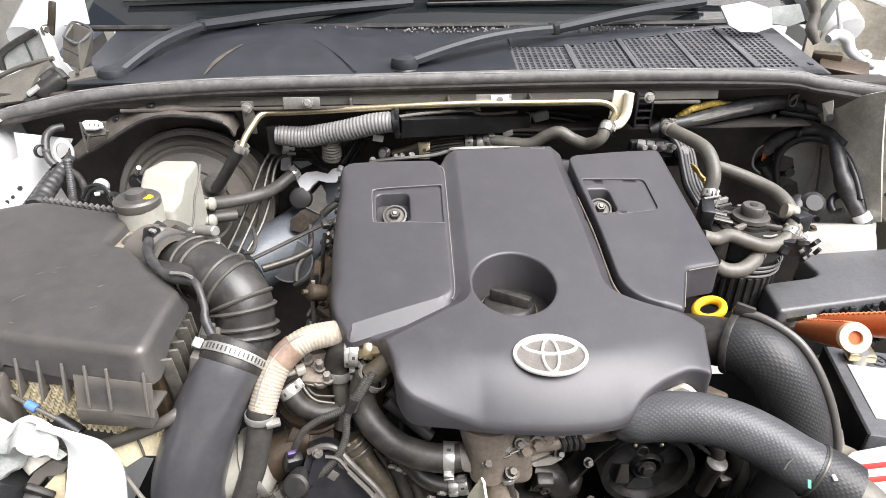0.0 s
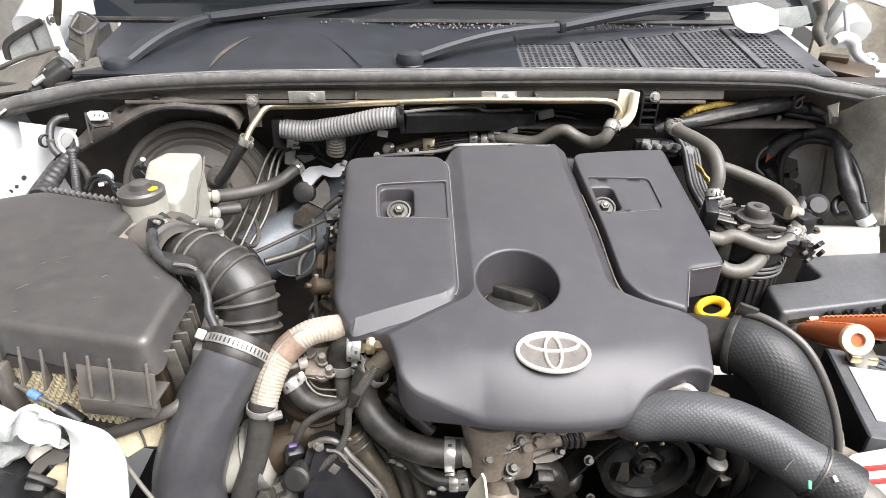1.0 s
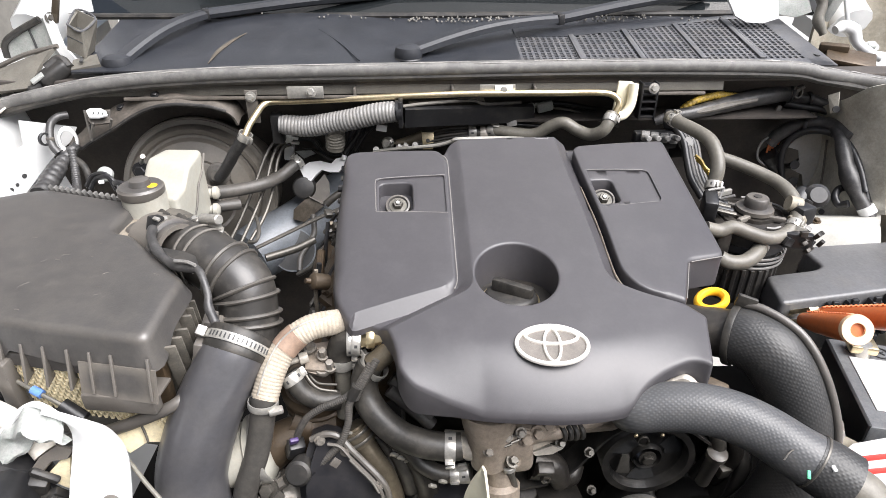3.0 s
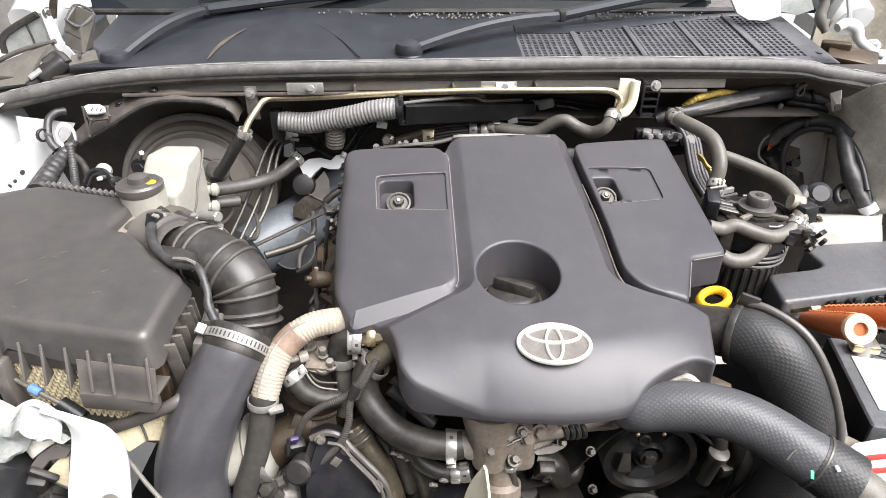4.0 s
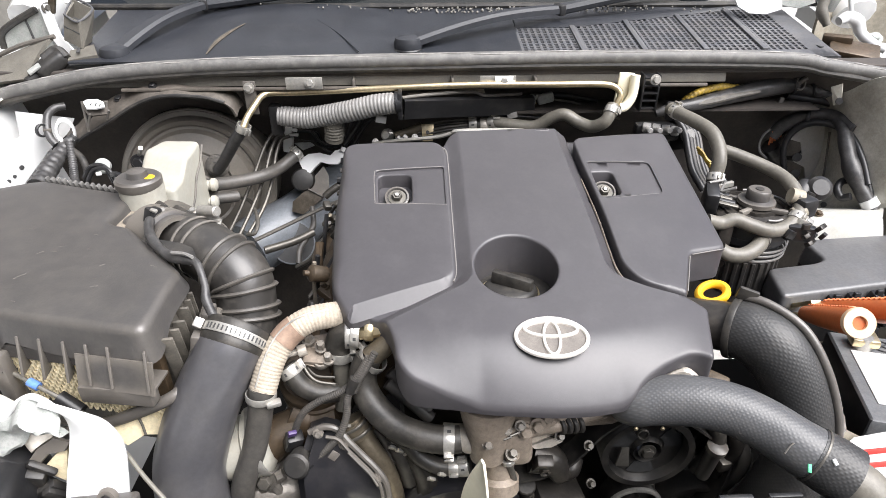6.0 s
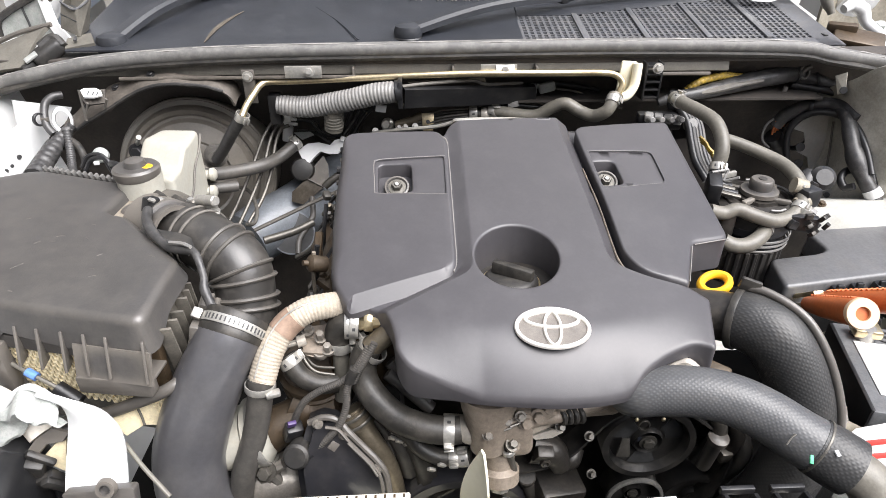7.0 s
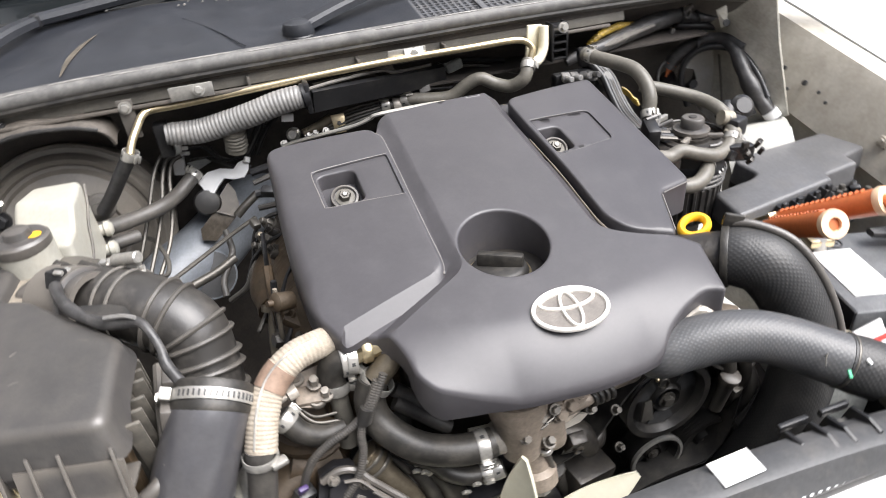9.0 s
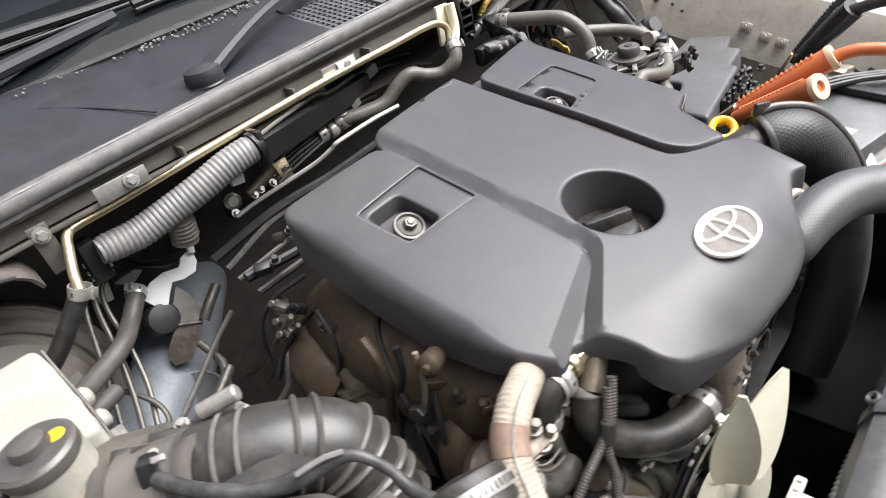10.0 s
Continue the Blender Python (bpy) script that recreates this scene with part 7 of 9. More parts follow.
solo("loom_cable", tube(B(), [(-0.009, 1.030, 0.952), (0.065, 1.045, 0.950), (0.176, 1.060, 0.944), (0.239, 1.070, 0.936)], 0.003, n=8), BLACK, "thin black cable below the wiring channel", "cable")
hh = hose("heater_hose", [(0.340, 0.985, 0.985), (0.334, 0.975, 0.975), (0.325, 0.972, 0.961), (0.309, 0.985, 0.949), (0.289, 1.000, 0.952), (0.267, 1.010, 0.962), (0.247, 1.020, 0.953), (0.222, 1.030, 0.935), (0.192, 1.040, 0.933), (0.161, 1.050, 0.935), (0.144, 1.058, 0.934)], 0.0105, GREYHOSE, "winding grey rubber heater hose behind the engine", ends=((0.07, 20), (0.97, 90)), n=16)
rl = thing("fuel_rail_hose", (0.06, 1.01, 0.94), "ribbed hose section with white clamps behind the cover", "hose")
for k in range(5):
    d = Vector((0.0, -0.004 * k, -0.0042 * k))
    part("thin_pipe", tube(B(), [Vector((0.016, 1.062, 0.924)) + d, Vector((0.061, 1.062, 0.934)) + d, Vector((0.108, 1.062, 0.937)) + d * 0.8], 0.0024, n=8), (LINE, RUBBERDUST)[k % 2], rl)
for c in ((0.114, 1.060, 0.930), (0.155, 1.056, 0.933)):
    spring_clamp(rl, c, (1, -0.05, 0.04), 0.0115, 120, 0.014)
part("joint_body", tube(B(), [(0.105, 1.062, 0.927), (0.135, 1.060, 0.929), (0.164, 1.056, 0.933)], 0.0105, n=14), RUBBERDUST, rl)
part("joint_ring", ring(B(), (0.135, 1.060, 0.928), (1, -0.05, 0.04), 0.0095, 0.003, 0.014), NECK, rl)
part("hanger", slab(B(), [(-0.009, -0.016), (0.009, -0.016), (0.011, 0.014), (-0.011, 0.014)], -0.001, 0.001, 0.0003, pose(*(0.033, 1.050, 0.919), 70, 0, 0)), BRASS, rl, "small plated hanger plate")
part("hanger_hole", disc(B(), (0.033, 1.046, 0.920), (0, -1, 0.35), 0.0035, 0.0014, 12, 0.0003), DARKINK, rl)
part("return_pipe", tube(B(), [(-0.025, 1.060, 0.909), (0.001, 1.060, 0.916), (0.024, 1.062, 0.924)], [0.007, 0.008, 0.009], n=12), BRONZE, rl, "tarnished brown pipe")
part("spill_pipe", tube(B(), [(-0.064, 1.030, 0.906), (-0.034, 1.020, 0.914), (0.010, 1.000, 0.925), (0.048, 0.985, 0.934), (0.071, 0.975, 0.944), (0.082, 0.970, 0.950), (0.145, 0.970, 0.951), (0.191, 0.965, 0.951)], 0.0032, n=8), STEEL, rl, "thin bright spill pipe along the cover")
part("round_union", lathe(B(), aim((-0.039, 1.085, 0.901), (-0.3, -1, 0.4)), [(0, 0), (0.012, 0), (0.012, 0.006), (0.007, 0.009), (0.007, 0.014), (0, 0.014)], 12), STEEL, rl)
part("union_body", box(B(), (-0.037, 1.090, 0.887), (0.026, 0.02, 0.022), 0.004, rot=(0, 20, 0)), BLACK, rl)
for c in ((-0.019, 1.055, 0.907), (-0.008, 1.055, 0.909), (0.010, 1.050, 0.910), (-0.060, 1.040, 0.906)):
    part("plated_nut", hexbolt(B(), c, (0.1, -1, 0.5), 0.0038, 0.006), STEEL, rl)
solo("rear_cable", tube(B(), [(-0.119, 1.080, 0.885), (-0.106, 1.080, 0.902), (-0.092, 1.075, 0.923), (-0.084, 1.070, 0.939)], 0.0042, n=8), BLACK, "black cable on the firewall", "cable", "firewall cables")
solo("rear_cable", tube(B(), [(-0.105, 1.090, 0.879), (-0.092, 1.085, 0.902), (-0.076, 1.080, 0.925), (-0.062, 1.075, 0.937)], 0.0036, n=8), BLACK, "black cable on the firewall", "cable", "firewall cables")

# white lever, brown bracket and shafts between servo and engine
wl = thing("white_lever", (-0.172, 1.070, 0.857), "small white plastic lever behind the engine", "lever")
part("lever_foot", plate([(-0.206, 1.072, 0.859), (-0.187, 1.075, 0.870), (-0.166, 1.076, 0.872), (-0.165, 1.068, 0.857), (-0.176, 1.062, 0.849), (-0.185, 1.058, 0.839), (-0.199, 1.064, 0.845)], 0.010), LABEL, wl)
part("lever_arm", plate([(-0.168, 1.074, 0.873), (-0.147, 1.074, 0.867), (-0.138, 1.078, 0.875), (-0.126, 1.080, 0.877), (-0.121, 1.078, 0.873), (-0.124, 1.070, 0.863), (-0.133, 1.066, 0.853), (-0.150, 1.066, 0.853), (-0.167, 1.068, 0.858)], 0.010), LABEL, wl)
part("lever_pin", tube(B(), [(-0.124, 1.074, 0.874), (-0.121, 1.078, 0.881)], 0.005, n=8), LABEL, wl)
bp = thing("steel_bracket", (-0.193, 1.050, 0.784), "brown folded steel bracket plate", "bracket")
part("bracket_upper", plate([(-0.162, 1.080, 0.843), (-0.154, 1.075, 0.827), (-0.153, 1.060, 0.804), (-0.163, 1.050, 0.794), (-0.193, 1.055, 0.809), (-0.183, 1.070, 0.823)], 0.003), BROWN, bp)
part("bracket_lower", plate([(-0.192, 1.052, 0.811), (-0.162, 1.047, 0.795), (-0.190, 1.035, 0.775), (-0.201, 1.030, 0.768), (-0.222, 1.035, 0.772), (-0.221, 1.045, 0.787)], 0.003), BROWN, bp)
part("bracket_fold", tube(B(), [(-0.192, 1.050, 0.812), (-0.162, 1.045, 0.796)], 0.0014, n=6), CUFF, bp, "pale fold line")
solo("rubber_boot", lathe(B(), aim((-0.200, 1.065, 0.823), (0.1, -1, 0.45)), [(0, -0.02), (0.022, -0.02), (0.022, 0.006), (0.019, 0.012), (0.013, 0.014), (0, 0.014)], 24), RUBBER, "round black rubber boot behind the lever", "boot")
ht = thing("steering_column_tube", (-0.20, 1.05, 0.70), "pale blue-grey painted steering column tube", "steering column")
part("column_tube", tube(B(), [(-0.104, 1.200, 0.773), (-0.159, 1.150, 0.752), (-0.222, 1.090, 0.725), (-0.280, 1.040, 0.712), (-0.307, 1.010, 0.705)], [0.052, 0.054, 0.056, 0.056, 0.054], n=30), BLUEGREY, ht)
# dark disc painted for the shade in the tube's mouth
part("column_opening", lathe(B(), aim((-0.224, 1.016, 0.716), (0.15, -0.9, 0.62)), [(0, 0), (0.040, 0), (0.040, 0.004), (0, 0.005)], 28), DARKINK, ht)
part("column_mouth", ring(B(), (-0.224, 1.014, 0.717), (0.15, -0.9, 0.62), 0.039, 0.003, 0.006, 28), BLUEGREY, ht)
solo("shift_rod", tube(B(), [(-0.131, 1.020, 0.800), (-0.170, 1.000, 0.791), (-0.226, 0.965, 0.778), (-0.272, 0.940, 0.766)], 0.0036, n=8), LINE, "thin bright steel rod beside the steering column", "rod", "steel rods")
solo("shift_rod", tube(B(), [(-0.177, 0.985, 0.755), (-0.210, 0.965, 0.748), (-0.258, 0.940, 0.745)], 0.0072, n=12), LINE, "bright steel rod beside the steering column", "rod", "steel rods")
solo("shift_rod", tube(B(), [(-0.120, 1.060, 0.822), (-0.144, 1.050, 0.809), (-0.160, 1.045, 0.797)], 0.0070, n=12), LINE, "bright steel rod beside the steering column", "rod", "steel rods")
solo("speedo_cable", tube(B(), [(-0.183, 1.030, 0.782), (-0.179, 1.000, 0.763), (-0.184, 0.985, 0.755), (-0.201, 0.960, 0.733), (-0.202, 0.940, 0.716)], 0.0055, n=10), HOSEDARK, "dusty control cable running down", "cable")
wp = thing("wiring_plug", (-0.227, 1.120, 0.880), "white wiring connector with thin black leads", "connector")
part("plug_body", box(B(), (-0.231, 1.122, 0.872), (0.018, 0.016, 0.030), 0.003, rot=(0, 10, 0)), LABEL, wp)
part("plug_top", box(B(), (-0.223, 1.100, 0.916), (0.014, 0.012, 0.026), 0.003, rot=(0, 5, 0)), LABEL, wp)
for px in ((-0.222, 1.095, 0.923), (-0.222, 1.100, 0.909), (-0.223, 1.110, 0.896)):
    part("plug_comb", box(B(), px, (0.030, 0.006, 0.005), 0.001, rot=(0, 8, 0)), LABEL, wp)
part("plug_tail", plate([(-0.217, 1.110, 0.877), (-0.189, 1.115, 0.877), (-0.180, 1.110, 0.872), (-0.201, 1.100, 0.867)], 0.003), FLAP, wp, "pale plastic tab")
part("duct_mount", box(B(), (-0.230, 1.050, 0.946), (0.020, 0.024, 0.052), 0.003), BLACK, wp)
rng = random.Random(8)
for k in range(8):
    d = Vector((0.004 * (k % 3), 0.012 * (k % 4), -0.005 * k))
    b = tube(B(), [Vector((-0.214, 1.110, 0.903)) + d, Vector((-0.187, 1.115, 0.897)) + d, Vector((-0.172, 1.110, 0.881)) + d * 0.5, Vector((-0.154, 1.105, 0.872)) + d * 0.6, Vector((-0.128, 1.100, 0.875)) + d], 0.0024, n=6)
    part("plug_lead", b, (BLACK, RUBBERDUST, BLACK)[k % 3], wp)
b = B()
for k in range(4):
    tube(b, [Vector((-0.116, 1.100, 0.923)) + Vector((0.012 * k, 0, 0)), Vector((-0.125, 1.110, 0.898)) + Vector((0.010 * k, 0, 0)), Vector((-0.135, 1.120, 0.867)) + Vector((0.011 * k, 0, 0))], 0.0034, n=7)
solo("firewall_wires", b, BLACK, "bundle of thin black wires on the firewall", "wiring", kind="stuff")

# ---- left wing corner ----
lw = thing("bay_loom", (-0.53, 0.95, 0.80), "taped black wiring loom at the inner wing", "wiring")
part("loom_main", tube(B(), [(-0.555, 1.000, 0.938), (-0.567, 0.985, 0.926), (-0.571, 0.955, 0.917), (-0.572, 0.920, 0.907), (-0.571, 0.885, 0.900)], [0.008, 0.010, 0.0135, 0.0150, 0.0155], n=14, ribs=(0.013, 0.0016), wobble=0.16), LOOM, lw, "wrinkled taped loom")
part("loom_branch", tube(B(), [(-0.559, 0.985, 0.934), (-0.551, 0.965, 0.913), (-0.537, 0.930, 0.894), (-0.522, 0.900, 0.892)], 0.0068, n=10, ribs=(0.005, 0.0008)), LOOM, lw)
part("loom_branch", tube(B(), [(-0.567, 0.985, 0.926), (-0.540, 0.970, 0.914), (-0.525, 0.950, 0.899), (-0.512, 0.920, 0.893)], 0.0058, n=10), RUBBER, lw)
part("loom_loop", tube(B(), [(-0.573, 1.030, 0.980), (-0.584, 1.020, 0.980), (-0.593, 1.010, 0.972), (-0.592, 0.995, 0.957), (-0.587, 0.985, 0.942), (-0.578, 0.980, 0.931)], 0.0062, n=10), LOOM, lw, "grey loop of cable")
part("loom_clip", ring(B(), (-0.596, 0.985, 0.954), (0.9, -0.4, 0.1), 0.008, 0.003, 0.006, 16), BLACK, lw, "black cable clip")
part("clip_tail", box(B(), (-0.589, 0.988, 0.953), (0.012, 0.006, 0.006), 0.001), GRIME, lw)
for a in ((-0.505, 0.900, 0.907), (-0.498, 0.895, 0.904)):
    p = Vector(a)
    part("loom_lead", tube(B(), [p, p + Vector((0.012, 0.004, 0.016)), p + Vector((0.034, 0.002, 0.018)), p + Vector((0.048, -0.008, -0.004))], 0.0036, n=8), BLACK, lw)
part("lead_clip", box(B(), (-0.478, 0.895, 0.916), (0.008, 0.006, 0.005), 0.001, rot=(0, 0, 20)), LABEL, lw)
part("white_grommet", lathe(B(), aim((-0.487, 0.930, 0.914), (0.1, -0.8, 0.5)), [(0, -0.004), (0.012, -0.004), (0.012, 0.003), (0.009, 0.006), (0, 0.007)], 22), FLAP, lw, "pale round plastic cap")
corner = part("corner_panel", plate([(-0.632, 0.991, 0.985), (-0.578, 1.054, 0.951), (-0.588, 1.040, 0.930), (-0.617, 1.016, 0.907), (-0.654, 0.953, 0.856), (-0.686, 0.899, 0.900), (-0.682, 0.907, 0.924), (-0.653, 0.955, 0.935), (-0.635, 0.986, 0.944)], 0.003), PAINT, car, "bright white corner panel with punched holes")
for x, y, z, r in ((-0.650, 0.961, 0.918, 0.0045), (-0.643, 0.972, 0.896, 0.004), (-0.651, 0.959, 0.886, 0.003), (-0.657, 0.949, 0.881, 0.004)):
    part("panel_hole", disc(B(), (x + 0.0028, y - 0.0016, z), (0.86, -0.5, 0), r, 0.0015, 14, 0.0004), DARKINK, corner, "dark disc standing for a punched hole")
cr = solo("clip_ring", lathe(B(), aim((-0.565, 0.995, 0.948), (0.35, -1, 0.25)) @ Matrix.Diagonal((0.78, 1.15, 1, 1)), [(0.0135, -0.004), (0.0185, -0.004), (0.0200, 0.0), (0.0185, 0.004), (0.0140, 0.003)], 30, closed=True), PAINT, "white painted body loop with an opening", "body loop")
db = thing("drain_bracket", (-0.58, 1.1, 1.0), "dusty grey moulded corner bracket with an open box end", "bracket")
rim = [Vector(p) for p in ((-0.577, 1.120, 1.109), (-0.574, 1.160, 1.126), (-0.537, 1.140, 1.115), (-0.547, 1.100, 1.101))]
foot = [Vector(p) for p in ((-0.584, 1.110, 1.069), (-0.589, 1.150, 1.072), (-0.551, 1.130, 1.063), (-0.549, 1.090, 1.060))]
for k in range(4):
    n = (k + 1) % 4
    part("box_wall", plate([rim[k], rim[n], foot[n], foot[k]], 0.0035), BEIGE, db)
# dark plate halfway down stands for the shade in the box
part("box_floor", plate([r.lerp(f, 0.5) for r, f in zip(rim, foot)], 0.003), DARKINK, db)
part("box_rim", tube(B(), rim + rim[:1], 0.0018, n=6), GRILLE, db)
part("bracket_foot", plate([(-0.570, 1.092, 1.056), (-0.532, 1.100, 1.064), (-0.512, 1.062, 1.056), (-0.556, 1.050, 1.050)], 0.006), BEIGE, db)
part("bracket_slot", box(B(), (-0.545, 1.070, 1.0605), (0.005, 0.013, 0.003), 0.0005, rot=(12, 0, 14)), DARKINK, db)
cv = thing("corner_cover", (-0.70, 1.05, 0.98), "dusty beige plastic cover at the wing corner", "cover")
b = grid(B(), lambda u, v: Vector((-0.712 + (0.092 + 0.022 * v) * u, 1.030 + 0.068 * v, 1.016 + 0.010 * u + (0.020 + 0.030 * u) * v + 0.006 * math.sin(v * 3))), 10, 8)
part("cover_sheet", thick(b, 0.006), BEIGE, cv)
part("cover_lip", tube(B(), [(-0.712, 1.098, 1.040), (-0.65, 1.098, 1.064), (-0.592, 1.098, 1.078)], 0.004, n=8), GRIME, cv)
b = B()
box(b, (-0.588, 1.058, 1.042), (0.052, 0.034, 0.026), 0.008, rot=(10, -30, 30), seg=3)
box(b, (-0.615, 1.045, 1.024), (0.034, 0.024, 0.018), 0.005, rot=(0, -20, 50))
tube(b, [(-0.60, 1.06, 1.050), (-0.580, 1.07, 1.062), (-0.562, 1.06, 1.050)], 0.008, n=8)
part("black_boot", b, RUBBER, cv)
part("boot_tag", box(B(), (-0.606, 1.036, 1.040), (0.022, 0.012, 0.004), 0.001, rot=(20, -30, 30)), FLAP, cv, "pale plastic tag")
hg = thing("hinge_bracket", (-0.68, 1.20, 1.04), "white painted steel bonnet hinge arm", "hinge", "bonnet hinges")
b = plate([(-0.655, 1.200, 1.113), (-0.640, 1.200, 1.113), (-0.628, 1.19, 1.06), (-0.600, 1.18, 1.025), (-0.622, 1.18, 1.020), (-0.648, 1.195, 1.060)], 0.006)
box(b, (-0.604, 1.235, 1.150), (0.044, 0.008, 0.085), 0.003, rot=(-18, 0, 20))
part("hinge_arm", b, PAINT, hg)
# white-grey plate: its shade is put into the grey colour
part("hinge_plate", plate([(-0.746, 1.205, 1.036), (-0.739, 1.205, 1.061), (-0.715, 1.205, 1.079), (-0.659, 1.205, 1.106), (-0.645, 1.205, 1.072), (-0.640, 1.205, 1.030)], 0.004), FLAP, hg, "shaded pale hinge plate")
part("hinge_edging", tube(B(), [(-0.744, 1.200, 1.036), (-0.739, 1.198, 1.061), (-0.715, 1.198, 1.079), (-0.664, 1.198, 1.104)], 0.006, n=8), RUBBER, hg, "dark line along the plate's edge")
part("hinge_seam", tube(B(), [(-0.690, 1.200, 1.088), (-0.686, 1.200, 1.060), (-0.684, 1.198, 1.035)], 0.002, n=6), DARKINK, hg)
part("hinge_strut", box(B(), (-0.632, 1.205, 1.125), (0.012, 0.010, 0.060), 0.003, rot=(-12, 14, 0)), BROWN, hg, "brown rusty strut")
part("hinge_pin", hexbolt(B(), (-0.645, 1.20, 1.105), (1, -0.6, 0.2), 0.007, 0.008), LINE, hg)
hg2 = thing("hinge_bracket", (0.76, 1.20, 1.04), "white painted steel bonnet hinge with a rusty foot", "hinge", "bonnet hinges")
part("hinge_flap", plate([(0.607, 1.220, 1.134), (0.662, 1.222, 1.142), (0.708, 1.220, 1.128), (0.716, 1.214, 1.095), (0.683, 1.208, 1.087), (0.650, 1.208, 1.089), (0.628, 1.212, 1.100)], 0.006), PAINT, hg2, "white flap")
part("hinge_tab", plate([(0.712, 1.236, 1.129), (0.774, 1.240, 1.134), (0.790, 1.234, 1.103), (0.757, 1.228, 1.094), (0.722, 1.228, 1.100)], 0.005), FLAP, hg2, "grey tab")
part("hinge_rod", tube(B(), [(0.806, 1.20, 1.170), (0.812, 1.19, 1.150), (0.826, 1.18, 1.105), (0.834, 1.18, 1.082)], 0.004, n=8), PAINT, hg2)
b = tube(B(), [(0.808, 1.175, 1.080), (0.826, 1.18, 1.086), (0.846, 1.178, 1.078), (0.856, 1.170, 1.058), (0.872, 1.155, 1.044), (0.892, 1.14, 1.034)], [0.008, 0.012, 0.013, 0.010, 0.009, 0.007], n=12)
part("hinge_arm", b, PAINT, hg2)
part("hinge_bolt", hexbolt(B(), (0.882, 1.165, 1.050), (-0.2, -0.6, 1), 0.009, 0.008), FLAP, hg2)
b = box(B(), (0.820, 1.125, 1.038), (0.085, 0.050, 0.014), 0.004, rot=(18, 6, -28))
box(b, (0.800, 1.150, 1.050), (0.050, 0.018, 0.022), 0.004, rot=(10, 0, -30))
part("hinge_foot", b, RUST, hg2, "rusty brown foot")
b = tube(B(), [(0.765, 1.19, 1.150), (0.772, 1.18, 1.125), (0.766, 1.17, 1.100), (0.778, 1.16, 1.075)], [0.014, 0.010, 0.012, 0.008], n=10, wobble=0.4)
part("hinge_link", b, BEIGE, hg2)
part("hinge_link", box(B(), (0.792, 1.18, 1.125), (0.020, 0.016, 0.060), 0.004, rot=(12, 14, 0)), FLAP, hg2)
iw = thing("wing_end_panel", (0.90, 1.24, 1.03), "inner end panel of the wing, its shade put into the grey", "body panel")
# this darker paint carries the shade on the panel
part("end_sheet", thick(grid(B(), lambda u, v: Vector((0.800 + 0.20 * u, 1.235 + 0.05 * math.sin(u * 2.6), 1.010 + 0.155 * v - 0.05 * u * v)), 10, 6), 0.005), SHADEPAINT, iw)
part("end_bead", tube(B(), [(0.815, 1.235, 1.165), (0.87, 1.272, 1.155), (0.94, 1.285, 1.138), (1.0, 1.275, 1.115)], 0.008, n=8), PAINT, iw)
# ---- front left: lamp bracket, lamp housing, bonnet cable ----
hb = thing("lamp_bracket", (-0.36, 0.44, 0.60), "white painted front bracket with a black clip", "bracket")
right = spline([(-0.365, 0.458, 0.866), (-0.337, 0.455, 0.856), (-0.308, 0.450, 0.845), (-0.292, 0.445, 0.817), (-0.288, 0.430, 0.789), (-0.287, 0.415, 0.765), (-0.289, 0.400, 0.735), (-0.292, 0.385, 0.68), (-0.294, 0.38, 0.60)], 4)
left = spline([(-0.368, 0.458, 0.860), (-0.352, 0.456, 0.852), (-0.344, 0.452, 0.836), (-0.346, 0.445, 0.815), (-0.349, 0.430, 0.789), (-0.350, 0.415, 0.766), (-0.352, 0.400, 0.738), (-0.354, 0.385, 0.68), (-0.356, 0.38, 0.60)], 4)
b = grid(B(), lambda u, v: right[round(u * 32)].lerp(left[round(u * 32)], v) + Vector((0, -0.006 * math.sin(math.pi * v), 0)), 32, 5)
part("bracket_sheet", thick(b, 0.004), PAINT, hb)
top_edge = spline([(-0.350, 0.4550, 0.853), (-0.372, 0.462, 0.866), (-0.392, 0.463, 0.858), (-0.412, 0.458, 0.838), (-0.440, 0.452, 0.815), (-0.475, 0.45, 0.79)], 5)
low_edge = spline([(-0.347, 0.4500, 0.826), (-0.362, 0.450, 0.832), (-0.382, 0.448, 0.828), (-0.402, 0.444, 0.808), (-0.432, 0.440, 0.785), (-0.475, 0.44, 0.752)], 5)
b = grid(B(), lambda u, v: top_edge[round(u * 25)].lerp(low_edge[round(u * 25)], v) + Vector((0, 0.010 * math.sin(v * 5 + u * 9) * math.sin(math.pi * v) - 0.012 * math.sin(math.pi * v), 0.004 * math.sin(u * 23))), 25, 8)
part("folded_flap", thick(b, 0.003), FLAP, hb, "pale crumpled folded flap")
part("flap_edge", tube(B(), top_edge[::3], 0.0035, n=8), PAINT, hb)
cl = slab(B(), rounded([(-0.040, -0.020, 0.003), (0.000, -0.024, 0.003), (0.022, -0.012, 0.003), (0.022, 0.018, 0.004), (-0.046, 0.016, 0.003)], 3), 0, 0.012, 0.002, pose(-0.290, 0.400, 0.772, 68, 0, 2))
clip = part("black_clip", cl, GRIME, hb)
part("clip_boss", lathe(B(), aim((-0.289, 0.392, 0.801), (0, -0.93, 0.37)), [(0, 0.002), (0.004, 0.002), (0.005, 0.006), (0.009, 0.006), (0.010, 0.0), (0, 0)], 20), GRIME, clip)
hl = thing("headlamp_housing", (-0.47, 0.42, 0.62), "dusty dark back of the headlamp housing", "headlamp")
b = B()
box(b, (-0.470, 0.40, 0.74), (0.16, 0.14, 0.14), 0.03, seg=3)
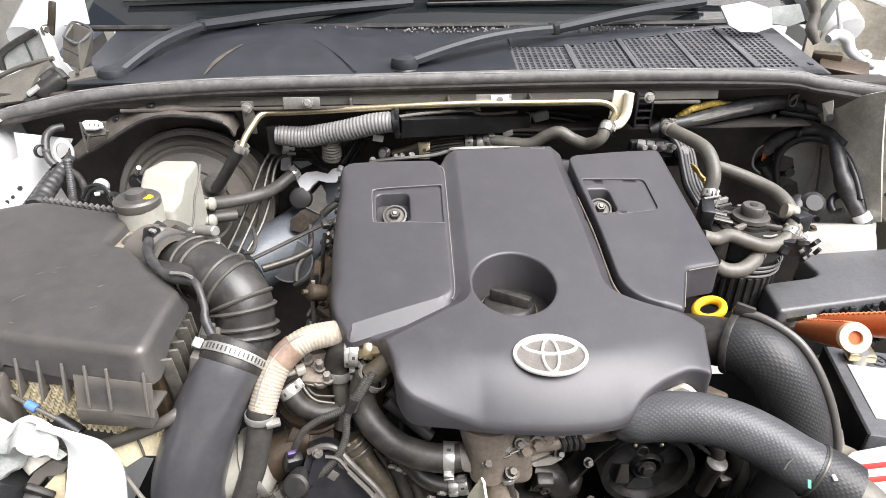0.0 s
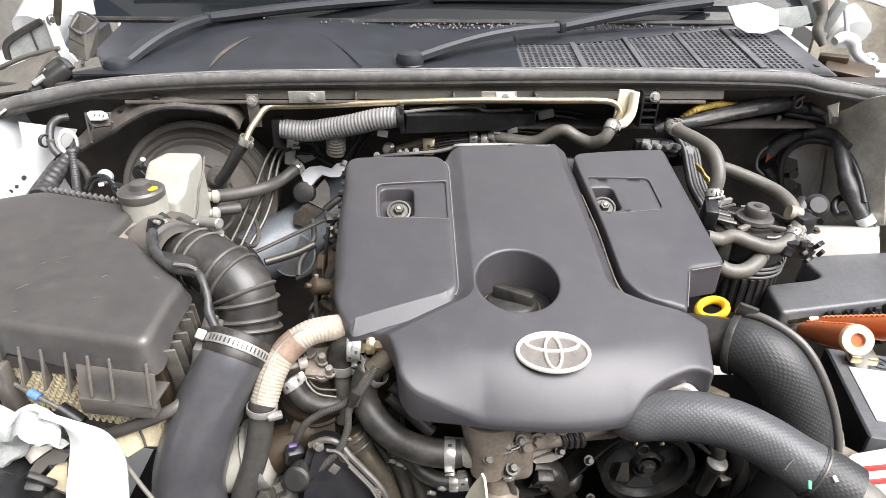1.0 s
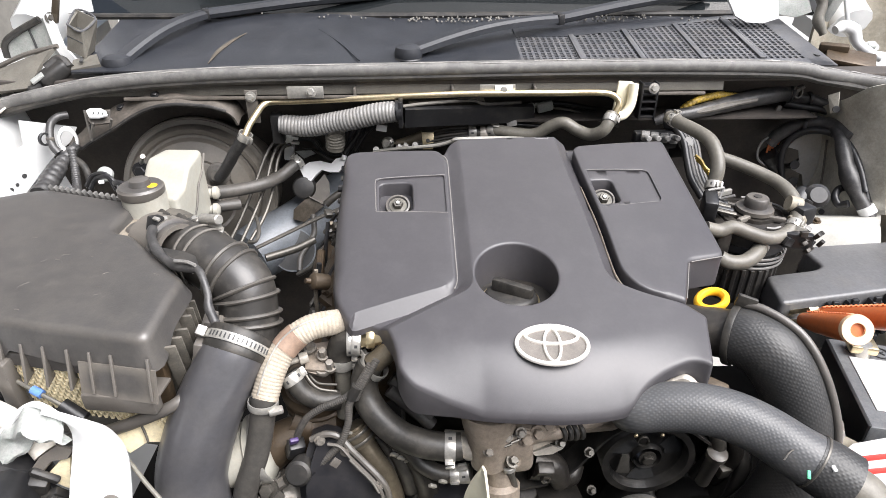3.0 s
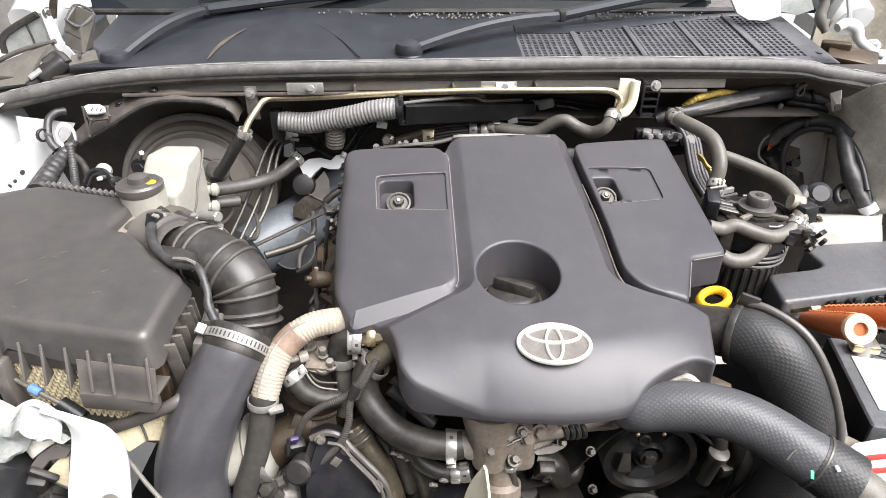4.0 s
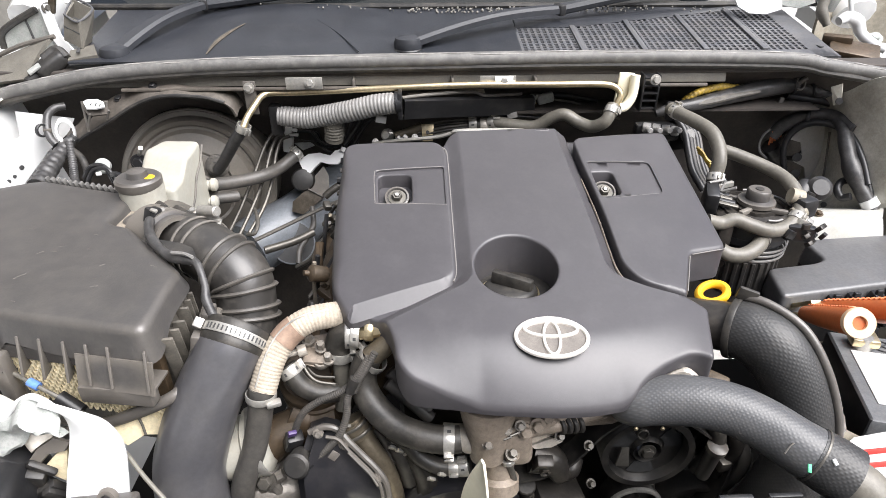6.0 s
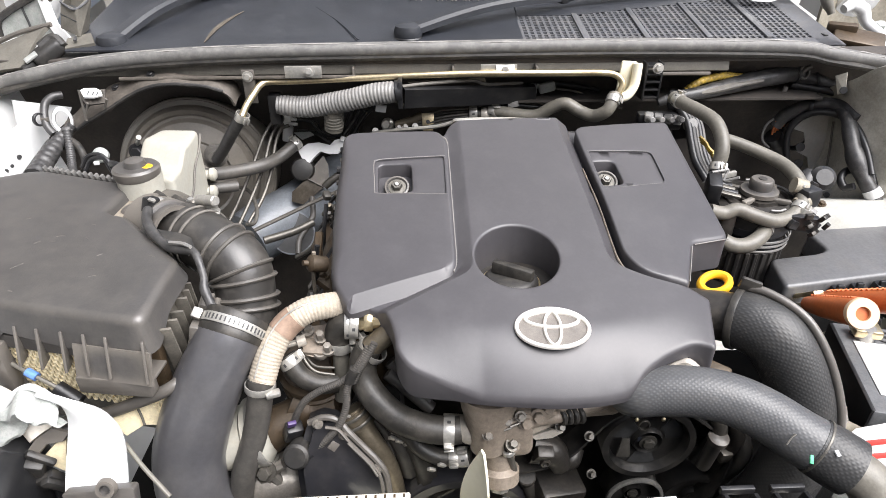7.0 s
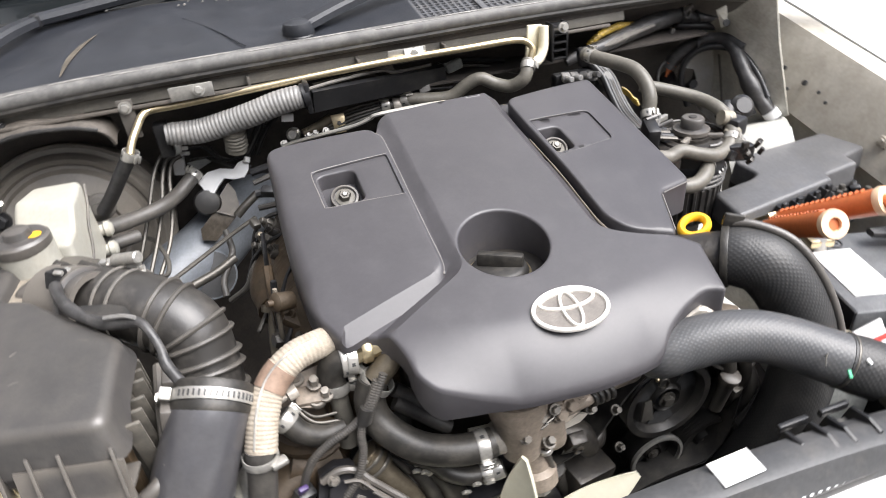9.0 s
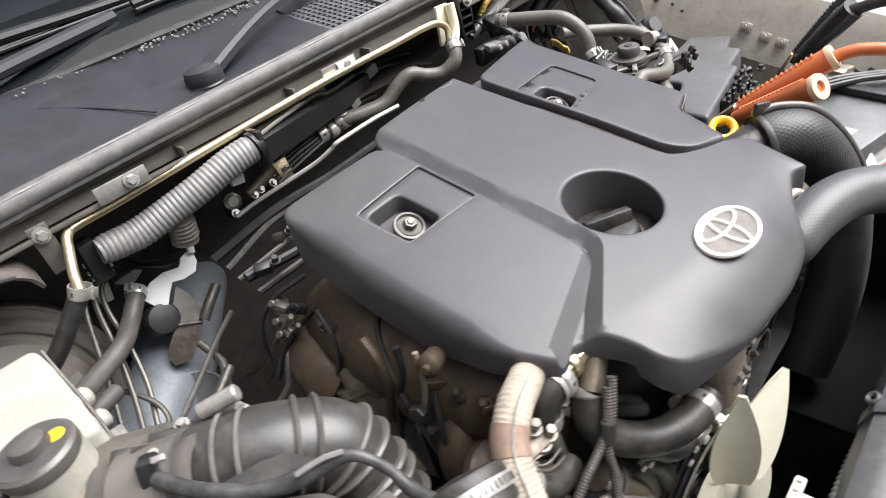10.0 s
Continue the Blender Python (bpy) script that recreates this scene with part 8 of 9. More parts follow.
lathe(b, aim((-0.435, 0.455, 0.775), (0.3, 0.6, 0.6)), [(0, 0), (0.045, 0), (0.045, 0.018), (0.030, 0.030), (0, 0.030)], 24)
part("lamp_back", b, BLACK, hl)
part("lamp_tab", plate([(-0.384, 0.452, 0.779), (-0.369, 0.456, 0.794), (-0.357, 0.458, 0.800), (-0.365, 0.450, 0.759), (-0.376, 0.450, 0.768)], 0.004), TAN, hl, "yellowed tan tab")
part("lamp_strap", plate([(-0.395, 0.446, 0.792), (-0.384, 0.450, 0.805), (-0.366, 0.454, 0.816), (-0.350, 0.452, 0.811), (-0.356, 0.448, 0.803), (-0.372, 0.446, 0.802), (-0.387, 0.442, 0.786)], 0.005), GRIME, hl, "dusty folded strap")
for p, q, a in (((-0.391, 0.440, 0.771), (0.020, 0.012, 0.034), 20), ((-0.382, 0.440, 0.754), (0.030, 0.010, 0.022), -25), ((-0.404, 0.436, 0.744), (0.012, 0.012, 0.040), 8), ((-0.371, 0.438, 0.749), (0.012, 0.010, 0.038), -32), ((-0.379, 0.440, 0.788), (0.030, 0.008, 0.010), 40), ((-0.417, 0.440, 0.765), (0.030, 0.02, 0.03), 15)):
    part("lamp_catch", box(B(), p, q, 0.003, rot=(18, a, 6)), RUBBER, hl)
part("lamp_rib", box(B(), (-0.411, 0.432, 0.752), (0.014, 0.008, 0.060), 0.002, rot=(20, 12, 0)), TANPLATE, hl, "dusty beige rib")
part("lamp_frame", tube(B(), [(-0.50, 0.50, 0.80), (-0.46, 0.49, 0.84), (-0.41, 0.475, 0.825), (-0.385, 0.46, 0.80)], 0.012, n=10), DULLPAINT, hl)
b = B()
for k in range(5):
    tube(b, [(-0.45 + 0.01 * k, 0.46, 0.76), (-0.42 + 0.01 * k, 0.455, 0.73), (-0.40, 0.45, 0.68 - 0.01 * k)], 0.004, n=7)
part("lamp_leads", b, BLACK, hl)
tb = thing("splash_shield", (-0.29, 0.50, 0.72), "tan plastic splash shield under the filter box", "shield")
part("shield_body", plate([(-0.335, 0.486, 0.794), (-0.314, 0.492, 0.804), (-0.292, 0.496, 0.809), (-0.271, 0.500, 0.809), (-0.270, 0.500, 0.802), (-0.279, 0.492, 0.776), (-0.295, 0.490, 0.779), (-0.306, 0.488, 0.773), (-0.314, 0.484, 0.769)], 0.005), TAN, tb)
part("shield_crease", tube(B(), [(-0.298, 0.492, 0.810), (-0.294, 0.489, 0.795), (-0.292, 0.486, 0.783)], 0.0014, n=6), DUSTY, tb)
bc = thing("bonnet_cable", (-0.35, 0.48, 0.75), "thin grey bonnet release cable with a blue clip", "cable")
part("cable_line", tube(B(), [(-0.52, 0.535, 0.880), (-0.446, 0.519, 0.861), (-0.398, 0.503, 0.843), (-0.358, 0.490, 0.822), (-0.305, 0.456, 0.800), (-0.273, 0.430, 0.780), (-0.245, 0.41, 0.76)], 0.0024, n=8), GREYHOSE, bc)
part("blue_clip", tube(B(), [(-0.407, 0.5065, 0.8465), (-0.396, 0.5025, 0.842)], 0.0048, n=10), BLUE, bc, "bright blue clip")
part("cable_stop", tube(B(), [(-0.375, 0.496, 0.832), (-0.352, 0.488, 0.818)], 0.0085, n=12), BLACK, bc)
cb = thing("corrugated_conduit", (-0.48, 0.55, 0.82), "black corrugated conduit at the filter box", "conduit")
part("conduit_body", tube(B(), [(-0.56, 0.60, 0.89), (-0.50, 0.560, 0.882), (-0.465, 0.535, 0.865), (-0.455, 0.53, 0.835), (-0.47, 0.53, 0.80)], 0.012, n=14, ribs=(0.006, 0.002)), BLACK, cb)

# ---- fuel filter and its hoses ----
ff = thing("fuel_filter", (0.505, 0.785, 0.78), "grimy fuel filter with a round priming pump on top", "fuel filter")
part("filter_bowl", lathe(B(), Matrix.Translation((0.500, 0.780, 0.770)), [(0, 0), (0.046, 0), (0.050, 0.01), (0.050, 0.085), (0.056, 0.090), (0.056, 0.10), (0, 0.10)], 36), BLACK, ff)
part("bowl_ribs", lathe(B(), Matrix.Translation((0.500, 0.780, 0.776)), [(0.050, 0), (0.054, 0.002), (0.054, 0.058), (0.050, 0.06)], 180, lobes=lambda a: 1 + 0.05 * (1 if math.cos(30 * a) > 0 else 0)), RUBBER, ff)
part("filter_head", lathe(B(), Matrix.Translation((0.503, 0.782, 0.866)), [(0, 0), (0.056, 0), (0.058, 0.006), (0.056, 0.020), (0.050, 0.025), (0, 0.026)], 40), RUBBER, ff, "black drum head")
b = lathe(B(), Matrix.Translation((0.507, 0.785, 0.890)), [(0, 0), (0.049, 0), (0.051, 0.003), (0.049, 0.008), (0.041, 0.009), (0.040, 0.005), (0.031, 0.005), (0.030, 0.010), (0, 0.010)], 60, lobes=lambda a: 1 + 0.05 * (1 if math.cos(7 * a) > 0.1 else 0))
part("head_casting", b, IRON, ff, "notched cast clamp ring")
for k in range(7):
    a = 2 * math.pi * k / 7 + 0.35
    arc = [Vector((0.507 + r * math.cos(a + q), 0.785 + r * math.sin(a + q), 0.8995)) for r, q in ((0.0500, -0.22), (0.0515, 0.0), (0.0500, 0.22))]
    part("ring_edge", tube(B(), arc, 0.0016, n=6), DUCTGREY, ff)
for k, (x, y, dx) in enumerate(((0.482, 0.762, 30), (0.530, 0.760, -25), (0.538, 0.800, 60), (0.485, 0.806, -40))):
    part("head_lug", box(B(), (x, y, 0.900), (0.024, 0.008, 0.008), 0.002, rot=(0, 0, dx)), (ALLOY, GRIME)[k % 2], ff)
for z, r in ((0.853, 0.0565), (0.846, 0.0560), (0.838, 0.0555)):
    part("bowl_ring", ring(B(), (0.503, 0.781, z), (0, 0, 1), r, 0.0018, 0.0035, 48), DUCTGREY, ff, "bright bowl clamp ring")
pk = part("priming_pump", lathe(B(), Matrix.Translation((0.508, 0.785, 0.902)), [(0, 0), (0.026, 0), (0.026, 0.006), (0.0165, 0.008), (0.0165, 0.020), (0.0145, 0.0225), (0, 0.0225)], 32), GRIME, ff, "round priming plunger")
part("plunger_cap", disc(B(), (0.508, 0.785, 0.9247), (0, 0, 1), 0.006, 0.001, 20, 0.0003), RUBBER, pk)
b = B()
box(b, (0.568, 0.765, 0.905), (0.030, 0.026, 0.030), 0.006, rot=(0, 0, 20))
lathe(b, aim((0.580, 0.800, 0.905), (0.6, 0.5, 0.5)), [(0, 0), (0.015, 0), (0.017, 0.01), (0.012, 0.024), (0, 0.026)], 16)
box(b, (0.545, 0.725, 0.885), (0.040, 0.016, 0.024), 0.004, rot=(0, 0, -20))
part("filter_sensor", b, BLACK, ff)
for k in range(5):
    f = k / 4
    part("sensor_fin", box(B(), Vector((0.451, 0.800, 0.917)).lerp(Vector((0.460, 0.775, 0.905)), f), (0.030, 0.006, 0.005), 0.001, rot=(20, 8, -18)), (LINE, BLACK)[k % 2], ff, "worn connector fin")
part("sensor_case", box(B(), (0.441, 0.790, 0.907), (0.020, 0.040, 0.040), 0.005, rot=(10, 0, -18)), BLACK, ff)
part("clamp_screw", box(B(), (0.461, 0.800, 0.924), (0.030, 0.006, 0.008), 0.001, rot=(0, -8, 10)), STEEL, ff)
for p in ((0.587, 0.785, 0.911), (0.573, 0.760, 0.904), (0.552, 0.735, 0.894), (0.563, 0.725, 0.880), (0.531, 0.720, 0.885)):
    part("bracket_tab", box(B(), p, (0.020, 0.006, 0.012), 0.001, rot=(10, 25, 20)), (STEEL, BLACK)[int(p[0] * 1000) % 2], ff)
part("purple_cap", lathe(B(), aim((0.604, 0.800, 0.915), (-0.2, -0.8, 0.6)), [(0, 0), (0.018, 0), (0.018, 0.010), (0.012, 0.016), (0, 0.016)], 20), BLACK, ff, "round black sensor cap")
b = B()
for k in range(8):
    box(b, (0.545 + 0.008 * (k % 4), 0.715 - 0.006 * (k // 4), 0.90 - 0.012 * (k % 3)), (0.010, 0.006, 0.008), 0.001, rot=(k * 14, k * 9, k * 20))
part("filter_fittings", b, IRON, ff)
for p, q in (((0.439, 0.800, 0.929), (0.462, 0.800, 0.933)), ((0.457, 0.800, 0.927), (0.444, 0.790, 0.902)), ((0.462, 0.800, 0.933), (0.456, 0.795, 0.918)), ((0.446, 0.790, 0.901), (0.466, 0.775, 0.903)), ((0.458, 0.795, 0.917), (0.473, 0.785, 0.927))):
    part("clip_frame", tube(B(), [p, q], 0.0022, n=6), DUCTGREY, ff, "pale wire clip")
for p in ((0.565, 0.775, 0.919), (0.575, 0.770, 0.912), (0.577, 0.755, 0.887), (0.581, 0.745, 0.872)):
    part("clip_tab", box(B(), p, (0.012, 0.008, 0.003), 0.001, rot=(25, 30, -25)), DUCTGREY, ff)
part("union_collar", tube(B(), [(0.549, 0.775, 0.919), (0.566, 0.772, 0.915)], 0.0112, n=16), SHADEPAINT, ff, "pale hose union")
part("union_collar", tube(B(), [(0.551, 0.755, 0.897), (0.564, 0.758, 0.904)], 0.0106, n=16), SHADEPAINT, ff)
FH = "grey rubber fuel hose looping round the filter"
hose("fuel_hose", [(0.430, 0.965, 0.986), (0.438, 0.935, 0.985), (0.450, 0.900, 0.984), (0.457, 0.865, 0.982), (0.460, 0.840, 0.969), (0.459, 0.825, 0.952), (0.455, 0.818, 0.934), (0.451, 0.810, 0.924)], 0.0105, GREYHOSE, FH, group="fuel hoses", ends=((0.08, 80), (0.93, 60)), n=16)
hose("fuel_hose", [(0.484, 0.885, 0.947), (0.509, 0.870, 0.942), (0.536, 0.850, 0.935), (0.556, 0.825, 0.929), (0.562, 0.795, 0.923), (0.563, 0.772, 0.911), (0.554, 0.752, 0.900), (0.533, 0.735, 0.890), (0.504, 0.725, 0.889), (0.476, 0.728, 0.896), (0.454, 0.735, 0.902), (0.435, 0.735, 0.897), (0.414, 0.735, 0.902)], 0.0098, GREYHOSE, FH, group="fuel hoses", ends=((0.42, 120), (0.53, 30)), n=16)
hose("fuel_hose", [(0.501, 0.735, 0.874), (0.486, 0.716, 0.869), (0.464, 0.705, 0.863), (0.444, 0.705, 0.863), (0.431, 0.710, 0.868)], 0.0108, GREYHOSE, FH, group="fuel hoses", ends=((0.06, 200),), n=16)
solo("filter_bracket", box(B(), (0.455, 0.775, 0.86), (0.020, 0.09, 0.07), 0.005, rot=(0, 0, -14)), IRON, "dark bracket holding the fuel filter", "bracket")
wb = thing("bulkhead_wires", (0.45, 0.92, 0.85), "black wires with brass terminals beside the engine", "wiring")
for k, (r, m) in enumerate(((0.0060, BLACK), (0.0065, RUBBER), (0.0045, HOSEDARK), (0.0055, BLACK), (0.0040, HOSEDARK))):
    d = Vector((0.008 * k, 0.004 * k, -0.003 * k))
    b = tube(B(), [Vector((0.444, 0.970, 0.968)) + d, Vector((0.455, 0.950, 0.950)) + d, Vector((0.454, 0.920, 0.928)) + d, Vector((0.454, 0.890, 0.907)) + d * 1.1, Vector((0.465, 0.860, 0.886)) + d], r, n=10)
    part("cable", b, m, wb)
part("relay_case", box(B(), (0.460, 0.985, 0.937), (0.030, 0.030, 0.055), 0.005, rot=(10, -12, -20)), BLACK, wb)
part("terminal_post", disc(B(), (0.460, 0.955, 0.942), (0.2, -1, 0.5), 0.010, 0.014, 16), DUCTGREY, wb, "grey terminal post")
for k in range(3):
    d = Vector((0.002 * k, 0, -0.004 * k))
    b = tube(B(), [Vector((0.447, 0.880, 0.952)) + d, Vector((0.455, 0.875, 0.946)) + d, Vector((0.461, 0.870, 0.937)) + d, Vector((0.467, 0.865, 0.932)) + d], 0.0026, n=6)
    part("yellow_lead", b, GOLD, wb)
part("cable_sleeve", box(B(), (0.444, 0.985, 0.974), (0.026, 0.036, 0.024), 0.006, rot=(10, 0, -20)), BLACK, wb)
b = B()
for k in range(4):
    box(b, (0.392 + 0.016 * k, 0.955, 0.957 - 0.002 * k), (0.014, 0.022, 0.012), 0.003, rot=(0, 0, -20))
    disc(b, (0.390 + 0.016 * k, 0.945, 0.957), (0, -1, 0.2), 0.005, 0.014, 10)
part("plug_row", b, DUCTGREY, wb, "row of grey plug connectors")
part("plug_backing", box(B(), (0.415, 0.97, 0.945), (0.075, 0.02, 0.030), 0.005), BLACK, wb)
jb = thing("relay_bracket", (0.40, 1.02, 0.96), "black ribbed relay bracket with a pale panel", "bracket")
part("pale_panel", box(B(), (0.366, 1.020, 1.000), (0.026, 0.006, 0.060), 0.002, rot=(0, 4, 0)), CREAMCAP, jb, "cream folded panel")
part("pale_fold", tube(B(), [(0.380, 1.012, 1.028), (0.378, 1.008, 0.995), (0.368, 1.004, 0.978), (0.356, 1.0, 0.975)], 0.008, n=10), CREAMCAP, jb)
b = B()
for k in range(5):
    box(b, (0.408, 1.018, 0.972 + 0.013 * k), (0.028, 0.024, 0.003), 0.0006)
for dx in (-0.013, 0.013):
    box(b, (0.408 + dx, 1.018, 0.998), (0.003, 0.024, 0.062), 0.0006)
part("ribbed_frame", b, BLACK, jb)
part("frame_bolt", hexbolt(B(), (0.412, 1.005, 1.022), (0, -1, 0.2), 0.006, 0.007), STEEL, jb)

# looms on the right-hand bulkhead
lr = thing("bulkhead_loom", (0.577, 1.060, 0.976), "thick taped black wiring loom along the bulkhead", "wiring")
part("loom_main", tube(B(), [(0.433, 1.030, 0.955), (0.461, 1.030, 0.965), (0.509, 1.040, 0.969), (0.567, 1.060, 0.974), (0.626, 1.080, 0.979), (0.677, 1.090, 0.985), (0.701, 1.095, 0.985)], [0.007, 0.009, 0.0115, 0.0135, 0.0155, 0.0165, 0.0160], n=18, wobble=0.10), LOOM, lr)
part("loom_ribbon", tube(B(), [(0.490, 1.030, 0.969), (0.526, 1.035, 0.973), (0.569, 1.045, 0.979), (0.626, 1.060, 0.983)], [0.003, 0.006, 0.006, 0.003], n=8, wobble=0.3), CUFF, lr, "dusty tape lap")
part("loom_tail", tube(B(), [(0.700, 1.095, 0.966), (0.731, 1.090, 0.960), (0.764, 1.080, 0.957), (0.786, 1.060, 0.951), (0.796, 1.030, 0.938), (0.795, 0.990, 0.911), (0.791, 0.950, 0.875), (0.792, 0.920, 0.836)], 0.0072, n=12), BLACK, lr)
part("loom_taped", tube(B(), [(0.706, 1.098, 0.980), (0.737, 1.098, 0.973), (0.765, 1.092, 0.967), (0.787, 1.080, 0.960)], [0.014, 0.012, 0.011, 0.008], n=12, wobble=0.35), LOOM, lr)
for p, r in (((0.700, 1.095, 0.985), 0.017), ((0.457, 1.030, 0.963), 0.010), ((0.742, 1.097, 0.973), 0.013)):
    part("cable_tie", ring(B(), p, (1, 0.2, 0.15), r, 0.0025, 0.006), BLACK, lr)
b = ring(B(), (0.711, 1.085, 0.990), (0.4, -1, 0.3), 0.010, 0.0035, 0.008, 16)
tube(b, [(0.704, 1.085, 0.978), (0.710, 1.080, 0.995), (0.719, 1.080, 1.001)], 0.004, n=8)
part("loom_hook", b, GRIME, lr, "dusty plastic loop clip")
part("loom_clip", box(B(), (0.690, 1.090, 1.007), (0.008, 0.006, 0.026), 0.001, rot=(0, 25, 0)), BEIGE, lr)
part("loom_peg", box(B(), (0.685, 1.085, 0.956), (0.008, 0.006, 0.016), 0.001, rot=(0, 15, 0)), CUFF, lr)
lr2 = thing("lamp_loom", (0.741, 1.050, 0.926), "looped black wiring loom at the bulkhead grommet", "wiring")
part("cable_coil", tube(B(), [(0.697, 1.100, 0.884), (0.706, 1.095, 0.904), (0.725, 1.085, 0.922), (0.744, 1.070, 0.935), (0.763, 1.050, 0.940), (0.772, 1.020, 0.940), (0.775, 0.990, 0.933)], [0.012, 0.013, 0.013, 0.012, 0.012, 0.012, 0.010], n=14, wobble=0.12), LOOM, lr2)
part("loop", tube(B(), [(0.724, 1.060, 0.813), (0.713, 1.070, 0.850), (0.712, 1.075, 0.882), (0.721, 1.070, 0.908), (0.739, 1.055, 0.925), (0.760, 1.030, 0.930), (0.770, 0.990, 0.925), (0.774, 0.950, 0.899), (0.778, 0.920, 0.863)], 0.0060, n=12), BLACK, lr2)
part("thin_ring", tube(B(), [(0.699, 1.100, 0.838), (0.682, 1.100, 0.852), (0.677, 1.100, 0.870), (0.681, 1.100, 0.887), (0.690, 1.098, 0.898)], 0.0022, n=8), DUCTGREY, lr2, "thin grey wire")
part("thick_sheath", tube(B(), [(0.767, 1.030, 0.938), (0.764, 1.000, 0.928), (0.760, 0.970, 0.904), (0.762, 0.945, 0.878), (0.773, 0.925, 0.852), (0.788, 0.905, 0.825), (0.791, 0.880, 0.795)], [0.010, 0.012, 0.0135, 0.0135, 0.0125, 0.0115, 0.0115], n=14, wobble=0.22), LOOM, lr2)
part("side_loop", tube(B(), [(0.768, 0.950, 0.860), (0.753, 0.950, 0.855), (0.743, 0.940, 0.845), (0.748, 0.930, 0.835), (0.756, 0.920, 0.842)], 0.0065, n=10), BLACK, lr2)
part("tie_wrap", ring(B(), (0.738, 1.072, 0.931), (1, -0.7, 0.1), 0.013, 0.002, 0.007), BLACK, lr2)
b = B()
for k in range(5):
    d = Vector((0.0045 * k, 0, 0.004 * k))
    tube(b, [Vector((0.696, 1.100, 0.866)) + d, Vector((0.693, 1.095, 0.879)) + d, Vector((0.692, 1.092, 0.896)) + d], 0.0020, n=6)
part("red_leads", b, RED, lr2, "red wire tails")
part("lead_boot", tube(B(), [(0.702, 1.105, 0.862), (0.718, 1.110, 0.845), (0.731, 1.110, 0.826)], [0.016, 0.017, 0.012], n=14), BLACK, lr2)
part("white_tape", tube(B(), [(0.781, 0.912, 0.839), (0.788, 0.905, 0.828)], 0.0142, n=12), LABEL, lr2, "white tape collar")
solo("yellow_conduit", tube(B(), [(0.487, 1.050, 0.970), (0.499, 1.050, 0.980), (0.519, 1.055, 0.987), (0.558, 1.070, 0.989), (0.599, 1.085, 0.983)], 0.0068, n=10, ribs=(0.007, 0.0010), wobble=0.2), GOLD, "dirty yellow spiral conduit on the bulkhead", "conduit")
gm = solo("bulkhead_grommet", ring(B(), (0.765, 1.135, 0.851), (-0.2, -1, 0.1), 0.026, 0.007, 0.016, 32), RUBBER, "round black rubber bulkhead grommet", "grommet")
tower = thing("suspension_tower", (0.76, 0.92, 0.60), "dusty white pressed suspension tower with bolts", "body panel")
b = grid(B(), lambda u, v: Vector((0.648, 0.860, 0.817)).lerp(Vector((0.759, 0.840, 0.839)), u).lerp(Vector((0.721, 0.950, 0.804)).lerp(Vector((0.829, 0.930, 0.814)), u), v) + Vector((0, 0, 0.006 * math.sin(v * 3.1))), 10, 6)
part("tower_top", thick(b, 0.005), TOWERPAINT, tower, "bright dusty white top")
b = grid(B(), lambda u, v: Vector((0.648, 0.860, 0.817)).lerp(Vector((0.759, 0.840, 0.839)), u).lerp(Vector((0.654, 0.840, 0.769)).lerp(Vector((0.751, 0.800, 0.792)), u), v), 8, 4)
part("tower_front", thick(b, 0.004), TOWERPAINT, tower)
part("tower_plug", disc(B(), (0.707, 0.855, 0.819), (0, -0.5, 1), 0.0065, 0.004, 20), DARKINK, tower, "dark disc standing for a punched hole")
part("tower_bolt", hexbolt(B(), (0.691, 0.895, 0.822), (0, -0.3, 1), 0.005, 0.005), RUST, tower)
ends = [[(0.782, 1.100, 0.791), (0.793, 1.120, 0.828), (0.780, 1.120, 0.895), (0.761, 1.100, 0.946)], [(0.754, 0.990, 0.782), (0.785, 1.040, 0.841), (0.789, 1.070, 0.902), (0.769, 1.070, 0.971)], [(0.777, 0.950, 0.802), (0.773, 0.980, 0.878), (0.776, 1.010, 0.935), (0.765, 1.020, 0.996)], [(0.796, 0.925, 0.817), (0.790, 0.950, 0.891), (0.784, 0.970, 0.954), (0.768, 0.980, 1.027)], [(0.815, 0.900, 0.830), (0.804, 0.920, 0.903), (0.798, 0.940, 0.964), (0.786, 0.955, 1.042)]]
rows = [spline(p, 4) for p in ends]
cols = [spline([r[j] for r in rows], 4) for j in range(len(rows[0]))]
b = grid(B(), lambda u, v: cols[round(v * 12)][round(u * 16)], 16, 12)
part("tower_back", thick(b, 0.005), APRON, tower, "dirty inner wing panel, its shade put into the grey")
for p, r in (((0.782, 1.105, 0.835), 0.010), ((0.796, 1.090, 0.795), 0.006), ((0.750, 1.020, 0.977), 0.006), ((0.750, 0.970, 0.801), 0.005)):
    part("panel_hole", disc(B(), p, (-0.35, -1, 0.15), r, 0.003, 18, 0.0004), DARKINK, tower, "dark disc standing for a punched hole")
part("panel_crease", tube(B(), [(0.779, 1.058, 0.906), (0.773, 1.030, 0.846), (0.748, 0.985, 0.799)], 0.002, n=6), BEIGE, tower)
part("panel_flange", plate([(0.741, 1.040, 0.996), (0.753, 1.030, 1.005), (0.755, 1.020, 0.972), (0.749, 1.030, 0.966)], 0.003), APRON, tower)

part("scalloped_plate", plate([(0.723, 1.085, 0.883), (0.736, 1.085, 0.898), (0.756, 1.085, 0.909), (0.799, 1.080, 0.908), (0.817, 1.075, 0.896), (0.837, 1.060, 0.820), (0.830, 1.050, 0.787), (0.792, 1.060, 0.773), (0.772, 1.070, 0.799), (0.763, 1.075, 0.829), (0.740, 1.080, 0.839), (0.752, 1.080, 0.857), (0.747, 1.085, 0.876)], 0.003), TOWERPAINT, tower, "pale pressed plate with a scalloped edge")
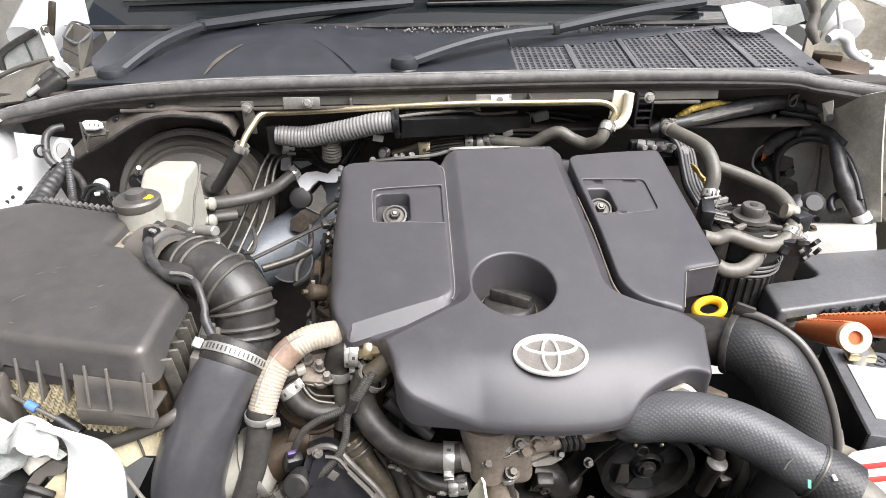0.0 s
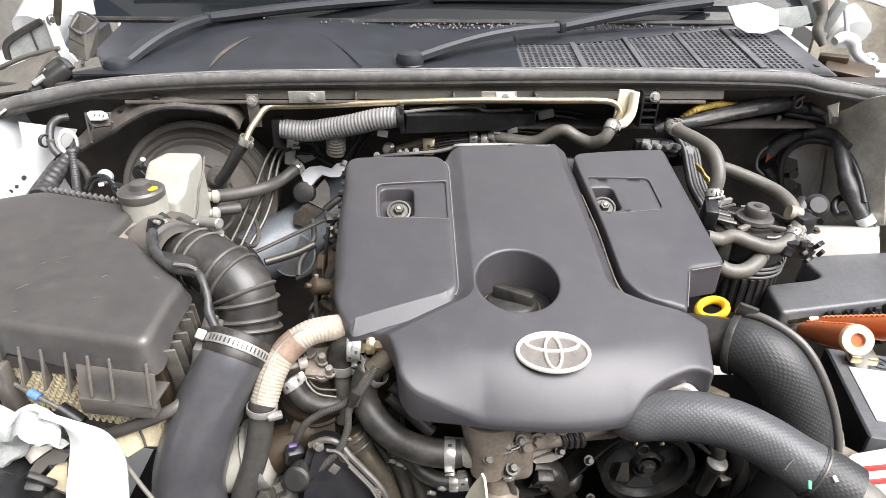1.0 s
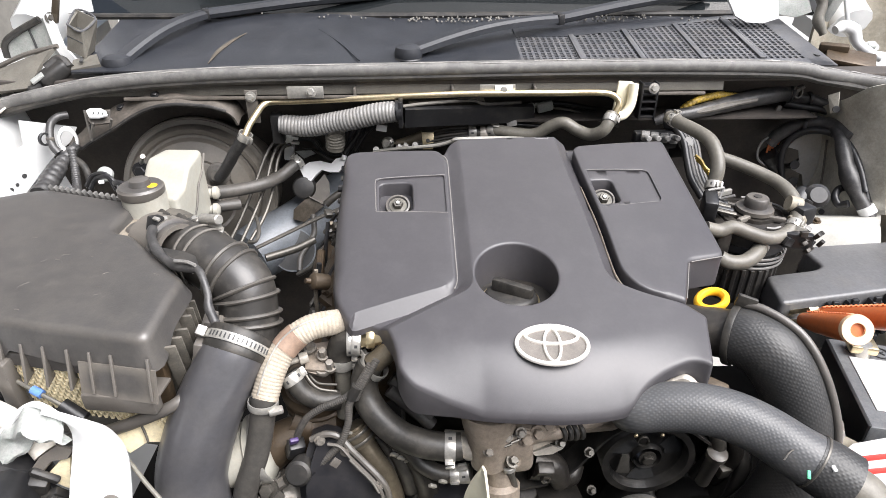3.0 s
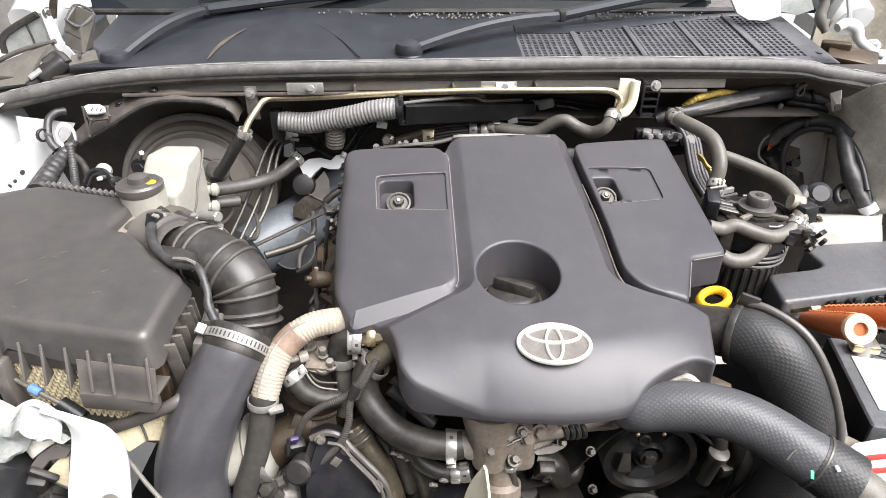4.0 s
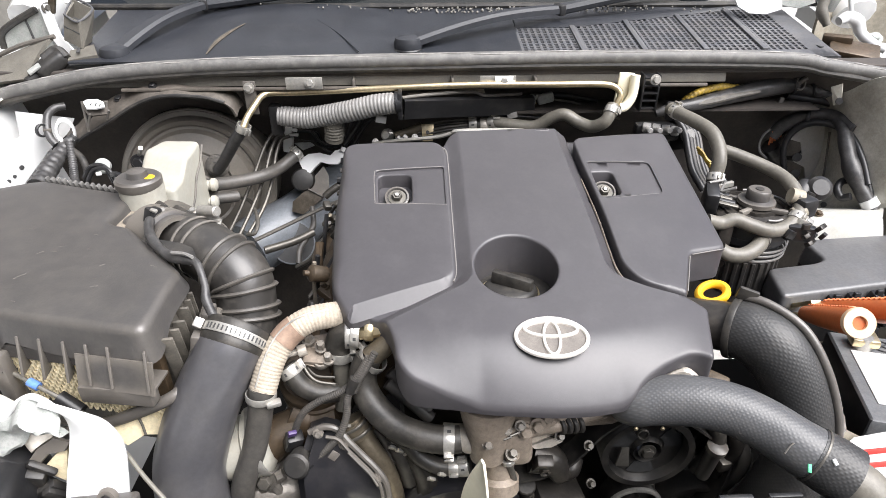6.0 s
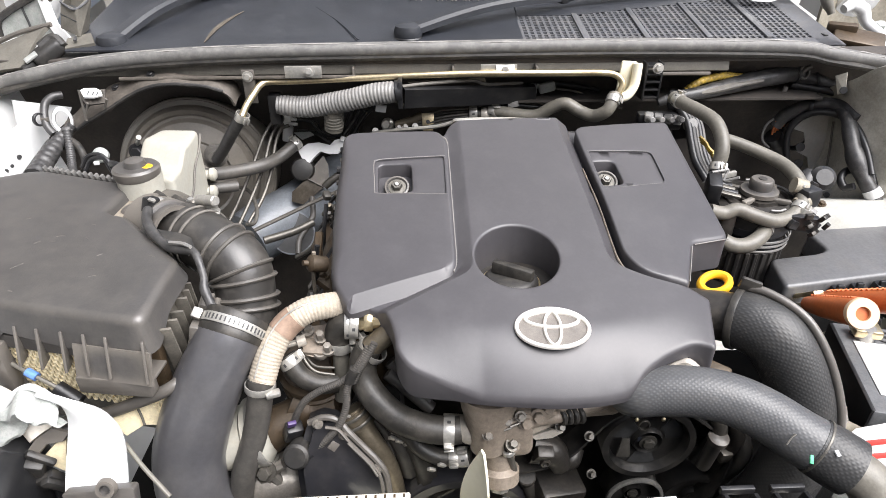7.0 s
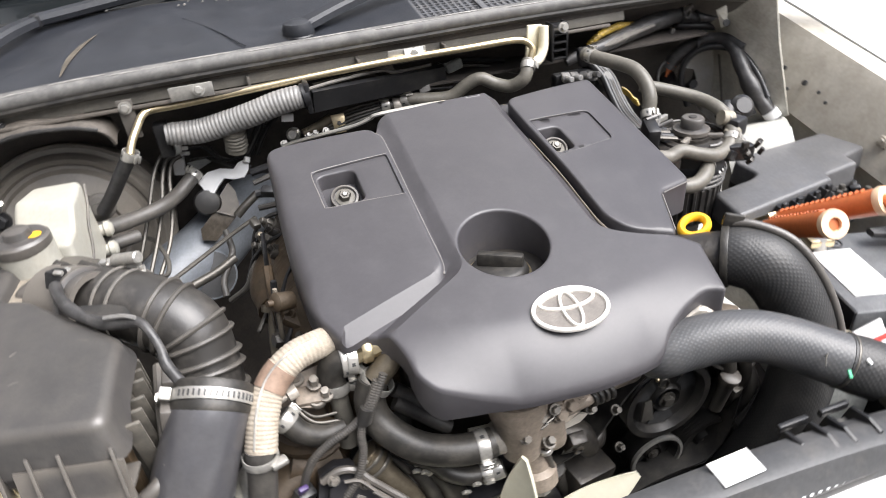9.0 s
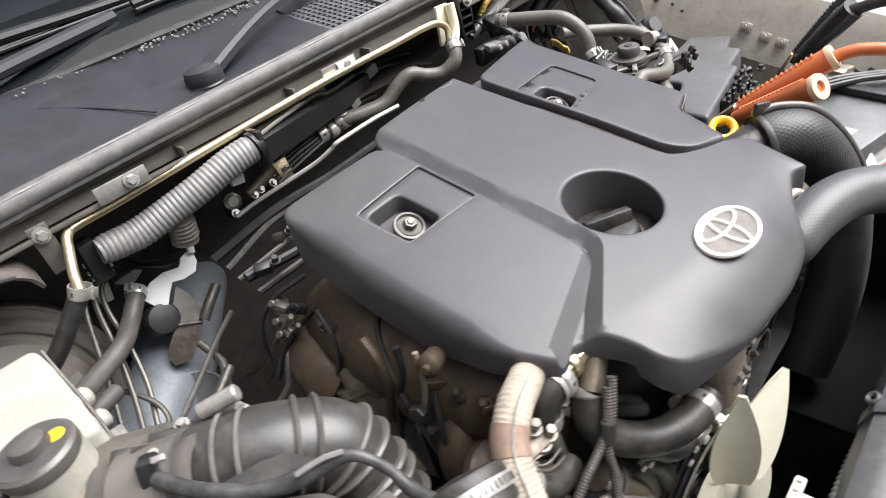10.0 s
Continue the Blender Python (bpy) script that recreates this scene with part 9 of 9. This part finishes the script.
for p in ((0.742, 1.074, 0.850), (0.745, 1.068, 0.818)):
    part("plate_opening", disc(B(), p, (-0.2, -1, 0.2), 0.0085, 0.003, 18, 0.0004), DARKINK, tower)

# ---- fuse box ----
fb = thing("fuse_box", (0.67, 0.74, 0.72), "dark grey plastic fuse box with a smooth lid", "fuse box")
FL = rounded([(0.508, 0.662, 0.010), (0.700, 0.692, 0.002), (0.705, 0.706, 0.004), (0.775, 0.716, 0.004), (0.780, 0.742, 0.004), (0.832, 0.752, 0.010), (0.818, 0.828, 0.010), (0.64, 0.815, 0.012), (0.618, 0.806, 0.012), (0.620, 0.755, 0.012), (0.600, 0.745, 0.010), (0.522, 0.733, 0.010)])
part("lid", moulded(B(), FL, lambda x, y: 0.822, 0.006, 0.030, step=0.02, fine=0.006, draft=0.002), FUSE, fb, "smooth grey lid")
low = [p + Vector((0.0, 0.004)) for p in FL]
part("base", slab(B(), low, 0.725, 0.793, 0.003), BLACK, fb)
lipo = [((p.x - 0.67) * 1.015 + 0.67, (p.y - 0.745) * 1.05 + 0.745) for p in FL]
part("lid_rim", slab(B(), lipo, 0.785, 0.793, 0.002), FUSE, fb)
b = B()
for k, (x, y) in enumerate(((0.585, 0.668), (0.615, 0.672), (0.650, 0.676), (0.680, 0.684))):
    box(b, (x, y, 0.800), (0.016, 0.014, 0.034), 0.003, rot=(10, 0, 8))
    box(b, (x, y - 0.006, 0.818), (0.010, 0.006, 0.010), 0.002)
part("lid_latch", b, BLACK, fb, "row of clips and terminals")
b = B()
rng = random.Random(21)
for k in range(26):
    x = 0.60 + rng.uniform(0, 0.17)
    y = 0.655 + (x - 0.6) * 0.25 + rng.uniform(-0.02, 0.02)
    box(b, (x, y, 0.775 + rng.uniform(-0.02, 0.015)), (rng.uniform(0.008, 0.022), rng.uniform(0.006, 0.014), rng.uniform(0.008, 0.02)), 0.002, rot=(rng.uniform(-20, 20), rng.uniform(-20, 20), rng.uniform(-40, 40)))
part("terminal_block", b, BLACK, fb, "cluttered black fuse terminals")
b = B()
for k in range(9):
    x = 0.60 + rng.uniform(0, 0.16)
    y = 0.650 + (x - 0.6) * 0.25 + rng.uniform(-0.015, 0.015)
    hexbolt(b, (x, y, 0.792), (0, 0, 1), 0.005, 0.008, k * 13)
part("terminal_nuts", b, LINE, fb)

# ---- battery ----
bat = thing("battery", (0.64, 0.55, 0.56), "white-cased battery with a black top, labels and cables", "battery")
BM = pose(0.674, 0.527, -0.008, 0, 0, -15)


def bx(c, s, bev=0.003):
    return box(B(), None, s, bev, m=BM @ pose(*c))


part("case", bx((0, 0, 0.6565), (0.250, 0.165, 0.197), 0.006), CASE, bat, "white translucent case")
part("top", bx((0, 0, 0.7700), (0.256, 0.170, 0.030), 0.005), BATTOP, bat, "dark grey dusty battery top")
part("black_edge", bx((-0.1265, 0.0, 0.7600), (0.006, 0.166, 0.050), 0.003), BLACK, bat)
part("top_label", bx((-0.083, -0.005, 0.7858), (0.056, 0.100, 0.0014), 0.0004), LABEL, bat, "white paper top label")
b = B()
for dx in (-0.098, -0.068):
    lathe(b, BM @ pose(dx, 0.062, 0.7855), [(0.010, 0), (0.012, 0), (0.012, 0.0012), (0.010, 0.0012)], 24, closed=True)
    for r in (35, -35):
        box(b, None, (0.012, 0.0016, 0.001), 0, m=BM @ pose(dx, 0.062, 0.786, 0, 0, r))
part("warning_symbols", b, DARKINK, bat, "round dark printed symbols")
lab = part("front_label", bx((0.0, -0.0835, 0.690), (0.20, 0.002, 0.085), 0.0005), LABEL, bat, "white front label with red print")
b = B()
box(b, None, (0.150, 0.002, 0.020), 0, m=BM @ pose(0.0, -0.085, 0.712, 0, 12, 0))
box(b, None, (0.120, 0.002, 0.012), 0, m=BM @ pose(0.01, -0.085, 0.690, 0, 12, 0))
part("red_bars", b, REDINK, lab)
for x in (-0.095, 0.095):
    tm = part("terminal", lathe(B(), BM @ pose(x, 0.055, 0.785), [(0, 0), (0.012, 0), (0.010, 0.018), (0, 0.018)], 18), STEEL, bat)
    part("terminal_clamp", box(B(), None, (0.034, 0.026, 0.012), 0.003, m=BM @ pose(x, 0.058, 0.797)), BRASS, tm)
part("strap", box(B(), None, (0.020, 0.190, 0.012), 0.003, m=BM @ pose(0.050, -0.005, 0.792)), BLACK, bat, "black hold-down strap")
part("strap_bolt", hexbolt(B(), BM @ Vector((0.050, -0.095, 0.792)), (0, 0, 1), 0.007, 0.012), STEEL, bat)
b = B()
for dy in (0.0, 0.012, 0.024):
    tube(b, [BM @ Vector((-0.03, 0.045 + dy * 0.3, 0.806)), BM @ Vector((0.03, 0.030 + dy, 0.803)), BM @ Vector((0.085, 0.0 + dy, 0.800)), BM @ Vector((0.118, -0.045 + dy, 0.795)), BM @ Vector((0.122, -0.10, 0.75))], 0.0048, n=8)
part("battery_cable", b, BLACK, bat, "black cables curving over the battery")
b = B()
for k in range(6):
    box(b, None, (0.020, 0.022, 0.024), 0.004, m=BM @ pose(0.13 + 0.012 * (k % 2), -0.06 + 0.03 * k, 0.775, k * 10, 8, k * 17))
part("cable_plugs", b, BLACK, bat)
low = part("lower_label", plate([(0.464, 0.440, 0.761), (0.496, 0.455, 0.775), (0.537, 0.455, 0.784), (0.556, 0.430, 0.724), (0.489, 0.430, 0.727)], 0.003), LABEL, bat, "white lower face with red print")
for a, c in (((0.488, 0.436, 0.773), (0.525, 0.438, 0.777)), ((0.477, 0.430, 0.757), (0.526, 0.432, 0.762)), ((0.485, 0.433, 0.766), (0.497, 0.435, 0.768))):
    d = Vector(c) - Vector(a)
    part("red_bar", box(B(), (Vector(a) + Vector(c)) / 2 + Vector((0, -0.002, 0.002)), (d.length, 0.002, 0.006), 0.0004, rot=(-20, -math.degrees(math.asin(d.z / d.length)), 0)), REDINK, low)
part("tray_flange", plate([(0.458, 0.470, 0.797), (0.484, 0.472, 0.778), (0.510, 0.468, 0.765), (0.483, 0.455, 0.746), (0.472, 0.450, 0.729), (0.459, 0.460, 0.767)], 0.003), SHADEPAINT, bat, "beige tray flange")
part("tray", bx((0, 0, 0.552), (0.28, 0.19, 0.014), 0.004), GRIME, bat)

# ---- jumper clamps ----
def jumper(name, ends, mat, endmat, cable, label):
    """A pair of ribbed sleeve handles meeting at a jaw. ends: (jaw end, cap end) of each."""
    j = thing(name, Vector(ends[0][0]) - Vector((0, 0, 0.02)), label, "jumper clamp", "jumper clamps")
    for a, b2 in ends:
        a, b2 = Vector(a), Vector(b2)
        d = (b2 - a).normalized()
        hd = part("handle", tube(B(), [a, a.lerp(b2, 0.35), a.lerp(b2, 0.7), b2], [0.010, 0.0140, 0.0155, 0.0165], n=20), mat, j)
        up = Vector((0, 0, 1)) - d * d.z
        ribs = B()
        for k in range(16):
            c = a.lerp(b2, 0.12 + 0.050 * k)
            box(ribs, None, (0.010, 0.0018, 0.0030), 0.0008, m=aim(c + up.normalized() * (0.0125 + 0.0003 * k), d) @ pose(0, 0, 0))
        part("grip_ribs", ribs, mat, hd)
        if endmat:
            part("end_ring", lathe(B(), aim(b2, d), [(0.0080, -0.004), (0.0170, -0.004), (0.0180, 0.0), (0.0170, 0.004), (0.0080, 0.004)], 28, closed=True), endmat, hd, "pale cut end of the sleeve")
            part("end_core", disc(B(), b2 - d * 0.004, d, 0.0088, 0.003, 20, 0.0005), mat, hd)
    m = (Vector(ends[0][0]) + Vector(ends[1][0])) / 2
    dd = (m - (Vector(ends[0][1]) + Vector(ends[1][1])) / 2).normalized()
    jw = B()
    for s in (-1, 1):
        box(jw, None, (0.014, 0.006, 0.045), 0.001, m=aim(m + dd * 0.012, dd) @ pose(0.0, s * 0.009, 0, s * 8, 0, 0))
    part("jaw", jw, BRASS, j, "toothed brass jaws")
    part("cable", tube(B(), cable, 0.0085, n=12), mat, j)
    return j


jumper("red_jumper_clamp", [((0.522, 0.628, 0.818), (0.5005, 0.5205, 0.886)), ((0.545, 0.640, 0.816), (0.580, 0.528, 0.893))], RED, CREAM,
       [(0.579, 0.530, 0.892), (0.590, 0.495, 0.902), (0.61, 0.44, 0.89), (0.68, 0.36, 0.82), (0.74, 0.28, 0.66)], "orange-red jumper cable clamp on the battery terminal")
jumper("black_jumper_clamp", [((0.745, 0.615, 0.815), (0.735, 0.545, 0.905)), ((0.755, 0.625, 0.810), (0.775, 0.560, 0.905))], BLACK, None,
       [(0.735, 0.548, 0.902), (0.745, 0.50, 0.915), (0.79, 0.43, 0.90), (0.86, 0.33, 0.82), (0.90, 0.25, 0.66)], "black jumper cable clamp beside the wing")

# ---- dipstick ----
dp = thing("dipstick", (0.362, 0.592, 0.86), "yellow plastic dipstick pull ring", "dipstick")
RM = pose(0.362, 0.584, 0.886, 8, -14, 20)
b = B()
n = 32
vs = [[b.verts.new(RM @ Vector(((0.0172 + 0.0052 * math.cos(q)) * math.cos(a), (0.0132 + 0.0048 * math.cos(q)) * math.sin(a), 0.006 * math.sin(q)))) for q in (2 * math.pi * j / 10 for j in range(10))] for a in (2 * math.pi * i / n for i in range(n))]
for i in range(n):
    for j in range(10):
        b.faces.new((vs[i][j], vs[(i + 1) % n][j], vs[(i + 1) % n][(j + 1) % 10], vs[i][(j + 1) % 10]))
part("pull_ring", b, YELLOW, dp)
part("stem", tube(B(), [(0.350, 0.576, 0.880), (0.344, 0.578, 0.866), (0.338, 0.585, 0.84)], 0.0075, n=12), YELLOW, dp)

# ---- intercooler hose and radiator hose ----
ic = thing("intercooler_hose", (0.42, 0.49, 0.70), "fat black rubber intercooler hose curving down", "hose")
ih = [(0.372, 0.545, 0.866), (0.388, 0.530, 0.868), (0.408, 0.512, 0.860), (0.430, 0.492, 0.826), (0.444, 0.474, 0.778), (0.440, 0.458, 0.72), (0.41, 0.450, 0.64), (0.36, 0.46, 0.54)]
part("hose_body", tube(B(), ih, [0.034, 0.035, 0.036, 0.036, 0.036, 0.036, 0.036, 0.036], n=32, per=10, wobble=0.012), ICHOSE, ic)
q = spline(ih, 10)
part("hose_strap", ring(B(), q[2], q[3] - q[1], 0.0347, 0.002, 0.008, 36), RUBBERDUST, ic, "dusty rubber strap")
part("pipe_stub", tube(B(), [(0.30, 0.585, 0.845), (0.34, 0.565, 0.858), (0.378, 0.541, 0.866)], 0.029, n=24), IRON, ic)
part("strap_tab", box(B(), (0.382, 0.548, 0.908), (0.022, 0.006, 0.016), 0.002, rot=(0, 10, -25)), RUBBERDUST, ic)
tu = solo("breather_tube", tube(B(), [(0.376, 0.555, 0.903), (0.400, 0.535, 0.905), (0.428, 0.505, 0.893), (0.448, 0.478, 0.860), (0.462, 0.455, 0.815), (0.466, 0.442, 0.775), (0.462, 0.432, 0.73)], 0.0050, n=10), GRIME, "thin grey breather tube over the fat hose", "hose")
part("tube_end", tube(B(), [(0.466, 0.443, 0.778), (0.4655, 0.440, 0.768)], 0.0066, n=10), BRASS, tu)
rh = thing("radiator_hose", (0.33, 0.43, 0.80), "black woven-pattern radiator hose sweeping to the radiator", "hose")
rp = [(0.232, 0.474, 0.822), (0.240, 0.463, 0.832), (0.265, 0.458, 0.840), (0.296, 0.450, 0.845), (0.328, 0.438, 0.845), (0.356, 0.421, 0.840), (0.380, 0.400, 0.833), (0.402, 0.384, 0.826), (0.420, 0.372, 0.819)]
part("hose_body", tube(B(), rp, [0.022, 0.0245, 0.026, 0.0265, 0.0265, 0.0265, 0.027, 0.028, 0.028], n=30, per=10), WEAVE, rh)
part("end_cuff", tube(B(), [(0.392, 0.391, 0.829), (0.406, 0.381, 0.8245), (0.421, 0.371, 0.819)], [0.0284, 0.0296, 0.0292], n=30), ICHOSE, rh, "dark rubber end cuff")
part("cuff_seam", ring(B(), (0.394, 0.390, 0.8285), (0.8, -0.55, -0.3), 0.0284, 0.0008, 0.0025, 30), LINE, rh, "pale moulding seam")
part("hose_seam", tube(B(), [(0.348, 0.372, 0.853), (0.362, 0.384, 0.851), (0.379, 0.392, 0.849), (0.396, 0.398, 0.841)], 0.0008, n=6), LINE, rh)
part("end_wire", tube(B(), [(0.386, 0.385, 0.848), (0.391, 0.377, 0.845), (0.392, 0.367, 0.840)], 0.0016, n=6), BLACK, rh, "thin black wire")
part("strap_tag", box(B(), (0.402, 0.362, 0.837), (0.010, 0.007, 0.002), 0.0006, rot=(20, 10, -30)), LABEL, rh, "small white tag")
part("strap_tag", box(B(), (0.396, 0.366, 0.847), (0.008, 0.006, 0.002), 0.0006, rot=(30, 10, 20)), LABEL, rh, "small white tag")
part("paint_mark", box(B(), (0.370, 0.363, 0.843), (0.0035, 0.008, 0.002), 0.0005, rot=(35, 10, -12)), GREEN, rh, "small green paint mark")
part("cream_cap", lathe(B(), aim((0.430, 0.375, 0.811), (0.9, -0.35, -0.1)), [(0, 0), (0.011, 0), (0.013, 0.010), (0.010, 0.022), (0.006, 0.030), (0, 0.031)], 14), CREAMCAP, rh, "pale cream plastic cap")
bk = thing("hose_bracket", (0.455, 0.455, 0.76), "pale bent bracket beside the battery", "bracket")
part("plate", slab(B(), rounded([(-0.016, -0.02, 0.004), (0.016, -0.02, 0.004), (0.018, 0.014, 0.006), (-0.006, 0.02, 0.006)], 3), -0.0015, 0.0015, 0.0005, pose(0.480, 0.470, 0.775, 60, 0, 20)), ALLOY, bk)
part("plate_bolt", hexbolt(B(), (0.480, 0.466, 0.780), (0, -1, 0.5), 0.006, 0.006), STEEL, bk)
lv = thing("engine_lifting_eye", (0.30, 0.49, 0.85), "bright steel lifting eye beside the radiator hose", "bracket")
part("eye", tube(B(), [(0.270, 0.480, 0.848), (0.286, 0.482, 0.855), (0.296, 0.480, 0.858), (0.305, 0.476, 0.852), (0.312, 0.472, 0.844)], [0.003, 0.004, 0.005, 0.005, 0.003], n=8), NECK, lv)
part("eye_plate", box(B(), (0.338, 0.490, 0.834), (0.026, 0.016, 0.016), 0.004, rot=(20, 10, -30)), RUST, lv)
